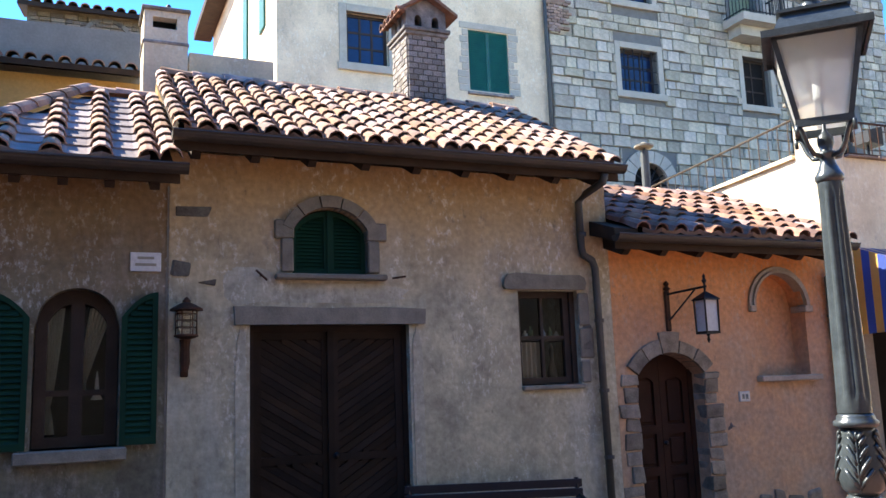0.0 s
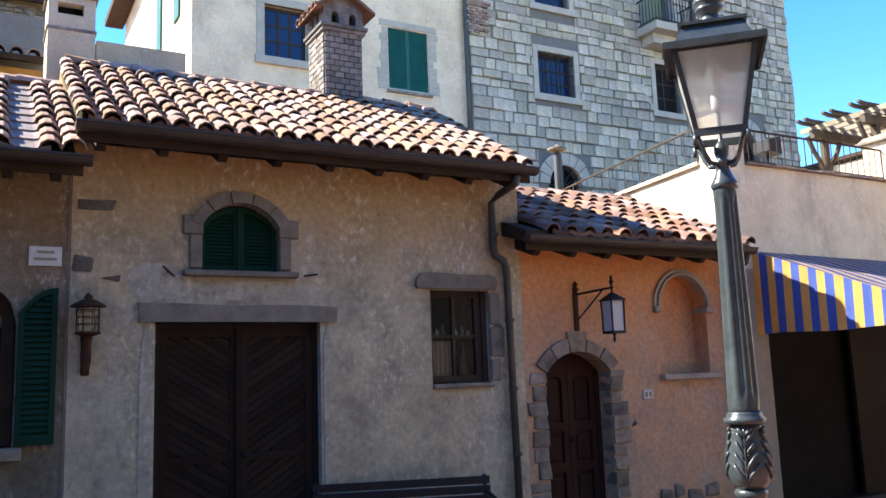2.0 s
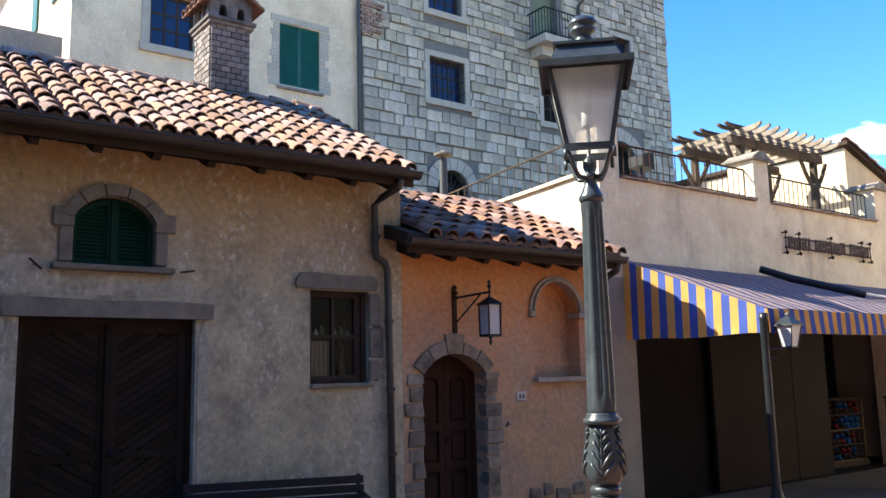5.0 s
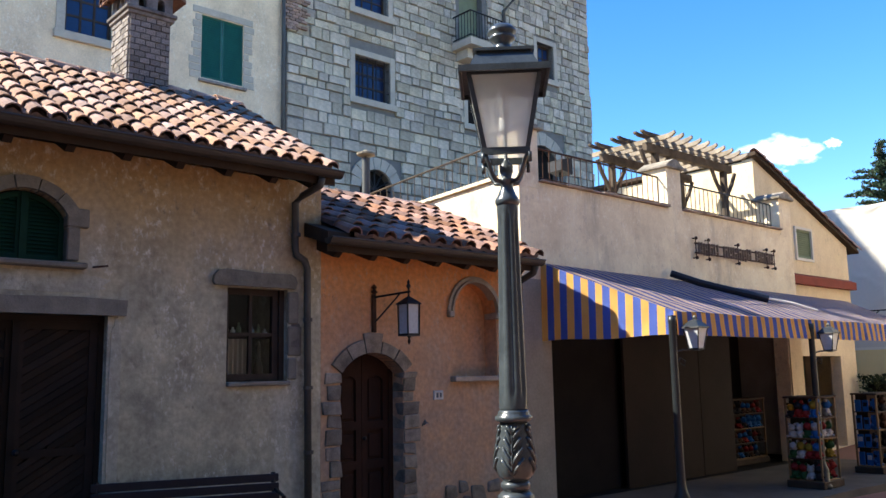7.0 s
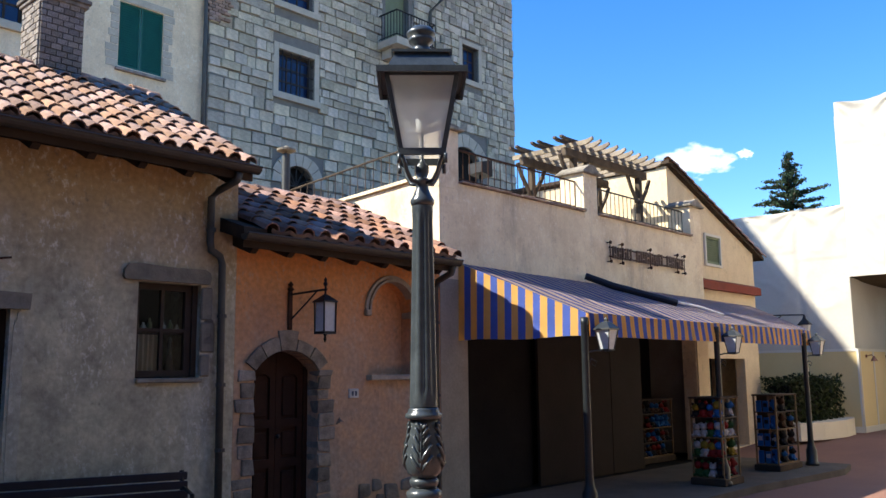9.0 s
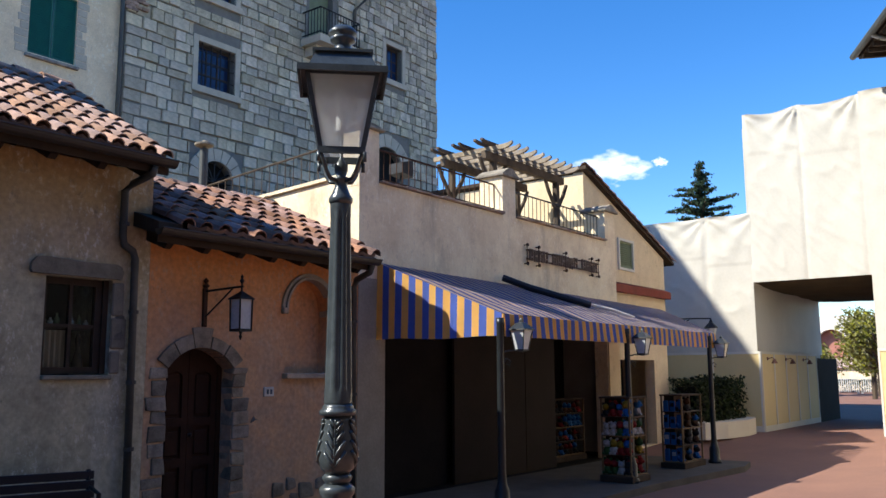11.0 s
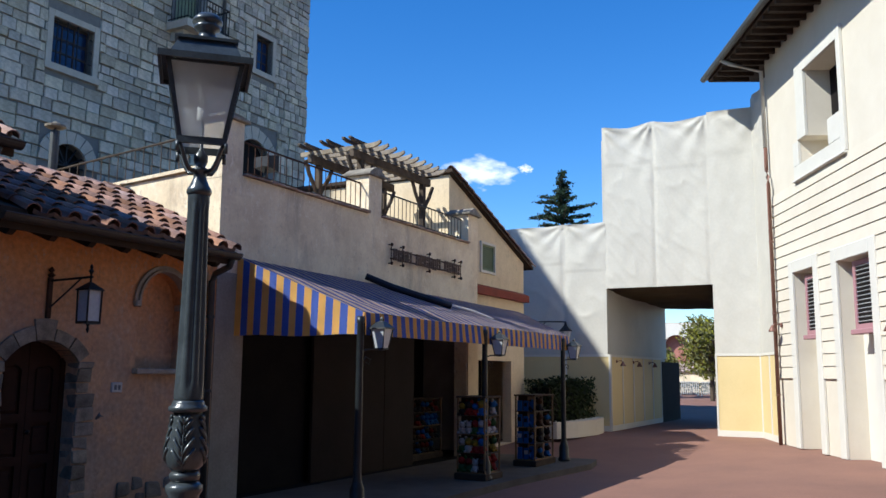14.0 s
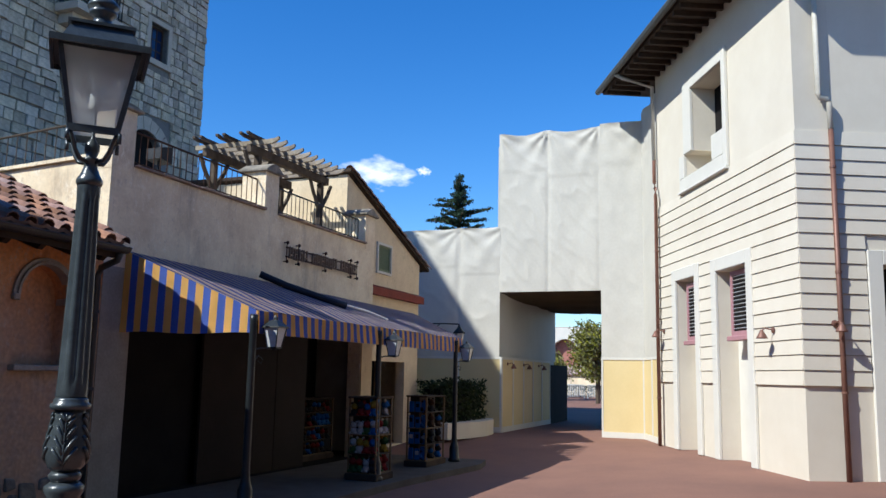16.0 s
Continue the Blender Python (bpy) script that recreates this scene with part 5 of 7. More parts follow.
def cloth(name, corners, nu, nv, mat, parent, sag=0.0, ripple=0.0, label="", lip=0.0):
    """A sheet between four corners (a, b along the top; d, c along the foot) that sags and ripples."""
    a, b, c, d = [Vector(p) for p in corners]
    nrm = (b - a).cross(d - a).normalized()
    bm = bmesh.new()
    grid = []
    for j in range(nv + 1):
        row = []
        for i in range(nu + 1):
            u, v = i / nu, j / nv
            p = a.lerp(b, u).lerp(d.lerp(c, u), v)
            p = p + nrm * (sag * math.sin(math.pi * u) * math.sin(math.pi * v) + ripple * noise.noise(p * 2.3) * (0.3 + v))
            row.append(bm.verts.new(p))
        grid.append(row)
    for j in range(nv):
        for i in range(nu):
            bm.faces.new((grid[j][i], grid[j][i + 1], grid[j + 1][i + 1], grid[j + 1][i]))
    bmesh.ops.solidify(bm, geom=bm.faces[:], thickness=0.006)
    return part(name, bm, mat, parent, label)


cloth("canopy", ((AW["xl"], -0.02, AW["zw"]), (AW["xr"], -0.02, AW["zwr"]), (AW["xe"], AW["yf"], AW["zt"]), (AW["xf"], AW["yf"], AW["zt"])), 40, 12, M_AWN_TOP, awn, -0.03, 0.02)
cloth("front_valance", ((AW["xf"], AW["yf"], AW["zt"]), (AW["xe"], AW["yf"], AW["zt"]), (AW["xe"], AW["yf"] - 0.02, AW["zb"]), (AW["xf"], AW["yf"] - 0.02, AW["zb"])), 80, 4, M_AWN_FRONT, awn, 0, 0.025)
bm = bmesh.new()
n = 24
tops, foots = [], []
for i in range(n + 1):
    f = i / n
    y = -0.02 + (AW["yf"] + 0.02) * f
    x = AW["xl"] + (AW["xf"] - AW["xl"]) * f + 0.02 * noise.noise(Vector((f * 9, 0, 3)))
    tops.append(bm.verts.new((x, y, AW["zw"] + (AW["zt"] - AW["zw"]) * f)))
    foots.append(bm.verts.new((x - 0.02 + 0.02 * noise.noise(Vector((f * 7, 2, 3))), y, AW["zb"] + 0.012 * math.sin(f * 9))))
for i in range(n):
    bm.faces.new((tops[i], tops[i + 1], foots[i + 1], foots[i]))
bmesh.ops.solidify(bm, geom=bm.faces[:], thickness=0.006)
part("side_panel", bm, M_AWN_SIDE, awn, "striped triangular side of the awning")
bm = bmesh.new()
tube(bm, [(AW["xf"] + 0.03, AW["yf"] + 0.03, AW["zt"] - 0.03), (AW["xe"] - 0.03, AW["yf"] + 0.03, AW["zt"] - 0.03)], 0.025, 6)
part("front_bar", bm, M_IRON, awn)
bm = bmesh.new()
a, b = Vector((6.95, -0.10, 3.34)), Vector((8.0, -1.25, 2.86))
tube(bm, [a, a.lerp(b, 0.3) + Vector((0, 0, -0.03)), a.lerp(b, 0.7) + Vector((0, 0, -0.015)), b], 0.06, 8)
part("rolled_blind", bm, M_BENCH, awn, "dark rolled blind lying on the awning")
bm = bmesh.new()
c = Vector((8.75, -1.72, 2.66))
tube(bm, [b + Vector((0.02, 0, 0.01)), b.lerp(c, 0.5) + Vector((0, 0, 0.03)), c], 0.022, 6)
part("blind_rod", bm, M_CURTAIN, awn, "pale rod sticking out of the rolled blind")


def awning_post(x, y):
    t = thing("awning_post", "dark cast iron post with lantern under the awning edge", "post", STREET @ Matrix.Translation((x, y, -0.1)), group="posts along the awning")
    bm = bmesh.new()
    lathe(bm, [(0.13, 0), (0.13, 0.05), (0.10, 0.08), (0.10, 0.28), (0.075, 0.34), (0.06, 0.40), (0.058, 0.44), (0.052, 0.5), (0.046, 2.4), (0.05, 2.42), (0.05, 2.5)], 14)
    part("shaft", bm, M_POSTDARK, t, smooth=True)
    bm = bmesh.new()
    tube(bm, [(0, 0, 2.04), (0.14, -0.06, 2.07), (0.30, -0.14, 2.07)], 0.013, 6)
    tube(bm, [(0.0, 0, 1.85), (0.08, -0.04, 1.97), (0.15, -0.07, 1.93), (0.13, -0.06, 1.87), (0.09, -0.04, 1.90)], 0.009, 5)
    arm = part("arm", bm, M_POSTDARK, t)
    cx, cy = 0.30, -0.14
    bm = bmesh.new()
    lathe(bm, [(0.09, 2.090), (0.15, 2.340)], 4, (cx, cy))
    bmesh.ops.rotate(bm, cent=(cx, cy, 0), matrix=Matrix.Rotation(radians(45), 3, "Z"), verts=bm.verts)
    lan = part("lantern_glass", bm, M_MILK, t, "milky glass lantern")
    bm = bmesh.new()
    lathe(bm, [(0.185, 2.340), (0.18, 2.360), (0.07, 2.440), (0.03, 2.450), (0.03, 2.480), (0.005, 2.510)], 4, (cx, cy))
    bmesh.ops.rotate(bm, cent=(cx, cy, 0), matrix=Matrix.Rotation(radians(45), 3, "Z"), verts=bm.verts)
    part("lantern_roof", bm, M_POSTDARK, lan)
    bm = bmesh.new()
    lathe(bm, [(0.03, 2.055), (0.105, 2.075), (0.105, 2.090)], 4, (cx, cy))
    bmesh.ops.rotate(bm, cent=(cx, cy, 0), matrix=Matrix.Rotation(radians(45), 3, "Z"), verts=bm.verts)
    part("lantern_foot", bm, M_POSTDARK, lan)
    for sx in (-1, 1):
        for sy in (-1, 1):
            part("lantern_bar", tube(bmesh.new(), [(cx + sx * 0.066, cy + sy * 0.066, 2.09), (cx + sx * 0.109, cy + sy * 0.109, 2.34)], 0.008, 5), M_POSTDARK, lan)


for x in (3.90, 7.69, 11.45):
    awning_post(x, AW["yf"] - 0.02)

# racks with goods in front of the shop
GOODS = [material("goods " + n, c, rough=0.6, scale=6, fine=60, bump=0.1) for n, c in (("red", (0.20, 0.015, 0.015)), ("yellow", (0.26, 0.17, 0.02)), ("blue", (0.015, 0.10, 0.30)), ("white", (0.38, 0.37, 0.36)), ("green", (0.025, 0.075, 0.025)), ("brown", (0.06, 0.028, 0.015)), ("black", (0.015, 0.015, 0.018)))]


M_RACKEDGE = material("worn honey wood edging", (0.20, 0.13, 0.065), (0.13, 0.085, 0.045), scale=5, fine=60, rough=0.6)


def souvenir(at, hh, colours, flat):
    g = thing("souvenir", "small bright soft toy on a display shelf" if not flat else "blue packet hanging on a display rack", "souvenir", at, group="souvenirs on the racks")
    bm = bmesh.new()
    if flat:
        box(bm, -0.05, 0.05, -0.015, 0.015, 0, hh, 0.006)
        part("body", bm, GOODS[colours[0]], g)
        bm = bmesh.new()
        box(bm, -0.035, 0.035, -0.019, -0.0155, hh * 0.45, hh * 0.8)
        part("tag", bm, GOODS[colours[1]], g)
        return
    lathe(bm, [(0.03, 0), (0.062, 0.02), (0.066, hh * 0.3), (0.045, hh * 0.5)], 10)
    for sx in (-1, 1):
        tube(bm, [(sx * 0.03, -0.02, 0.03), (sx * 0.06, -0.07, 0.02)], 0.022, 6)
        tube(bm, [(sx * 0.05, 0, hh * 0.42), (sx * 0.085, -0.02, hh * 0.22)], 0.018, 6)
    part("body", bm, GOODS[colours[0]], g, smooth=True)
    bm = bmesh.new()
    bmesh.ops.create_uvsphere(bm, u_segments=10, v_segments=7, radius=hh * 0.27, matrix=Matrix.Translation((0, -0.01, hh * 0.72)))
    bmesh.ops.create_uvsphere(bm, u_segments=6, v_segments=4, radius=hh * 0.1, matrix=Matrix.Translation((0, -hh * 0.27, hh * 0.68)))
    head = part("head", bm, GOODS[colours[1]], g, smooth=True)
    for sx in (-1, 1):
        bm = bmesh.new()
        bmesh.ops.create_uvsphere(bm, u_segments=8, v_segments=5, radius=hh * 0.12, matrix=Matrix.Translation((sx * hh * 0.22, 0, hh * 0.97)))
        part("ear", bm, GOODS[colours[0]], head, smooth=True)


def goods_rack(at, w, d, h, levels, palette, flat_side):
    """A four-post display unit, open on two sides, its goods before a dark middle board."""
    t = thing("display_rack", "dark display rack with honey wood edges full of souvenirs", "rack", at, group="racks before the shop")
    part("plinth", box(bmesh.new(), -0.03, w + 0.03, -0.03, d + 0.03, 0, 0.11, 0.01), M_EAVEWOOD, t)
    part("top_board", box(bmesh.new(), -0.015, w + 0.015, -0.015, d + 0.015, h - 0.03, h, 0.006), M_EAVEWOOD, t)
    part("middle_board", box(bmesh.new(), 0.16, w - 0.004, 0.22, d - 0.004, 0.11, h - 0.03), M_EAVEWOOD, t)
    for x in (0, w - 0.03):
        for y in (0, d - 0.03):
            part("corner_post", box(bmesh.new(), x, x + 0.03, y, y + 0.03, 0.11, h - 0.03, 0.004), M_RACKEDGE, t)
    for k in range(levels):
        z = 0.11 + k * (h - 0.14) / levels
        part("shelf", box(bmesh.new(), 0.005, w - 0.005, 0.005, d - 0.005, z, z + 0.018), M_WINWOOD if k % 2 else M_RACKEDGE, t)
        room = (h - 0.14) / levels - 0.03
        for i in range(max(2, int(w / 0.17))):
            x = 0.10 + (w - 0.2) * i / max(1, int(w / 0.17) - 1)
            if rnd.random() < 0.9 and not (flat_side and i % 2):
                souvenir(at @ Matrix.Translation((x, 0.11, z + 0.018)) @ Matrix.Rotation(rnd.uniform(-0.4, 0.4), 4, "Z"), room * rnd.uniform(0.75, 0.95), (rnd.choice(palette), rnd.choice(palette)), False)
        for i in range(max(2, int(d / 0.13))):
            y = 0.08 + (d - 0.16) * i / max(1, int(d / 0.13) - 1)
            m = at @ Matrix.Translation((0.06, y, z + 0.018)) @ Matrix.Rotation(radians(-90) + rnd.uniform(-0.2, 0.2), 4, "Z")
            souvenir(m, room * rnd.uniform(0.7, 0.95), (2, rnd.choice((3, 2, 6))) if flat_side else (rnd.choice(palette), rnd.choice(palette)), flat_side)


goods_rack(STREET @ Matrix.Translation((7.55, -2.14, -0.1)), 0.62, 0.53, 1.38, 4, (0, 1, 6, 3, 2, 4, 3), False)
goods_rack(STREET @ Matrix.Translation((10.02, -2.02, -0.1)), 0.98, 0.42, 1.36, 4, (6, 5, 6, 2), True)
goods_rack(STREET @ Matrix.Translation((9.3, 0.45, -0.1)), 1.5, 0.4, 1.25, 4, (6, 5, 6, 2, 0), False)

# pergola on the terrace
perg = thing("pergola", "weathered timber pergola with projecting rafters on the terrace", "pergola", STREET)
for y, x0, x1 in ((0.95, 7.92, 11.0), (1.98, 7.92, 11.1)):
    bm = bmesh.new()
    box(bm, x0, x1, y - 0.06, y + 0.06, 5.85, 6.02, 0.012)
    part("beam", bm, M_OLDWOOD, perg)
for x, y in ((8.25, 0.95), (10.72, 0.95), (8.25, 1.98), (10.72, 1.98)):
    bm = bmesh.new()
    box(bm, x - 0.06, x + 0.06, y - 0.06, y + 0.06, 4.1, 5.85, 0.01)
    part("post", bm, M_OLDWOOD, perg)
    for sgn in (-1, 1):
        bm = bmesh.new()
        tube(bm, [(x + sgn * 0.05, y, 5.25), (x + sgn * 0.16, y, 5.42), (x + sgn * 0.32, y, 5.62), (x + sgn * 0.46, y, 5.87)], 0.045, 6)
        part("brace", bm, M_OLDWOOD, perg)
for k in range(10):
    x = 8.06 + k * 0.295 + rnd.uniform(-0.015, 0.015)
    bm = bmesh.new()
    prism(bm, [(0.36, 6.10), (0.37, 6.15), (0.46, 6.125), (0.6, 6.115), (2.3, 6.115), (2.3, 6.023), (0.6, 6.023), (0.50, 6.03), (0.42, 6.06)], x - 0.027, x + 0.027, "x")
    part("rafter", bm, M_RAFTER, perg)
for y in (0.82, 0.98, 1.36, 1.52, 1.90, 2.06):
    bm = bmesh.new()
    z = 6.118
    prism(bm, [(7.66, z + 0.035), (7.66, z + 0.075), (7.8, z + 0.06), (11.0, z + 0.06), (11.0, z), (7.8, z)], y - 0.03, y + 0.03)
    part("purlin", bm, M_OLDWOOD, perg)


def floodlight(at):
    t = thing("floodlight", "black floodlight on a short bracket behind the railing", "lamp", at)
    part("bracket", tube(bmesh.new(), [(0, 0, -0.6), (0, 0, -0.1), (0.05, 0, 0)], 0.02, 6), M_IRON, t)
    bm = bmesh.new()
    prism(bm, [(-0.13, -0.10), (0.15, -0.14), (0.15, 0.14), (-0.13, 0.07)], -0.14, 0.14)
    part("housing", bm, M_IRON, t)
    part("lens", box(bmesh.new(), 0.151, 0.165, -0.12, 0.12, -0.11, 0.11, 0.004), M_MILK, t)


floodlight(STREET @ Matrix.Translation((4.95, 0.55, 5.02)))
hut = thing("terrace_hut", "low grey outbuilding with a sheet roof behind the terrace", "building", STREET)
part("wall", box(bmesh.new(), 8.4, 12.6, 6.2, 7.6, 4.1, 5.35), M_GREYWALL, hut)
bm = bmesh.new()
prism(bm, [(6.0, 5.35), (7.0, 5.95), (7.8, 5.75), (7.8, 5.69), (7.0, 5.88), (6.0, 5.28)], 8.2, 12.8, "x")
part("roof", bm, M_MILK, hut, "pale grey sheet roof")

# ---- white house and stone tower behind ----
TY = 13.5
whouse = thing("white_house", "tall whitewashed house with green shutters", "house", STREET)
WWIN = (1.15, 2.38, 10.58, 12.1, 0)
WSH = (4.88, 6.20, 10.20, 12.08, 0)
part("wall", wall_mesh(-0.80, 7.5, 0, 22.2, [WWIN, WSH], TY + 0.05, TY + 0.4), M_WHITE, whouse)
bm = bmesh.new()
box(bm, -0.80, -0.45, TY + 0.4, TY + 12, 0, 22.2)
part("side_wall", bm, M_WHITE, whouse)
bm = bmesh.new()
box(bm, -1.5, -0.82, TY + 6, TY + 12.5, 15.9, 16.2)
part("eave", bm, M_EAVEWOOD, whouse)
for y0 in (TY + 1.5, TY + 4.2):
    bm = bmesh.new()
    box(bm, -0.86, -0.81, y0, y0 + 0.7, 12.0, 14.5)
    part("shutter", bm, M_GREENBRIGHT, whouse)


def stone_surround(parent, x0, x1, z0, z1, y, mat, w=0.22):
    bm = bmesh.new()
    box(bm, x0 - w, x0, y - 0.04, y + 0.1, z0 - 0.02, z1 + w, 0.01)
    box(bm, x1, x1 + w, y - 0.04, y + 0.1, z0 - 0.02, z1 + w, 0.01)
    box(bm, x0, x1, y - 0.04, y + 0.1, z1, z1 + w, 0.01)
    box(bm, x0 - w - 0.05, x1 + w + 0.05, y - 0.10, y + 0.1, z0 - 0.22, z0, 0.01)
    return part("surround", bm, mat, parent)


M_PALESTONE = material("pale dressed stone", (0.50, 0.455, 0.37), (0.40, 0.365, 0.30), scale=3, fine=40, bump=0.3)
w = casement(whouse, *WWIN[:4], TY + 0.25, M_WINWOOD, 3, 3, 0.09, 0.06, M_BLUEGLASS, label="brown window with sky reflection painted blue")
stone_surround(whouse, *WWIN[:4], TY + 0.05, M_PALESTONE)
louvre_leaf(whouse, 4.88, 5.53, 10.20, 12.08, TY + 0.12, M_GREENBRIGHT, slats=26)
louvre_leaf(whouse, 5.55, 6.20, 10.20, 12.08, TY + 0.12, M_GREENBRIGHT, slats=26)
for k in range(9):
    for side in (0, 1):
        bm = bmesh.new()
        wd = rnd.uniform(0.16, 0.38)
        z = 10.15 + k * 0.215
        box(bm, *((4.87 - wd, 4.87) if side == 0 else (6.21, 6.21 + wd)), TY + 0.035, TY + 0.1, z, z + 0.2, 0.01)
        part("quoin", bm, M_PALESTONE, whouse)
bm = bmesh.new()
box(bm, 4.6, 6.5, TY + 0.03, TY + 0.1, 12.1, 12.3, 0.01)
part("lintel", bm, M_PALESTONE, whouse)
bm = bmesh.new()
box(bm, 4.8, 6.3, TY - 0.05, TY + 0.1, 10.06, 10.14, 0.01)
part("sill", bm, M_BRICK, whouse)
downpipe(whouse, [(7.48, TY - 0.08, 21), (7.48, TY - 0.08, 3)], 0.06, M_PIPE)

for row in range(12):
    for k in range(rnd.choice((2, 3, 4))):
        x = 7.58 + 0.22 * k - 0.11 * (row % 2)
        bm = bmesh.new()
        rough_box(bm, x, x + 0.2, TY - 0.10, TY, 12.35 + 0.1 * row, 12.435 + 0.1 * row, 0.008, 0.008)
        part("brick", bm, M_BAREBRICK, whouse)

tower = thing("stone_tower", "tall tower of squared grey-green stone blocks", "tower", STREET)
TX0, TX1 = 7.65, 22.45
TW = [(10.20, 11.66, 10.72, 12.18, 0), (10.20, 11.60, 13.80, 15.2, 0), (15.25, 16.45, 10.75, 12.5, 0), (14.95, 16.15, 13.75, 16.0, 0), (19.15, 20.15, 13.45, 14.9, 0), (10.4, 11.7, 7.0, 8.4, 0.65), (18.3, 20.2, 8.0, 10.6, 0.9)]
part("wall", wall_mesh(TX0, TX1, 0, 22.2, TW, TY + 0.02, TY + 0.5), M_MORTAR, tower)
bm = bmesh.new()
box(bm, TX1 - 0.5, TX1, TY + 0.5, TY + 10, 0, 22.2)
box(bm, TX0, TX0 + 0.5, TY + 0.5, TY + 10, 0, 22.2)
# unseen top slab, height and left end set to cast the gate's shadow
box(bm, -1.3, TX1, TY + 0.1, TY + 10, 22.2, 22.65)
part("side_walls", bm, M_TOWER, tower)
for i, o in enumerate(TW[:3] + [TW[4]]):
    casement(tower, *o[:4], TY + 0.28, M_WINWOOD, 3 if i != 2 else 2, 3, 0.08, 0.05, M_BLUEGLASS if i != 2 else M_DARK, label="small paned tower window")
    stone_surround(tower, *o[:4], TY, M_PALESTONE, 0.2)
bm = bmesh.new()
for k in range(4):
    x = 10.39 + k * 0.36
    tube(bm, [(x, TY + 0.05, 10.72), (x, TY + 0.05, 12.18)], 0.018, 5)
for k in range(3):
    tube(bm, [(10.20, TY + 0.05, 11.1 + 0.4 * k), (11.66, TY + 0.05, 11.1 + 0.4 * k)], 0.015, 5)
part("window_grille", bm, M_IRON, tower)
bm = bmesh.new()
box(bm, 14.95, 16.15, TY + 0.3, TY + 0.34, 13.75, 16.0)
part("balcony_door", bm, M_GREENPALE, tower)
arch_stones(tower, 10.4, 11.7, 7.75, 0.65, 0.42, 9, M_PALESTONE, TY - 0.06, TY + 0.1)
arch_stones(tower, 18.3, 20.2, 9.7, 0.9, 0.5, 9, M_PALESTONE, TY - 0.06, TY + 0.1)
bm = bmesh.new()
for k in range(7):
    a = math.pi * k / 6
    tube(bm, [(11.05, TY + 0.1, 7.75), (11.05 + 0.65 * math.cos(a), TY + 0.1, 7.75 + 0.65 * math.sin(a))], 0.025, 5)
part("fan_grille", bm, M_IRON, tower)
for xa, xb, za, zb in ((10.3, 11.8, 6.9, 8.5), (18.2, 20.3, 7.9, 10.7)):
    part("arch_backing", box(bmesh.new(), xa, xb, TY + 0.3, TY + 0.35, za, zb), M_DARK, tower)
downpipe(tower, [(17.6, TY - 0.5, 16.6), (17.6, TY - 0.45, 16.2), (17.2, TY - 0.12, 15.6), (17.15, TY - 0.1, 9.0)], 0.07, M_PIPE)
# balcony
bal = part("balcony", prism(prism(bmesh.new(), [(14.55, 13.35), (16.65, 13.35), (16.65, 13.62), (14.55, 13.62)], TY - 1.0, TY), [(14.75, 13.0), (16.45, 13.0), (16.45, 13.346), (14.75, 13.346)], TY - 0.6, TY), M_PALESTONE, tower, "stone balcony on a corbel")
for p0, p1, n in (((14.60, TY - 0.95, 13.62), (16.60, TY - 0.95, 13.62), 14), ((14.60, TY - 0.95, 13.62), (14.60, TY, 13.62), 6), ((16.60, TY - 0.95, 13.62), (16.60, TY, 13.62), 6)):
    p0, p1 = Vector(p0), Vector(p1)
    for h, r in ((1.0, 0.03), (0.1, 0.02)):
        part("balcony_rail", tube(bmesh.new(), [p0 + Vector((0, 0, h)), p1 + Vector((0, 0, h))], r, 5), M_IRON, bal)
    for k in range(n + 1):
        p = p0.lerp(p1, k / n)
        part("bar", tube(bmesh.new(), [p, p + Vector((0, 0, 1.0))], 0.018, 4), M_IRON, bal)
# walls and roofs in the yards behind the low houses
back = thing("yard_wall", "grey plastered yard wall with a tiled ledge", "wall", STREET)
bm = bmesh.new()
box(bm, -9.0, -4.75, 4.2, 4.5, 0, 6.78)
part("wall", bm, M_GREYWALL, back)
bm = bmesh.new()
box(bm, -9.0, -4.76, 3.75, 4.19, 0, 5.88)
part("lower_wall", bm, M_YELLOWWALL, back)
bm = bmesh.new()
prism(bm, [(3.5, 5.90), (4.19, 6.13), (4.19, 6.21), (3.5, 5.98)], -9, -4.76, "x")
ledge = part("ledge_roof", bm, M_EAVEWOOD, back)
for k in range(21):
    shared("tile", cover_tile_mesh("ledge_tile", 0.085, 0.5) if k == 0 else bpy.data.meshes["ledge_tile"], ledge, Matrix.Translation((-8.9 + 0.2 * k, 3.46, 5.98)) @ Matrix.Rotation(0.3, 4, "X"))
stoneh = thing("far_stone_house", "old rubble stone house with a tiled roof edge", "house", STREET)
part("wall", wall_mesh(-6.45, -4.45, 0, 8.66, [], 8.0, 8.4), M_RUBBLE, stoneh)
arch_stones(stoneh, -5.45, -4.78, 8.30, 0.2, 0.07, 5, M_STONE, 7.95, 8.1)
bm = bmesh.new()
prism(bm, [(7.75, 8.56), (9.6, 9.1), (9.6, 9.2), (7.75, 8.64)], -6.6, -4.4, "x")
sroof = part("roof", bm, M_EAVEWOOD, stoneh)
RUBBLE_ME = BLOCK.copy()
RUBBLE_ME.materials.append(M_RUBBLE)
swall = [o for o in stoneh.children if o.name.startswith("wall")][0]
z = 7.55
while z < 8.52:
    h = rnd.uniform(0.07, 0.12)
    x = -6.43 + rnd.uniform(0, 0.05)
    while x < -4.6:
        wd = rnd.uniform(0.10, 0.26)
        shared("stone", RUBBLE_ME, swall, Matrix.Translation((x, 8.0, z)) @ Matrix.Diagonal((min(wd, -4.46 - x) - 0.015, rnd.uniform(0.02, 0.05), h - 0.012, 1)))
        x += wd
    z += h
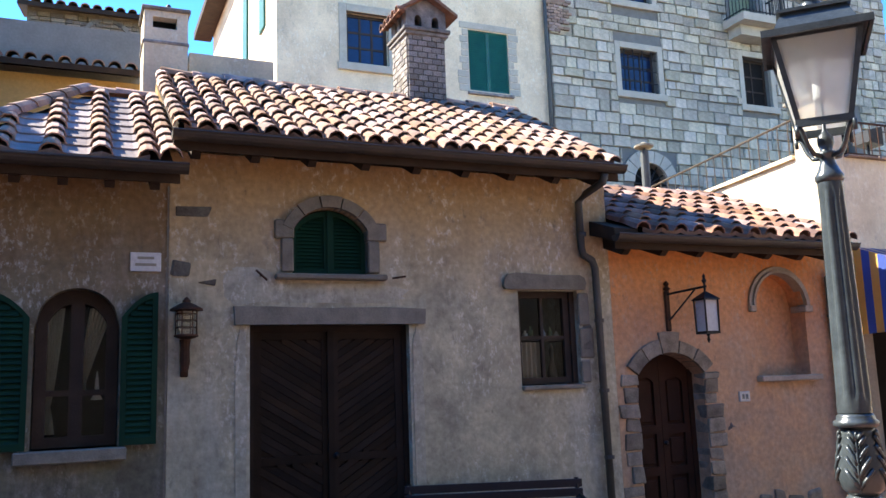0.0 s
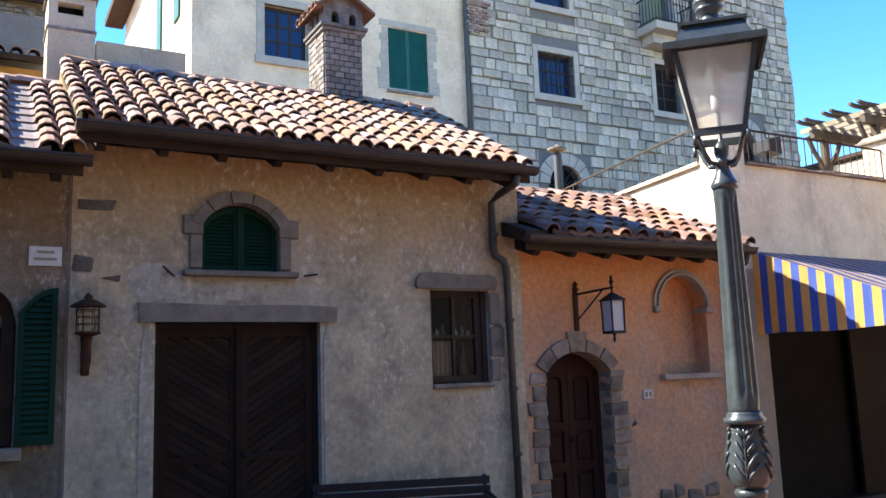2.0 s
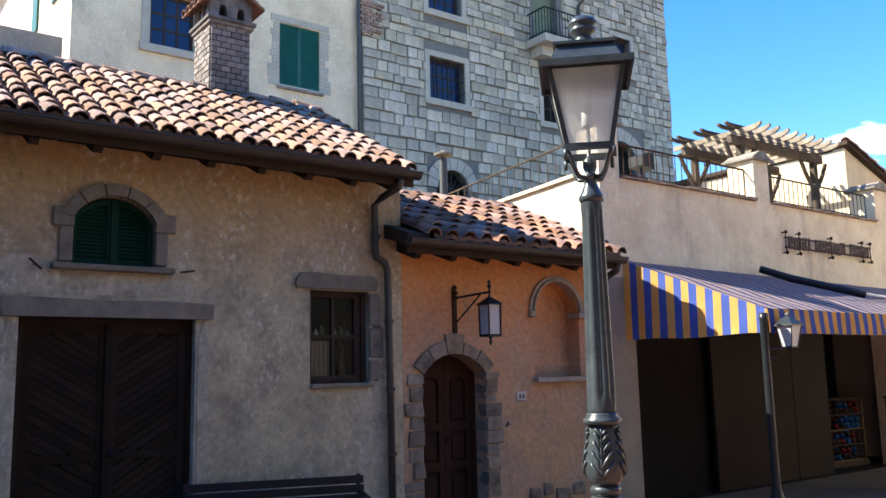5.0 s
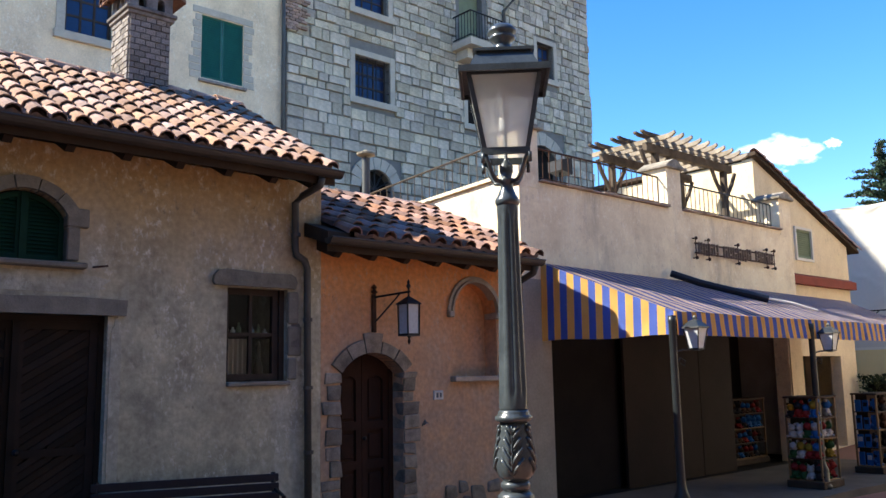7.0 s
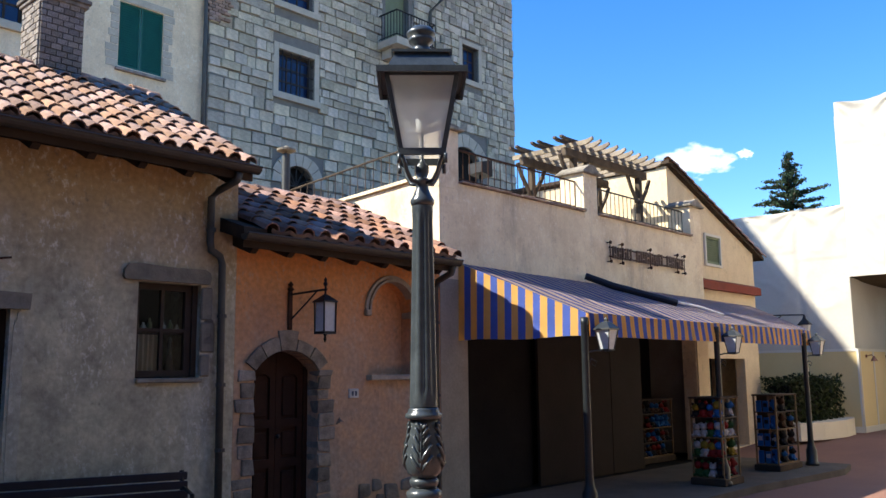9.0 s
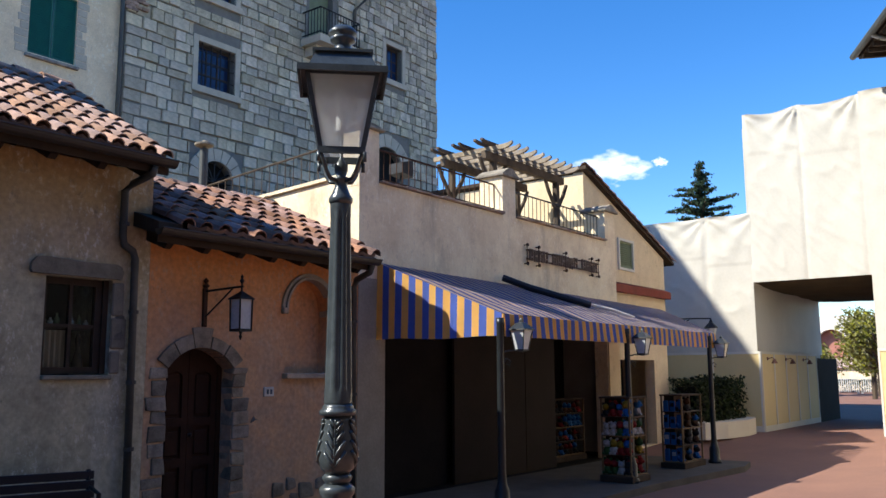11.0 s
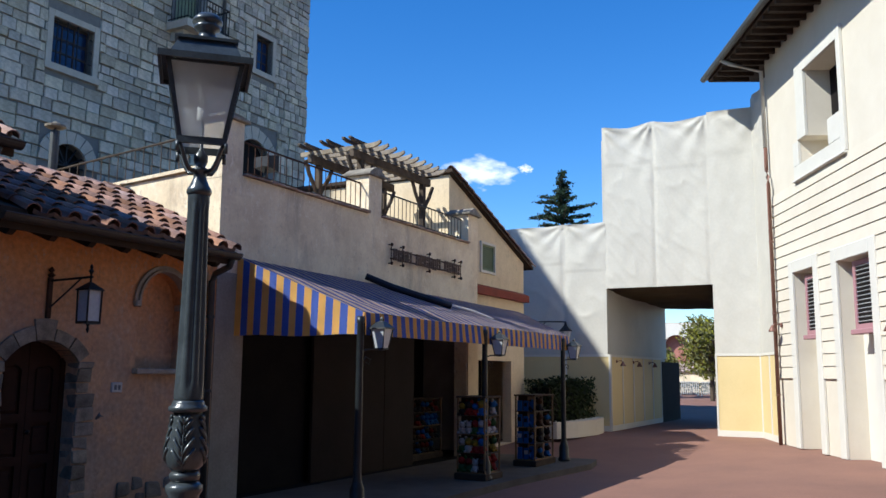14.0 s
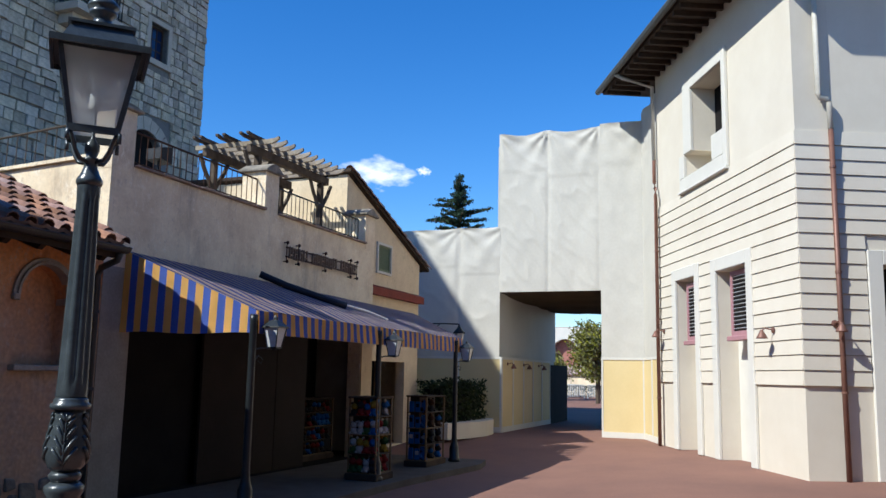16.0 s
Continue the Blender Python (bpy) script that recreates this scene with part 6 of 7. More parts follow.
for k in range(11):
    shared("tile", bpy.data.meshes["ledge_tile"], sroof, Matrix.Translation((-6.5 + 0.2 * k, 7.72, 8.63)) @ Matrix.Rotation(0.3, 4, "X"))
bchim = thing("plastered_chimney", "plastered chimney block with a dark smoke opening", "chimney", STREET)
part("chimney_shaft", wall_mesh(-4.82, -4.31, 4.2, 6.32, [(-4.72, -4.44, 6.10, 6.24, 0)], 2.3, 2.85), M_WHITE, bchim)
bm = bmesh.new()
box(bm, -4.74, -4.40, 2.45, 2.5, 6.08, 6.28)
part("flue", bm, M_DARK, bchim)
bm = bmesh.new()
box(bm, -4.85, -4.28, 2.27, 2.88, 6.32, 6.37, 0.01)
box(bm, -4.838, -4.292, 2.285, 2.865, 5.90, 5.94, 0.01)
part("cap", bm, M_BRICK, bchim)
bm = bmesh.new()
lathe(bm, [(0.12, 6.37), (0.11, 6.43), (0.05, 6.47), (0.02, 6.52)], 12, (-4.52, 2.55))
part("cowl", bm, M_IRON, bchim)
bm = bmesh.new()
box(bm, -4.26, -3.2, 2.6, 2.85, 4.0, 5.95)
tagged(part("yard_wall", bm, M_WHITE, at=STREET), "low whitewashed wall behind the tiled roof", "wall")
vent = thing("flue_pipe", "thin grey metal flue pipe with round cap", "flue", STREET)
bm = bmesh.new()
lathe(bm, [(0.065, 3.8), (0.065, 5.17)], 12, (2.5, 2.5))
part("pipe", bm, M_PIPE, vent)
bm = bmesh.new()
lathe(bm, [(0.10, 5.20), (0.15, 5.22), (0.15, 5.25), (0.06, 5.28), (0.02, 5.31)], 12, (2.5, 2.5))
lathe(bm, [(0.02, 5.1), (0.02, 5.25)], 8, (2.5, 2.5))
part("cap", bm, M_STONE, vent)

# ---- sheeted gate at the end of the street ----
GX = 19.28


def sheet(name, p0, p1, z0, z1, parent, mat=M_TARP, nu=72, nv=80, seed=0.0, sagtop=0.2, amp=0.07, label=""):
    """Hung sheeting between two ground points: creases, pulled folds and a sagging top edge."""
    p0, p1 = Vector((*p0, 0)), Vector((*p1, 0))
    d = (p1 - p0).normalized()
    nrm = Vector((d.y, -d.x, 0))
    ln = (p1 - p0).length
    bm = bmesh.new()
    grid = []
    for j in range(nv + 1):
        row = []
        for i in range(nu + 1):
            u, v = i / nu, j / nv
            s = u * ln
            bay = s / 1.57 % 1.0
            z = z0 + (z1 - z0) * v - 0.5 * sagtop * math.sin(math.pi * bay) * v ** 6
            w = amp * 0.45 * noise.noise(Vector((s * 1.3 + seed, z * 0.3, seed))) + amp * 0.16 * noise.noise(Vector((s * 3.1 - z * 0.8, z * 1.3, seed + 4)))
            w -= 0.045 * abs(2 * bay - 1) ** 16
            w += 0.012 if z > z1 - 1.25 - 0.25 * (int(s / 1.57) % 2) else 0.0
            ridge = 1 - abs(noise.noise(Vector((s * 2.2 + z * 1.6, z * 0.7 - s * 0.5, seed + 9))))
            w += 0.022 * ridge ** 9
            pull = math.exp(-((1 - v) * (z1 - z0)) / 0.5)
            w += 0.05 * pull * math.sin(5 * s + 3 * z + seed + 2 * noise.noise(Vector((s, z, seed))))
            for q in (math.floor(s / 1.57) * 1.57, math.ceil(s / 1.57) * 1.57):
                far_r = math.hypot(s - q, z1 - z)
                w += 0.045 * math.exp(-far_r / 0.7) * (1 - math.exp(-far_r / 0.12)) * math.sin(11 * math.atan2(z1 - z, s - q) + seed)
            w *= min(1.0, s / 0.12, (ln - s) / 0.12)
            row.append(bm.verts.new(p0 + d * s + nrm * w + Vector((0, 0, z))))
        grid.append(row)
    for j in range(nv):
        for i in range(nu):
            bm.faces.new((grid[j][i], grid[j][i + 1], grid[j + 1][i + 1], grid[j + 1][i]))
    return part(name, bm, mat, parent, label, smooth=True)


gate = thing("sheeted_gate", "gateway building wrapped in pale scaffold sheeting", "gate", STREET)
bm = bmesh.new()
box(bm, GX + 0.12, GX + 7.3, -0.44, 6, 0, 6.1)
box(bm, GX + 0.12, GX + 7.3, -4.8, -0.44, 4.34, 8.85)
box(bm, GX + 0.12, GX + 7.3, -5.3, -3.79, 0, 4.34)
core = part("core", bm, M_TARP, gate)
sheet("sheet", (GX, 5.5), (GX, -0.56), 2.25, 6.28, gate, seed=1.3, sagtop=0.08)
sheet("sheet", (GX, -0.50), (GX, -3.67), 4.22, 9.22, gate, seed=5.1)
sheet("sheet", (GX, -3.67), (GX, -4.9), 2.27, 9.28, gate, nu=16, seed=8.2, sagtop=0.05)
sheet("sheet", (GX, -4.9), (17.35, -5.65), 2.27, 9.5, gate, nu=20, seed=9.2, sagtop=0.05)
sheet("passage_sheet", (GX, -0.50), (GX + 7.3, -0.50), 2.25, 4.3, gate, seed=11, sagtop=0, nu=20, nv=10, amp=0.09)
bm = bmesh.new()
grid = []
for j in range(13):
    y = -3.74 + 3.26 * j / 12
    row = []
    for i in range(25):
        x = GX + 0.03 + 7.3 * i / 24
        row.append(bm.verts.new((x, y, 4.25 - 0.10 * abs(math.sin(math.pi * (x - GX) / 1.9)) * math.sin(math.pi * j / 12) ** 0.5 - 0.03 * noise.noise(Vector((x * 1.3, y * 1.3, 2))) - 0.12 * min(1, (x - GX) / 2))))
    grid.append(row)
for j in range(12):
    for i in range(24):
        bm.faces.new((grid[j][i], grid[j][i + 1], grid[j + 1][i + 1], grid[j + 1][i]))
bmesh.ops.solidify(bm, geom=bm.faces[:], thickness=0.02)
part("passage_ceiling", bm, M_SOFFIT, gate, "sagging brown cloth under the gateway", smooth=True)


def hoarding(pts, h, parent):
    for k, (a, b) in enumerate(zip(pts, pts[1:])):
        a, b = Vector((*a, 0)), Vector((*b, 0))
        d = (b - a).normalized()
        n = Vector((d.y, -d.x, 0))
        ln = (b - a).length

        def slab(s0, s1, z0, z1, t, name, mat):
            bm = bmesh.new()
            vs = []
            for z in (z0, z1):
                for s, o in ((s0, 0), (s1, 0), (s1, t), (s0, t)):
                    vs.append(bm.verts.new(a + d * s + n * o + Vector((0, 0, z))))
            for f in ((0, 1, 2, 3), (4, 5, 6, 7), (0, 1, 5, 4), (1, 2, 6, 5), (2, 3, 7, 6), (3, 0, 4, 7)):
                bm.faces.new([vs[i] for i in f])
            part(name, bm, mat, parent)
        slab(0, ln, 0, h, 0.03, "hoarding_panel", M_HOARD)
        slab(0, ln, 0, 0.16, 0.05, "hoarding_plinth", M_CREAM_TRIM)
        slab(0, ln, h - 0.07, h, 0.05, "hoarding_rail", M_CREAM_TRIM)
        m = max(1, round(ln / 1.3))
        for i in range(m + 1):
            s = ln * i / m
            slab(max(0, s - 0.05), min(ln, s + 0.05), 0.16, h - 0.07, 0.045, "hoarding_post", M_CREAM_TRIM)


hoarding([(GX, 5.0), (GX, -0.648)], 2.25, gate)
hoarding([(GX, -0.62), (GX + 5.9, -0.62)], 2.25, gate)
hoarding([(GX, -3.67), (GX, -4.9), (17.37, -5.62)], 2.27, gate)
bm = bmesh.new()
box(bm, GX + 5.92, GX + 8.6, -0.66, -0.60, 0, 2.12)
part("dark_board", bm, M_DARK, gate)


def sconce(at, arm=True):
    t = thing("wall_sconce", "small dark hooded wall lamp", "lamp", at, group="small wall lamps")
    bm = bmesh.new()
    lathe(bm, [(0.05, 0), (0.05, 0.02), (0.02, 0.03)], 10)
    bmesh.ops.transform(bm, matrix=Matrix.Rotation(radians(90), 4, "X"), verts=bm.verts)
    tube(bm, [(0, -0.02, 0), (0, -0.14, 0.03), (0, -0.2, -0.02)], 0.012, 6)
    part("arm", bm, M_COPPER, t)
    bm = bmesh.new()
    lathe(bm, [(0.09, -0.14), (0.085, -0.12), (0.04, -0.04), (0.02, 0.0)], 12, (0, -0.2))
    part("hood", bm, M_COPPER, t, smooth=True)


for x in (GX + 0.5, GX + 2.3, GX + 4.2):
    sconce(STREET @ Matrix.Translation((x, -0.67, 2.05)))

# street lamp on a bracket by the gable
bl = thing("bracket_lantern", "black lantern on a scrolled arm from the gable wall", "lantern", STREET)
bm = bmesh.new()
tube(bm, [(16.0, 0.7, 3.05), (16.4, 0.2, 3.08), (16.7, -0.2, 3.08)], 0.02, 6)
tube(bm, [(16.05, 0.64, 2.8), (16.25, 0.4, 2.95), (16.35, 0.25, 3.05)], 0.014, 5)
part("arm", bm, M_IRON, bl)
bm = bmesh.new()
lathe(bm, [(0.08, 2.5), (0.14, 2.82)], 6, (16.7, -0.2))
part("glass", bm, M_MILK, bl)
bm = bmesh.new()
lathe(bm, [(0.18, 2.82), (0.17, 2.85), (0.05, 2.98), (0.02, 3.08)], 6, (16.7, -0.2))
part("hood", bm, M_IRON, bl)

# planter with hedge
pl = thing("planter", "low cream planter wall holding a clipped hedge", "planter", STREET)
bm = bmesh.new()
prism(bm, [(15.55, -0.35), (16.4, -0.62), (17.6, -0.75), (18.6, -0.62), (19.2, -0.4), (19.2, 0.7), (15.55, 0.7)], 0, 0.42, "z")
part("wall", bm, M_CREAM, pl)


def leaf_cloud(name, points, size, mat, parent=None, label="", category="", at=None, kind="stuff", seed=3):
    """Small folded leaves set at the given points."""
    r = random.Random(seed)
    verts, faces = [], []
    for p in points:
        a = Vector((r.uniform(-1, 1), r.uniform(-1, 1), r.uniform(-1, 1))).normalized()
        b = a.orthogonal().normalized()
        c = a.cross(b)
        s = size * r.uniform(0.6, 1.3)
        n0 = len(verts)
        verts += [p - b * s, p + c * s * 0.45 + a * s * 0.1, p + b * s, p - c * s * 0.45 + a * s * 0.1]
        faces.append((n0, n0 + 1, n0 + 2, n0 + 3))
    me = bpy.data.meshes.new(name)
    me.from_pydata(verts, [], faces)
    me.materials.append(mat)
    ob = new(name, me)
    if parent is not None:
        ob.parent = parent
    elif at is not None:
        ob.matrix_world = at
    return tagged(ob, label, category, kind=kind)


r = random.Random(9)
pts = []
for k in range(9000):
    x, y, z = r.uniform(15.65, 18.9), r.uniform(-0.35, 0.65), r.uniform(0.38, 1.65)
    top = 1.5 + 0.22 * noise.noise(Vector((x * 1.3, y, 0)))
    if z < top and (y < -0.1 + 0.15 * noise.noise(Vector((x * 2, z * 2, 1))) or z > top - 0.35 or x < 15.95 or x > 18.5):
        pts.append(Vector((x, y, z)))
leaf_cloud("hedge", pts, 0.055, M_LEAF, label="dense dark green clipped hedge in the planter", category="hedge", at=STREET)
# near-black box puts the hedge's inner shade into colour
bm = bmesh.new()
box(bm, 15.9, 18.6, 0.0, 0.5, 0.424, 1.3)
part("hedge_core", bm, M_DARK, pl)

# ---- cream building with clapboard courses ----
inn = thing("cream_building", "cream rendered building with coursed boarding and deep eaves", "building", INN)
W1, W2, WU, WV = (4.86, 6.10, 0.0, 4.08, 0), (2.1, 3.62, 0.0, 4.03, 0), (2.98, 4.83, 7.10, 8.64, 0), (3.60, 5.30, 6.53, 7.10, 0)
part("wall", wall_mesh(0, 7.5, 0, 9.9, [W1, W2, WU, WV], -0.7, 0), M_CREAM, inn)
FW = [(0.80, 2.3, 0.0, 3.76, 0)]
bm = wall_mesh(0, 12, 0, 9.9, FW, 0, 0.9)
bmesh.ops.transform(bm, matrix=Matrix.Translation((0.0, -0.702, 0)) @ Matrix.Rotation(radians(-90), 4, "Z"), verts=bm.verts)
part("front_wall", bm, M_CREAM, inn)
bm = bmesh.new()
box(bm, 7.2, 7.5, -10, -0.9, 0, 9.9)
box(bm, 1.0, 7.2, -9.9, -9.6, 0, 9.9)
part("back_walls", bm, M_CREAM, inn)
for k in range(17):
    z0 = 1.60 + k * 0.2695
    profile = [(0.003, z0 + 0.012), (0.05, z0 + 0.012), (0.028, z0 + 0.2695), (0.003, z0 + 0.2695)]
    low = z0 + 0.2 < 4.3
    for a, b in [(-0.03, 1.84), (3.88, 4.60), (6.36, 7.45)] if low else [(-0.03, 7.45)]:
        part("course_board", prism(bmesh.new(), profile, a, b, "x"), M_CREAM, inn)
    part("course_board", prism(bmesh.new(), [(-a, b) for a, b in profile], -1.20 if low else -12, 0.03, "y"), M_CREAM, inn)
part("side_trim", box(bmesh.new(), -0.07, -0.003, -1.50, -1.22, 0, 4.02, 0.01), M_CREAM_TRIM, inn)
part("head_trim", box(bmesh.new(), -0.07, -0.003, -3.3, -1.50, 3.76, 4.02, 0.01), M_CREAM_TRIM, inn)
part("doorway_back", box(bmesh.new(), 0.5, 0.56, -3.2, -1.3, 0, 3.9), M_DARK, inn)
for x0, x1, z1 in ((4.86, 6.10, 4.08), (2.1, 3.62, 4.03)):
    for name, a, b, c, d in (("side_trim", x0 - 0.26, x0, 0, z1 + 0.28), ("side_trim", x1, x1 + 0.26, 0, z1 + 0.28), ("head_trim", x0, x1, z1, z1 + 0.28)):
        part(name, box(bmesh.new(), a, b, 0.003, 0.07, c, d, 0.01), M_CREAM_TRIM, inn)
    bm = bmesh.new()
    box(bm, x0, x1, -0.55, -0.42, 0, z1)
    part("niche_back", bm, M_CREAM_TRIM, inn)
    wn = casement(inn, x0 + 0.01, x0 + (x1 - x0) * 0.74, 2.6, 3.98, -0.13, M_PINK, 1, 1, 0.1, 0.05, M_DARK, label="dusty pink framed louvred window")
    for k in range(14):
        bm = bmesh.new()
        prism(bm, [(-0.17, 2.735 + k * 0.085), (-0.16, 2.725 + k * 0.085), (-0.105, 2.755 + k * 0.085), (-0.115, 2.765 + k * 0.085)], x0 + 0.10, x0 + (x1 - x0) * 0.74 - 0.09, "x")
        part("slat", bm, M_MILK, wn)
    bm = bmesh.new()
    box(bm, x0 + 0.003, x0 + (x1 - x0) * 0.74 + 0.06, -0.24, -0.02, 2.50, 2.6, 0.01)
    part("window_ledge", bm, M_PINK, wn)
for name, a, b, c, d in (("side_trim", 2.80, 2.98, 6.22, 8.92), ("side_trim", 4.83, 5.32, 7.10, 8.92), ("head_trim", 2.98, 4.83, 8.64, 8.92), ("foot_trim", 2.98, 5.62, 6.22, 6.53), ("side_trim", 5.30, 5.62, 6.53, 7.10), ("corner_block", 2.98, 3.60, 6.53, 7.10)):
    part(name, box(bmesh.new(), a, b, 0.003, 0.08, c, d, 0.01), M_CREAM_TRIM, inn)
bm = bmesh.new()
box(bm, 3.0, 5.5, -0.8, -0.69, 6.4, 8.9)
part("niche_back", bm, M_CREAM, inn)
part("dark_pane", box(bmesh.new(), 2.985, 4.825, -0.60, -0.55, 7.105, 8.635), M_DARK, inn)
bm = bmesh.new()
box(bm, 3.225, 3.62, -0.30, -0.22, 7.11, 8.63)
part("dark_window", bm, M_DARK, inn)
bm = bmesh.new()
box(bm, 2.8, 5.66, 0.0, 0.12, 6.16, 6.215, 0.01)
part("sill", bm, M_CREAM_TRIM, inn)
bm = bmesh.new()
box(bm, -1.0, 9.2, -11, 1.0, 9.90, 10.0)
part("soffit", bm, M_EAVEWOOD, inn)
bm = bmesh.new()
prism(bm, [(1.12, 10.0), (1.12, 10.10), (-5, 12.2), (-11, 10.1), (-11, 10.0)], -1.12, 9.35, "x")
part("roof", bm, M_PAN, inn)
for k in range(24):
    bm = bmesh.new()
    x = -0.9 + k * 0.42
    box(bm, x, x + 0.09, 0.0, 0.98, 9.78, 9.90)
    part("rafter_end", bm, M_EAVEWOOD, inn)
bm = bmesh.new()
tube(bm, [(-1.1, 1.12, 10.0), (9.3, 1.12, 10.0)], 0.085, 8)
tube(bm, [(-1.1, 1.12, 10.0), (-1.1, -11, 10.0)], 0.085, 8)
part("gutter", bm, M_PIPE, inn)
downpipe(inn, [(7.6, 1.1, 9.95), (7.5, 0.9, 9.8), (7.42, 0.12, 9.55), (7.42, 0.1, 7.5)], 0.055, M_PIPEPALE)
downpipe(inn, [(7.42, 0.1, 7.5), (7.42, 0.1, 6.9), (7.3, 0.12, 6.7), (7.22, 0.14, 6.5), (7.2, 0.14, 0)], 0.05, M_COPPER, ((7.2, 0.14, 5.0), (7.2, 0.14, 3.2), (7.2, 0.14, 1.2)))
downpipe(inn, [(-0.10, -0.42, 9.8), (-0.10, -0.42, 6.86), (-0.10, -0.45, 6.79), (-0.10, -0.58, 6.77), (-0.10, -0.62, 6.70), (-0.10, -0.63, 6.2)], 0.05, M_PIPEPALE)
downpipe(inn, [(-0.10, -0.63, 6.2), (-0.10, -0.66, 0)], 0.047, M_COPPER, ((-0.10, -0.635, 5.5), (-0.10, -0.645, 3.6), (-0.10, -0.655, 1.5)))
for p, rz in (((1.0, 0.05, 2.62), 180), ((7.0, 0.05, 2.9), 180), ((-0.05, -0.55, 2.7), -90)):
    sconce(INN @ Matrix.Translation(p) @ Matrix.Rotation(radians(rz), 4, "Z") @ Matrix.Scale(1.15, 4))

# ---- street lamp ----
LAMP = Matrix.Translation((2.285, 4.80, 0)) @ Matrix.Rotation(radians(-22), 4, "Z")
lamp = thing("street_lamp", "tall fluted dark iron street lamp with glazed lantern", "street lamp", LAMP)
bm = bmesh.new()
lathe(bm, [(0.22, 0), (0.22, 0.06), (0.18, 0.10), (0.17, 0.42), (0.14, 0.48), (0.10, 0.55), (0.095, 0.78), (0.095, 0.90), (0.115, 0.93), (0.115, 0.96), (0.085, 0.985)], 24)
part("foot", bm, M_POST, lamp, smooth=True)
bm = bmesh.new()
lathe(bm, [(0.082, 0.985), (0.102, 1.01), (0.105, 1.03), (0.085, 1.05)], 24)
lathe(bm, [(0.085, 1.05), (0.118, 1.08), (0.136, 1.14), (0.130, 1.22), (0.110, 1.30), (0.096, 1.37), (0.098, 1.41)], 32)
lathe(bm, [(0.098, 1.41), (0.132, 1.42), (0.132, 1.445), (0.112, 1.455), (0.112, 1.47), (0.095, 1.49)], 24)
bulb = part("vase", bm, M_POST, lamp, "swelling collar cast with acanthus leaves", smooth=True)


def acanthus(angle):
    """One leaf cast on the vase: a midrib and curled lobes."""
    bm = bmesh.new()
    prof = [(0.10, 1.07), (0.135, 1.13), (0.132, 1.21), (0.113, 1.29), (0.101, 1.36), (0.101, 1.39)]

    def on(f, side, lift):
        s = f * (len(prof) - 1)
        i = min(int(s), len(prof) - 2)
        g = s - i
        rr = prof[i][0] * (1 - g) + prof[i + 1][0] * g + lift
        zz = prof[i][1] * (1 - g) + prof[i + 1][1] * g
        a = angle + side / max(rr, 0.05)
        return (rr * math.cos(a), rr * math.sin(a), zz)
    tube(bm, [on(f / 8, 0, 0.006) for f in range(9)], 0.007, 6)
    for side in (-1, 1):
        for k in range(5):
            f = 0.10 + 0.16 * k
            wd = 0.085 * (1 - 0.13 * k)
            tube(bm, [on(f, side * 0.004, 0.002), on(min(f + 0.10, 1), side * wd * 0.35, 0.007), on(min(f + 0.20, 1), side * wd * 0.75, 0.007), on(min(f + 0.26, 1), side * wd * 0.95, 0.002)], 0.012, 6)
    part("leaf", bm, M_POST, bulb, smooth=True)


bulb.matrix_local = Matrix.Diagonal((0.91, 0.91, 1, 1))
for k in range(4):
    acanthus(2 * math.pi * k / 4 - 1.75)
bm = bmesh.new()
segs, rings = 48, []
for z, rr in ((1.49, 0.092), (1.55, 0.092), (1.60, 0.092), (2.70, 0.070), (2.76, 0.070), (2.80, 0.070)):
    flute = 0.0 if z in (1.49, 2.80, 1.55, 2.76) else 0.014
    rings.append([bm.verts.new(((rr - flute * (0.5 + 0.5 * math.cos(8 * 2 * math.pi * k / segs)) ** 2) * math.cos(2 * math.pi * k / segs), (rr - flute * (0.5 + 0.5 * math.cos(8 * 2 * math.pi * k / segs)) ** 2) * math.sin(2 * math.pi * k / segs), z)) for k in range(segs)])
for a, b in zip(rings, rings[1:]):
    for k in range(segs):
        bm.faces.new((a[k], a[(k + 1) % segs], b[(k + 1) % segs], b[k]))
part("fluted_shaft", bm, M_POST, lamp, smooth=True)
bm = bmesh.new()
lathe(bm, [(0.070, 2.80), (0.080, 2.82), (0.080, 2.84), (0.062, 2.87), (0.042, 2.92), (0.042, 2.95), (0.055, 2.965), (0.055, 2.98), (0.03, 2.99), (0.045, 3.03), (0.045, 3.07), (0.02, 3.1), (0.012, 3.12), (0.012, 3.36)], 20)
part("neck", bm, M_POST, lamp, smooth=True)
for k in range(4):
    a = radians(45 + 90 * k)
    bm = bmesh.new()
    path = [(0.04, 2.955), (0.10, 2.965), (0.14, 3.015), (0.17, 3.085), (0.20, 3.13), (0.215, 3.12), (0.215, 3.06)]
    tube(bm, [(rr * math.cos(a), rr * math.sin(a), z) for rr, z in path], 0.014, 6)
    part("bracket", bm, M_POST, lamp, smooth=True)
LB, LT, ZB, ZT = 0.155, 0.242, 3.13, 3.655
cage = None
for z0, z1, h, label in ((ZB - 0.015, ZB + 0.03, LB, "dark iron lantern frame"), (ZT - 0.03, ZT + 0.01, LT, "")):
    t_ = 0.022
    bm = bmesh.new()
    box(bm, -h, h, -h, -h + t_, z0, z1)
    box(bm, -h, h, h - t_, h, z0, z1)
    box(bm, -h, -h + t_, -h + t_, h - t_, z0, z1)
    box(bm, h - t_, h, -h + t_, h - t_, z0, z1)
    if cage is None:
        cage = part("lantern_frame", bm, M_POST, lamp, label)
    else:
        part("top_ring", bm, M_POST, cage)
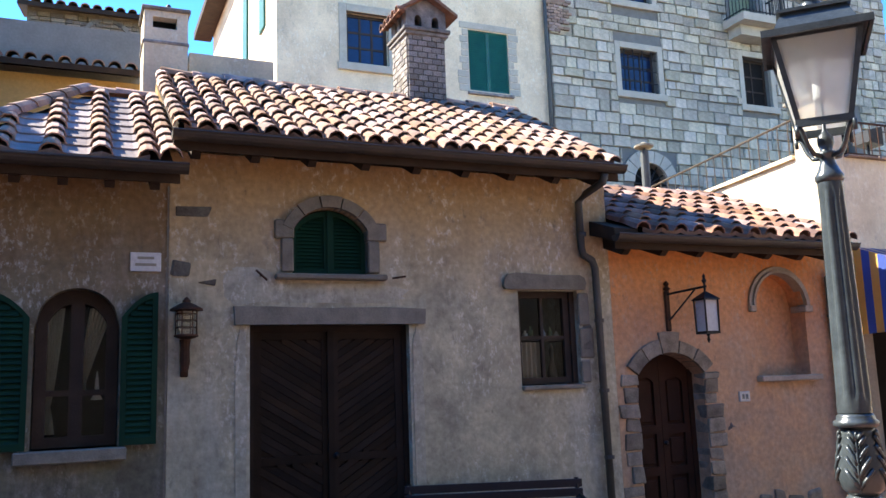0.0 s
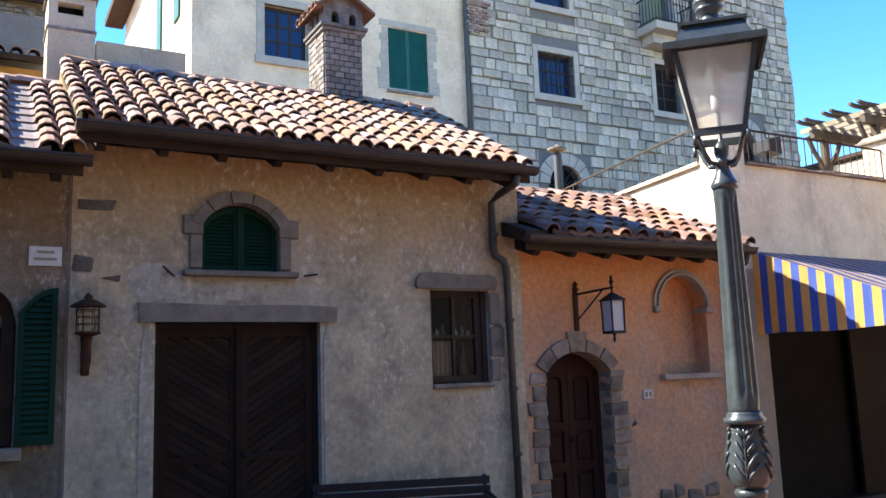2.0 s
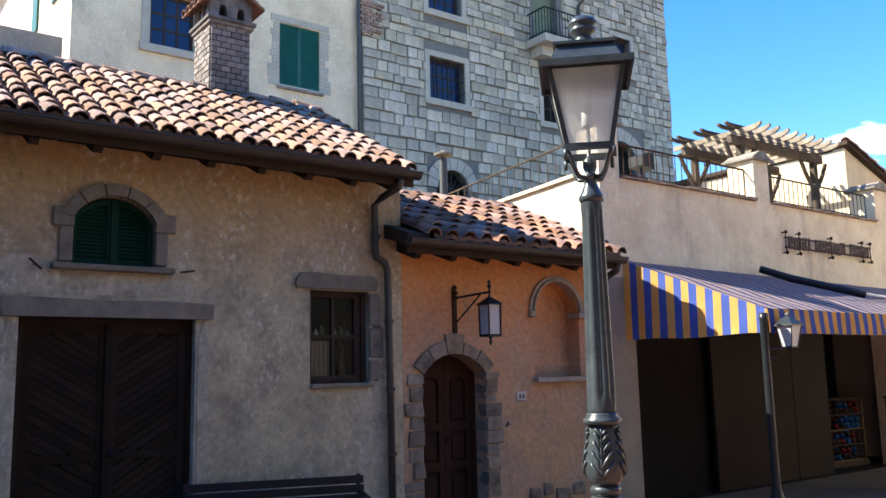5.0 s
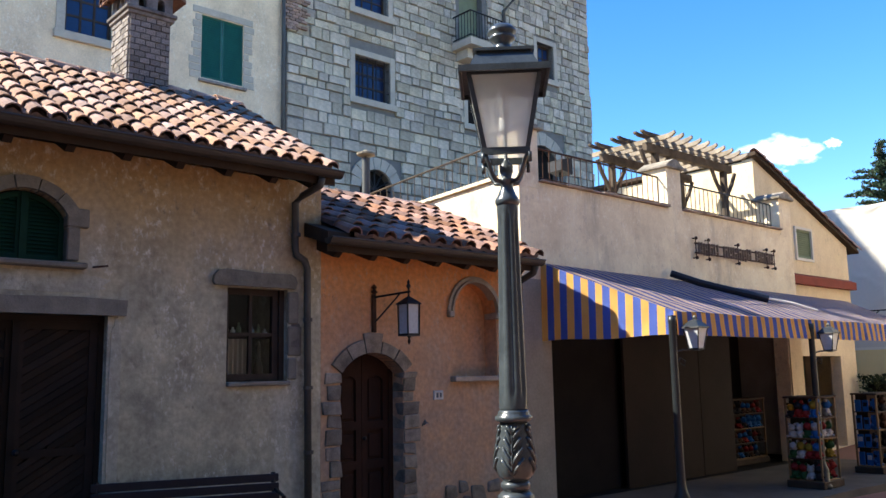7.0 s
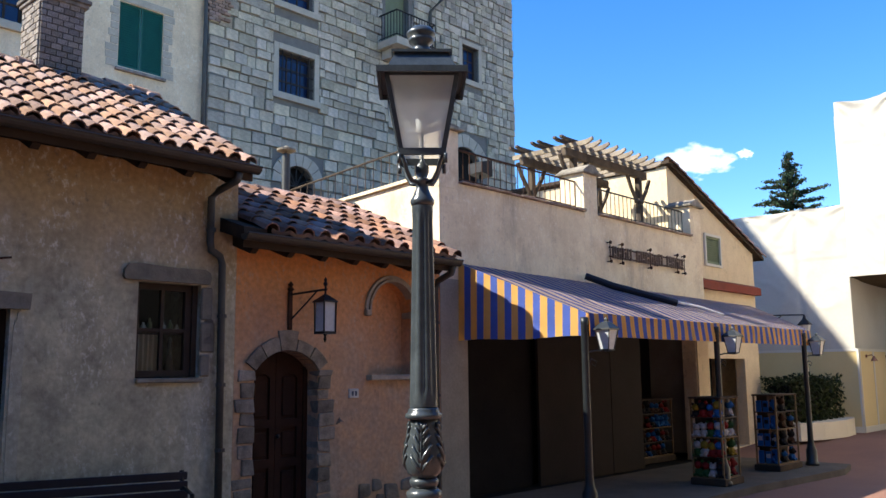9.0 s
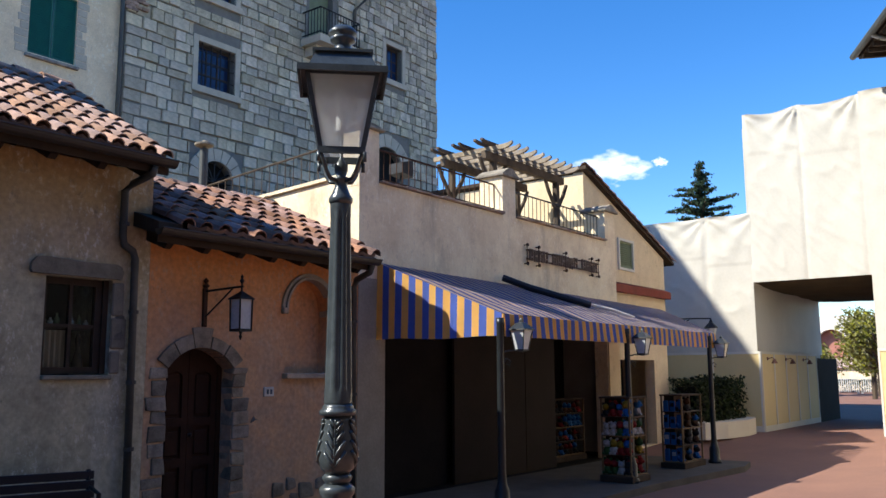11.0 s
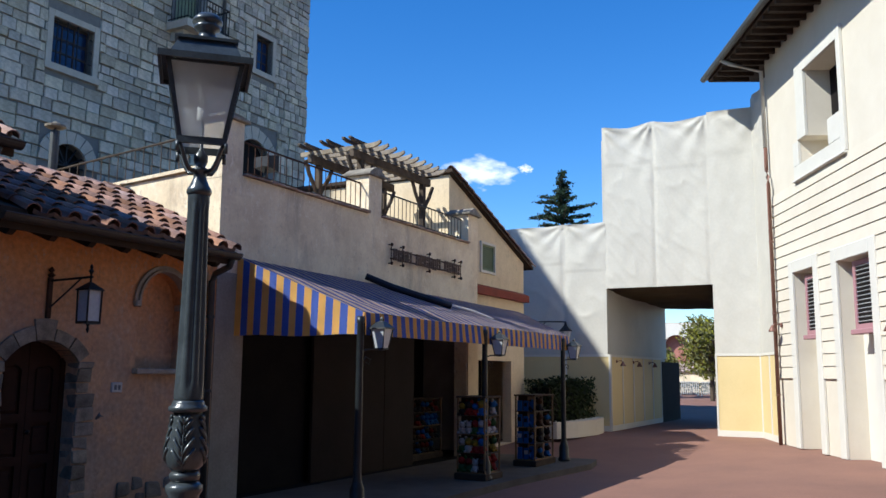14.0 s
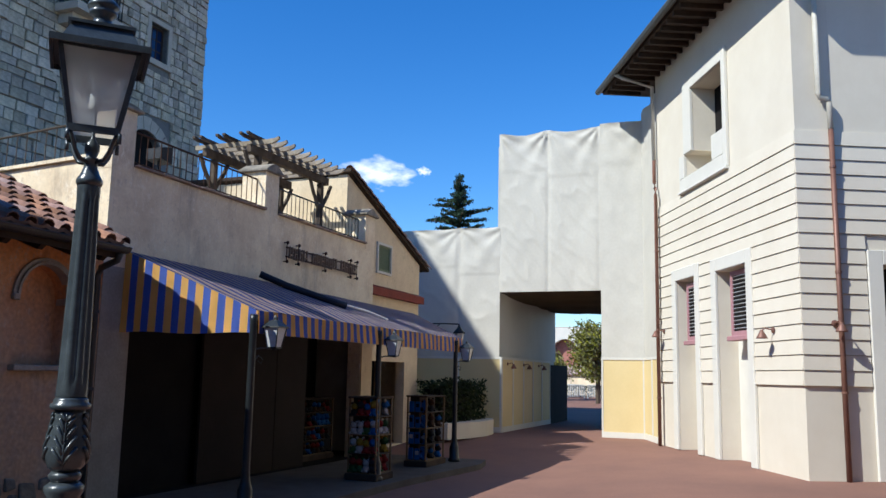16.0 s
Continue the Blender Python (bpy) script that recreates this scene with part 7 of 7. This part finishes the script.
for sx in (-1, 1):
    for sy in (-1, 1):
        bm = bmesh.new()
        vs = []
        for h, z in ((LB, ZB + 0.03), (LT, ZT - 0.03)):
            for dx, dy in ((0, 0), (-0.03, 0), (-0.03, -0.03), (0, -0.03)):
                vs.append(bm.verts.new((sx * (h + dx), sy * (h + dy), z)))
        for f in ((0, 1, 2, 3), (4, 5, 6, 7), (0, 1, 5, 4), (1, 2, 6, 5), (2, 3, 7, 6), (3, 0, 4, 7)):
            bm.faces.new([vs[i] for i in f])
        part("corner_bar", bm, M_POST, cage)
for k in range(4):
    bm = bmesh.new()
    a, b = 0.02, 0.025
    vs = [bm.verts.new(p) for p in ((-LB + a, -LB + 0.012, ZB + 0.03), (LB - a, -LB + 0.012, ZB + 0.03), (LT - b, -LT + 0.012, ZT - 0.03), (-LT + b, -LT + 0.012, ZT - 0.03))]
    bm.faces.new(vs)
    bmesh.ops.solidify(bm, geom=bm.faces[:], thickness=0.004)
    bmesh.ops.rotate(bm, cent=(0, 0, 0), matrix=Matrix.Rotation(radians(90 * k), 3, "Z"), verts=bm.verts)
    p = part("pane", bm, M_HAZE, cage, "hazy lantern glass")
    p.visible_shadow = False
bm = bmesh.new()
E1, E2 = 0.295, 0.165
vs = []
for h, z in ((E1, ZT - 0.025), (E1, ZT + 0.018), (0.225, ZT + 0.035), (0.175, ZT + 0.15), (0.08, ZT + 0.19)):
    vs.append([bm.verts.new((sx * h, sy * h, z)) for sx, sy in ((-1, -1), (1, -1), (1, 1), (-1, 1))])
for a, b in zip(vs, vs[1:]):
    for i in range(4):
        bm.faces.new((a[i], a[(i + 1) % 4], b[(i + 1) % 4], b[i]))
bm.faces.new(vs[-1])
inner = [bm.verts.new((sx * (E1 - 0.02), sy * (E1 - 0.02), ZT - 0.025)) for sx, sy in ((-1, -1), (1, -1), (1, 1), (-1, 1))]
up = [bm.verts.new((sx * (E1 - 0.02), sy * (E1 - 0.02), ZT + 0.005)) for sx, sy in ((-1, -1), (1, -1), (1, 1), (-1, 1))]
for i in range(4):
    bm.faces.new((vs[0][i], inner[i], inner[(i + 1) % 4], vs[0][(i + 1) % 4]))
    bm.faces.new((inner[i], up[i], up[(i + 1) % 4], inner[(i + 1) % 4]))
bm.faces.new(up)
hood = part("lantern_roof", bm, M_POST, lamp, "stepped dark metal lantern roof")
bm = bmesh.new()
box(bm, -E2 - 0.035, E2 + 0.035, -E2 - 0.035, E2 + 0.035, ZT + 0.145, ZT + 0.165)
part("roof_lip", bm, M_POST, hood)
bm = bmesh.new()
lathe(bm, [(0.09, ZT + 0.19), (0.06, ZT + 0.225), (0.055, ZT + 0.265), (0.085, ZT + 0.285), (0.09, ZT + 0.305), (0.072, ZT + 0.318), (0.10, ZT + 0.332), (0.098, ZT + 0.355), (0.07, ZT + 0.385), (0.02, ZT + 0.40)], 20)
part("finial", bm, M_POST, hood, smooth=True)
bm = bmesh.new()
lathe(bm, [(0.035, 3.30), (0.04, 3.31), (0.04, 3.40), (0.03, 3.42)], 14)
part("bulb_holder", bm, M_MILK, lamp, smooth=True)
bm = bmesh.new()
lathe(bm, [(0.022, 3.42), (0.026, 3.45), (0.05, 3.52), (0.05, 3.56), (0.03, 3.60), (0.006, 3.61)], 14)
part("bulb", bm, M_MILK, lamp, "unlit clear bulb", smooth=True)

# ---- distance beyond the roofs and through the gate ----


def conifer(at, h):
    t = thing("cedar_tree", "dark cedar with level layered branches", "tree", at)
    bm = bmesh.new()
    lathe(bm, [(0.35, 0), (0.25, h * 0.5), (0.05, h)], 8)
    part("trunk", bm, M_BARK, t)
    rr = random.Random(5)
    pts = []
    for k in range(120):
        down = 0.15 + (k // 4) * 0.27
        z = h - down + rr.uniform(-0.1, 0.1)
        ln = (0.22 + 0.62 * down * (1 if down < 4.5 else 4.5 / down + 0.2)) * rr.choice((0.3, 0.45, 0.6, 0.85, 1.1))
        a = rr.uniform(0, 2 * math.pi)
        tip = Vector((ln * math.cos(a), ln * math.sin(a), z + ln * rr.uniform(-0.02, 0.22)))
        bm = bmesh.new()
        tube(bm, [(0, 0, z), tip * 0.5 + Vector((0, 0, z * 0.5 - 0.12)), tip], 0.05, 4)
        part("limb", bm, M_BARK, t)
        for j in range(int(100 * ln)):
            g = rr.uniform(0.1, 1.0)
            pts.append(Vector((0, 0, z)).lerp(tip, g) + Vector((rr.gauss(0, 0.13), rr.gauss(0, 0.13), rr.gauss(0.0, 0.06))))
    leaf_cloud("crown", pts, 0.11, M_CEDAR, parent=t, kind="stuff")


conifer(Matrix.Translation((44.5, 41.5, 0)), 16.3)


def broad_tree(at, h, r0, seed, mat):
    t = thing("street_tree", "leafy yellow-green street tree beyond the gate", "tree", at, group="trees beyond the gate")
    rr = random.Random(seed)
    bm = bmesh.new()
    tube(bm, [(0, 0, 0), (0.1, 0, h * 0.3), (0, 0.1, h * 0.5)], 0.16, 7)
    for k in range(7):
        a = rr.uniform(0, 6.28)
        tube(bm, [(0, 0, h * 0.4), (r0 * 0.5 * math.cos(a), r0 * 0.5 * math.sin(a), h * 0.65), (r0 * 0.8 * math.cos(a), r0 * 0.8 * math.sin(a), h * 0.8)], 0.06, 5)
    part("trunk", bm, M_BARK, t)
    clumps = [(Vector((rr.uniform(-1, 1) * r0 * 0.75, rr.uniform(-1, 1) * r0 * 0.75, h * rr.uniform(0.42, 0.92))), r0 * rr.uniform(0.25, 0.5)) for _ in range(22)]
    pts = []
    for c, cr in clumps:
        for k in range(170):
            d = Vector((rr.gauss(0, 1), rr.gauss(0, 1), rr.gauss(0, 1))).normalized() * cr * rr.uniform(0.6, 1.05)
            pts.append(c + d)
    leaf_cloud("crown", pts, 0.13, mat, parent=t, seed=seed)


AX = STREET @ Matrix.Translation((GX + 5.5, -2.2, 0))
for dx, dy, h, r0, s in ((22, 3.6, 4.6, 1.6, 1), (27, 5.0, 5.0, 1.9, 2), (33, 5.8, 5.6, 2.2, 3), (46, 13.2, 4.0, 2.0, 4), (42, 12.6, 3.4, 1.7, 6), (38, 6.6, 6.0, 2.4, 5)):
    broad_tree(AX @ Matrix.Translation((dx, dy, 0)), h, r0, s, M_FARLEAF)
far = thing("far_building", "pale building with round pink arches far beyond the gate", "building", AX @ Matrix.Translation((58, 2, 0)))
part("wall", wall_mesh(-14, 14, 0, 6.9, [(-6.4, -3.6, 0.2, 5.7, 1.3), (-2.4, 0.4, 0.2, 5.7, 1.3), (1.6, 4.4, 0.2, 5.7, 1.3), (5.6, 8.4, 0.2, 5.7, 1.3)], 0, 0.6), M_CREAM_TRIM, far)
bm = bmesh.new()
box(bm, -14, 14, 0.9, 1.2, 0, 7.0)
part("arch_infill", bm, material("pink brick infill", (0.42, 0.19, 0.15), scale=2, fine=20), far)
far.matrix_world = AX @ Matrix.Translation((58, 13.5, 0)) @ Matrix.Rotation(radians(-90), 4, "Z")
low = thing("low_wall", "low red roofed range beyond the trees", "building", AX @ Matrix.Translation((53, 12, 0)))
bm = bmesh.new()
box(bm, 0, 3, -20, 20, 0, 2.0)
part("wall", bm, M_SHOP, low)
bm = bmesh.new()
prism(bm, [(-0.3, 2.0), (1.5, 2.9), (3.3, 2.0)], -20, 20, "y")
part("roof", bm, M_TILE, low)
for k in range(6):
    t = thing("crowd_barrier", "pale metal crowd barrier standing across the road", "barrier", AX @ Matrix.Translation((40 + 0.2 * k, 5.2 + 1.75 * k, 0)), group="barriers beyond the gate")
    bm = bmesh.new()
    tube(bm, [(0, 0, 0.1), (0, 0, 1.1), (0, 1.5, 1.1), (0, 1.5, 0.1)], 0.035, 5)
    part("frame", bm, M_MILK, t)
    for j in range(9):
        bm = bmesh.new()
        box(bm, -0.012, 0.012, 0.12 + 0.15 * j, 0.18 + 0.15 * j, 0.12, 1.08)
        part("bar", bm, M_MILK, t)
    bm = bmesh.new()
    box(bm, -0.25, 0.25, 0.02, 0.06, 0, 0.1)
    box(bm, -0.25, 0.25, 1.44, 1.48, 0, 0.1)
    part("feet", bm, M_MILK, t)

r = random.Random(21)
pts = [Vector((r.uniform(-0.6, 0.6), r.uniform(-9, 9), r.uniform(0, 1.0) ** 0.7)) for _ in range(5000)]
leaf_cloud("far_hedge", pts, 0.1, M_LEAF, label="low dark hedge along the far road", category="hedge", at=AX @ Matrix.Translation((45, 11, 0)))

# unseen walls across the street, added to cut skylight and darken window reflections
bm = bmesh.new()
box(bm, -26, 3.5, -13.6, -12.6, 0, 12)
box(bm, 3.5, 12, -13.6, -12.6, 0, 6)
tagged(part("wall_south", bm, M_BLOCKER, at=STREET), "unseen dark wall added across the street to block skylight", "wall", kind="structure")
bm = bmesh.new()
box(bm, -17, -16, -12.6, -1.5, 0, 9)
tagged(part("wall_west", bm, M_BLOCKER, at=STREET), "unseen dark end wall added to block skylight", "wall", kind="structure")

# unseen block added left of the row to shade ground before the houses
bm = bmesh.new()
box(bm, -16, -9.2, -0.4, 8, 0, 7.8)
tagged(part("wall_northwest", bm, M_BLOCKER, at=STREET), "unseen dark block added to shade the street on the left", "wall", kind="structure")

# cloud
M_CLOUD = bpy.data.materials.new("cloud vapour")
M_CLOUD.use_nodes = True
nt = M_CLOUD.node_tree
co, ns, gr, mp, ad, rp = [nt.nodes.new(n) for n in ("ShaderNodeTexCoord", "ShaderNodeTexNoise", "ShaderNodeTexGradient", "ShaderNodeMapping", "ShaderNodeMath", "ShaderNodeMapRange")]
gr.gradient_type = "SPHERICAL"
ns.inputs["Scale"].default_value, ns.inputs["Detail"].default_value = 2.6, 7
nt.links.new(co.outputs["Object"], ns.inputs["Vector"])
nt.links.new(co.outputs["Object"], gr.inputs["Vector"])
ad.operation = "MULTIPLY_ADD"
ad.inputs[1].default_value = 1.6
nt.links.new(ns.outputs["Fac"], ad.inputs[0])
nt.links.new(gr.outputs["Fac"], ad.inputs[2])
rp.inputs["From Min"].default_value, rp.inputs["From Max"].default_value = 1.12, 1.85
nt.links.new(ad.outputs[0], rp.inputs["Value"])
tr, em, mx = [nt.nodes.new(n) for n in ("ShaderNodeBsdfTransparent", "ShaderNodeEmission", "ShaderNodeMixShader")]
em.inputs["Color"].default_value, em.inputs["Strength"].default_value = (1, 0.98, 0.96, 1), 1.15
nt.links.new(rp.outputs[0], mx.inputs[0])
nt.links.new(tr.outputs[0], mx.inputs[1])
nt.links.new(em.outputs[0], mx.inputs[2])
nt.links.new(mx.outputs[0], nt.nodes["Material Output"].inputs["Surface"])


def cloud(way, dist, w, h):
    bm = bmesh.new()
    bmesh.ops.create_grid(bm, x_segments=1, y_segments=1, size=1)
    c = Vector(way).normalized() * dist
    ob = part("cloud", bm, M_CLOUD, at=look(c, c * 2) @ Matrix.Diagonal((w, h, 1, 1)))
    tagged(ob, "small white fair-weather cloud in the blue sky", "cloud", kind="structure")


cloud((0.655, 0.755, 0.241), 1500, 96, 44)
cloud((0.695, 0.717, 0.244), 1500, 20, 13)

# ---- tower blocks ----
TOWER_ME = BLOCK.copy()
TOWER_ME.materials.append(M_TOWER)
twall = [o for o in tower.children if o.name.startswith("wall")][0]
rs = random.Random(12)
pieces = []
z = 3.2
while z < 21.9:
    h = rs.uniform(0.25, 0.42)
    x = TX0
    while x < TX1 - 0.02:
        w = rs.uniform(0.30, 0.72) if x < 16.8 else rs.uniform(0.18, 0.5)
        x1 = min(x + w, TX1)
        if TX1 - x1 < 0.25:
            x1 = TX1
        spans = [(x, x1)]
        for o in TW:
            ring = 0.2 if not o[4] else 0.4
            if z + h > o[2] - 0.2 and z < o[3] + ring:
                new_spans = []
                for a, b in spans:
                    if b <= o[0] - ring or a >= o[1] + ring:
                        new_spans.append((a, b))
                    else:
                        if a < o[0] - ring - 0.05:
                            new_spans.append((a, o[0] - ring))
                        if b > o[1] + ring + 0.05:
                            new_spans.append((o[1] + ring, b))
                spans = new_spans
        for a, b in spans:
            pieces.append((a, b, z + rs.uniform(-0.02, 0.02), h * rs.uniform(0.93, 1.0), rs.uniform(0.02, 0.10)))
        x = x1
    z += h
near = [p for p in pieces if 8.4 < p[2] < 12.6 and p[1] < 16.2][:300]
chosen = set(near)
for a, b, zz, h, d in near:
    shared("stone", TOWER_ME, twall, Matrix.Translation((a + 0.012, TY + 0.02, zz + 0.012)) @ Matrix.Diagonal((b - a - 0.024, d, h - 0.024, 1)))
bv = [v.co.copy() for v in BLOCK.vertices]
bf = [tuple(p.vertices) for p in BLOCK.polygons]
verts, faces = [], []
for p in pieces:
    if p in chosen:
        continue
    a, b, zz, h, d = p
    n0 = len(verts)
    verts += [(a + 0.012 + v.x * (b - a - 0.024), TY + 0.02 + v.y * d, zz + 0.012 + v.z * (h - 0.024)) for v in bv]
    faces += [tuple(n0 + i for i in f) for f in bf]
me = bpy.data.meshes.new("masonry")
me.from_pydata(verts, [], faces)
me.materials.append(M_TOWER)
ob = new("masonry", me)
ob.parent = tower
tagged(ob, "squared grey-green wall stones", kind="stuff")
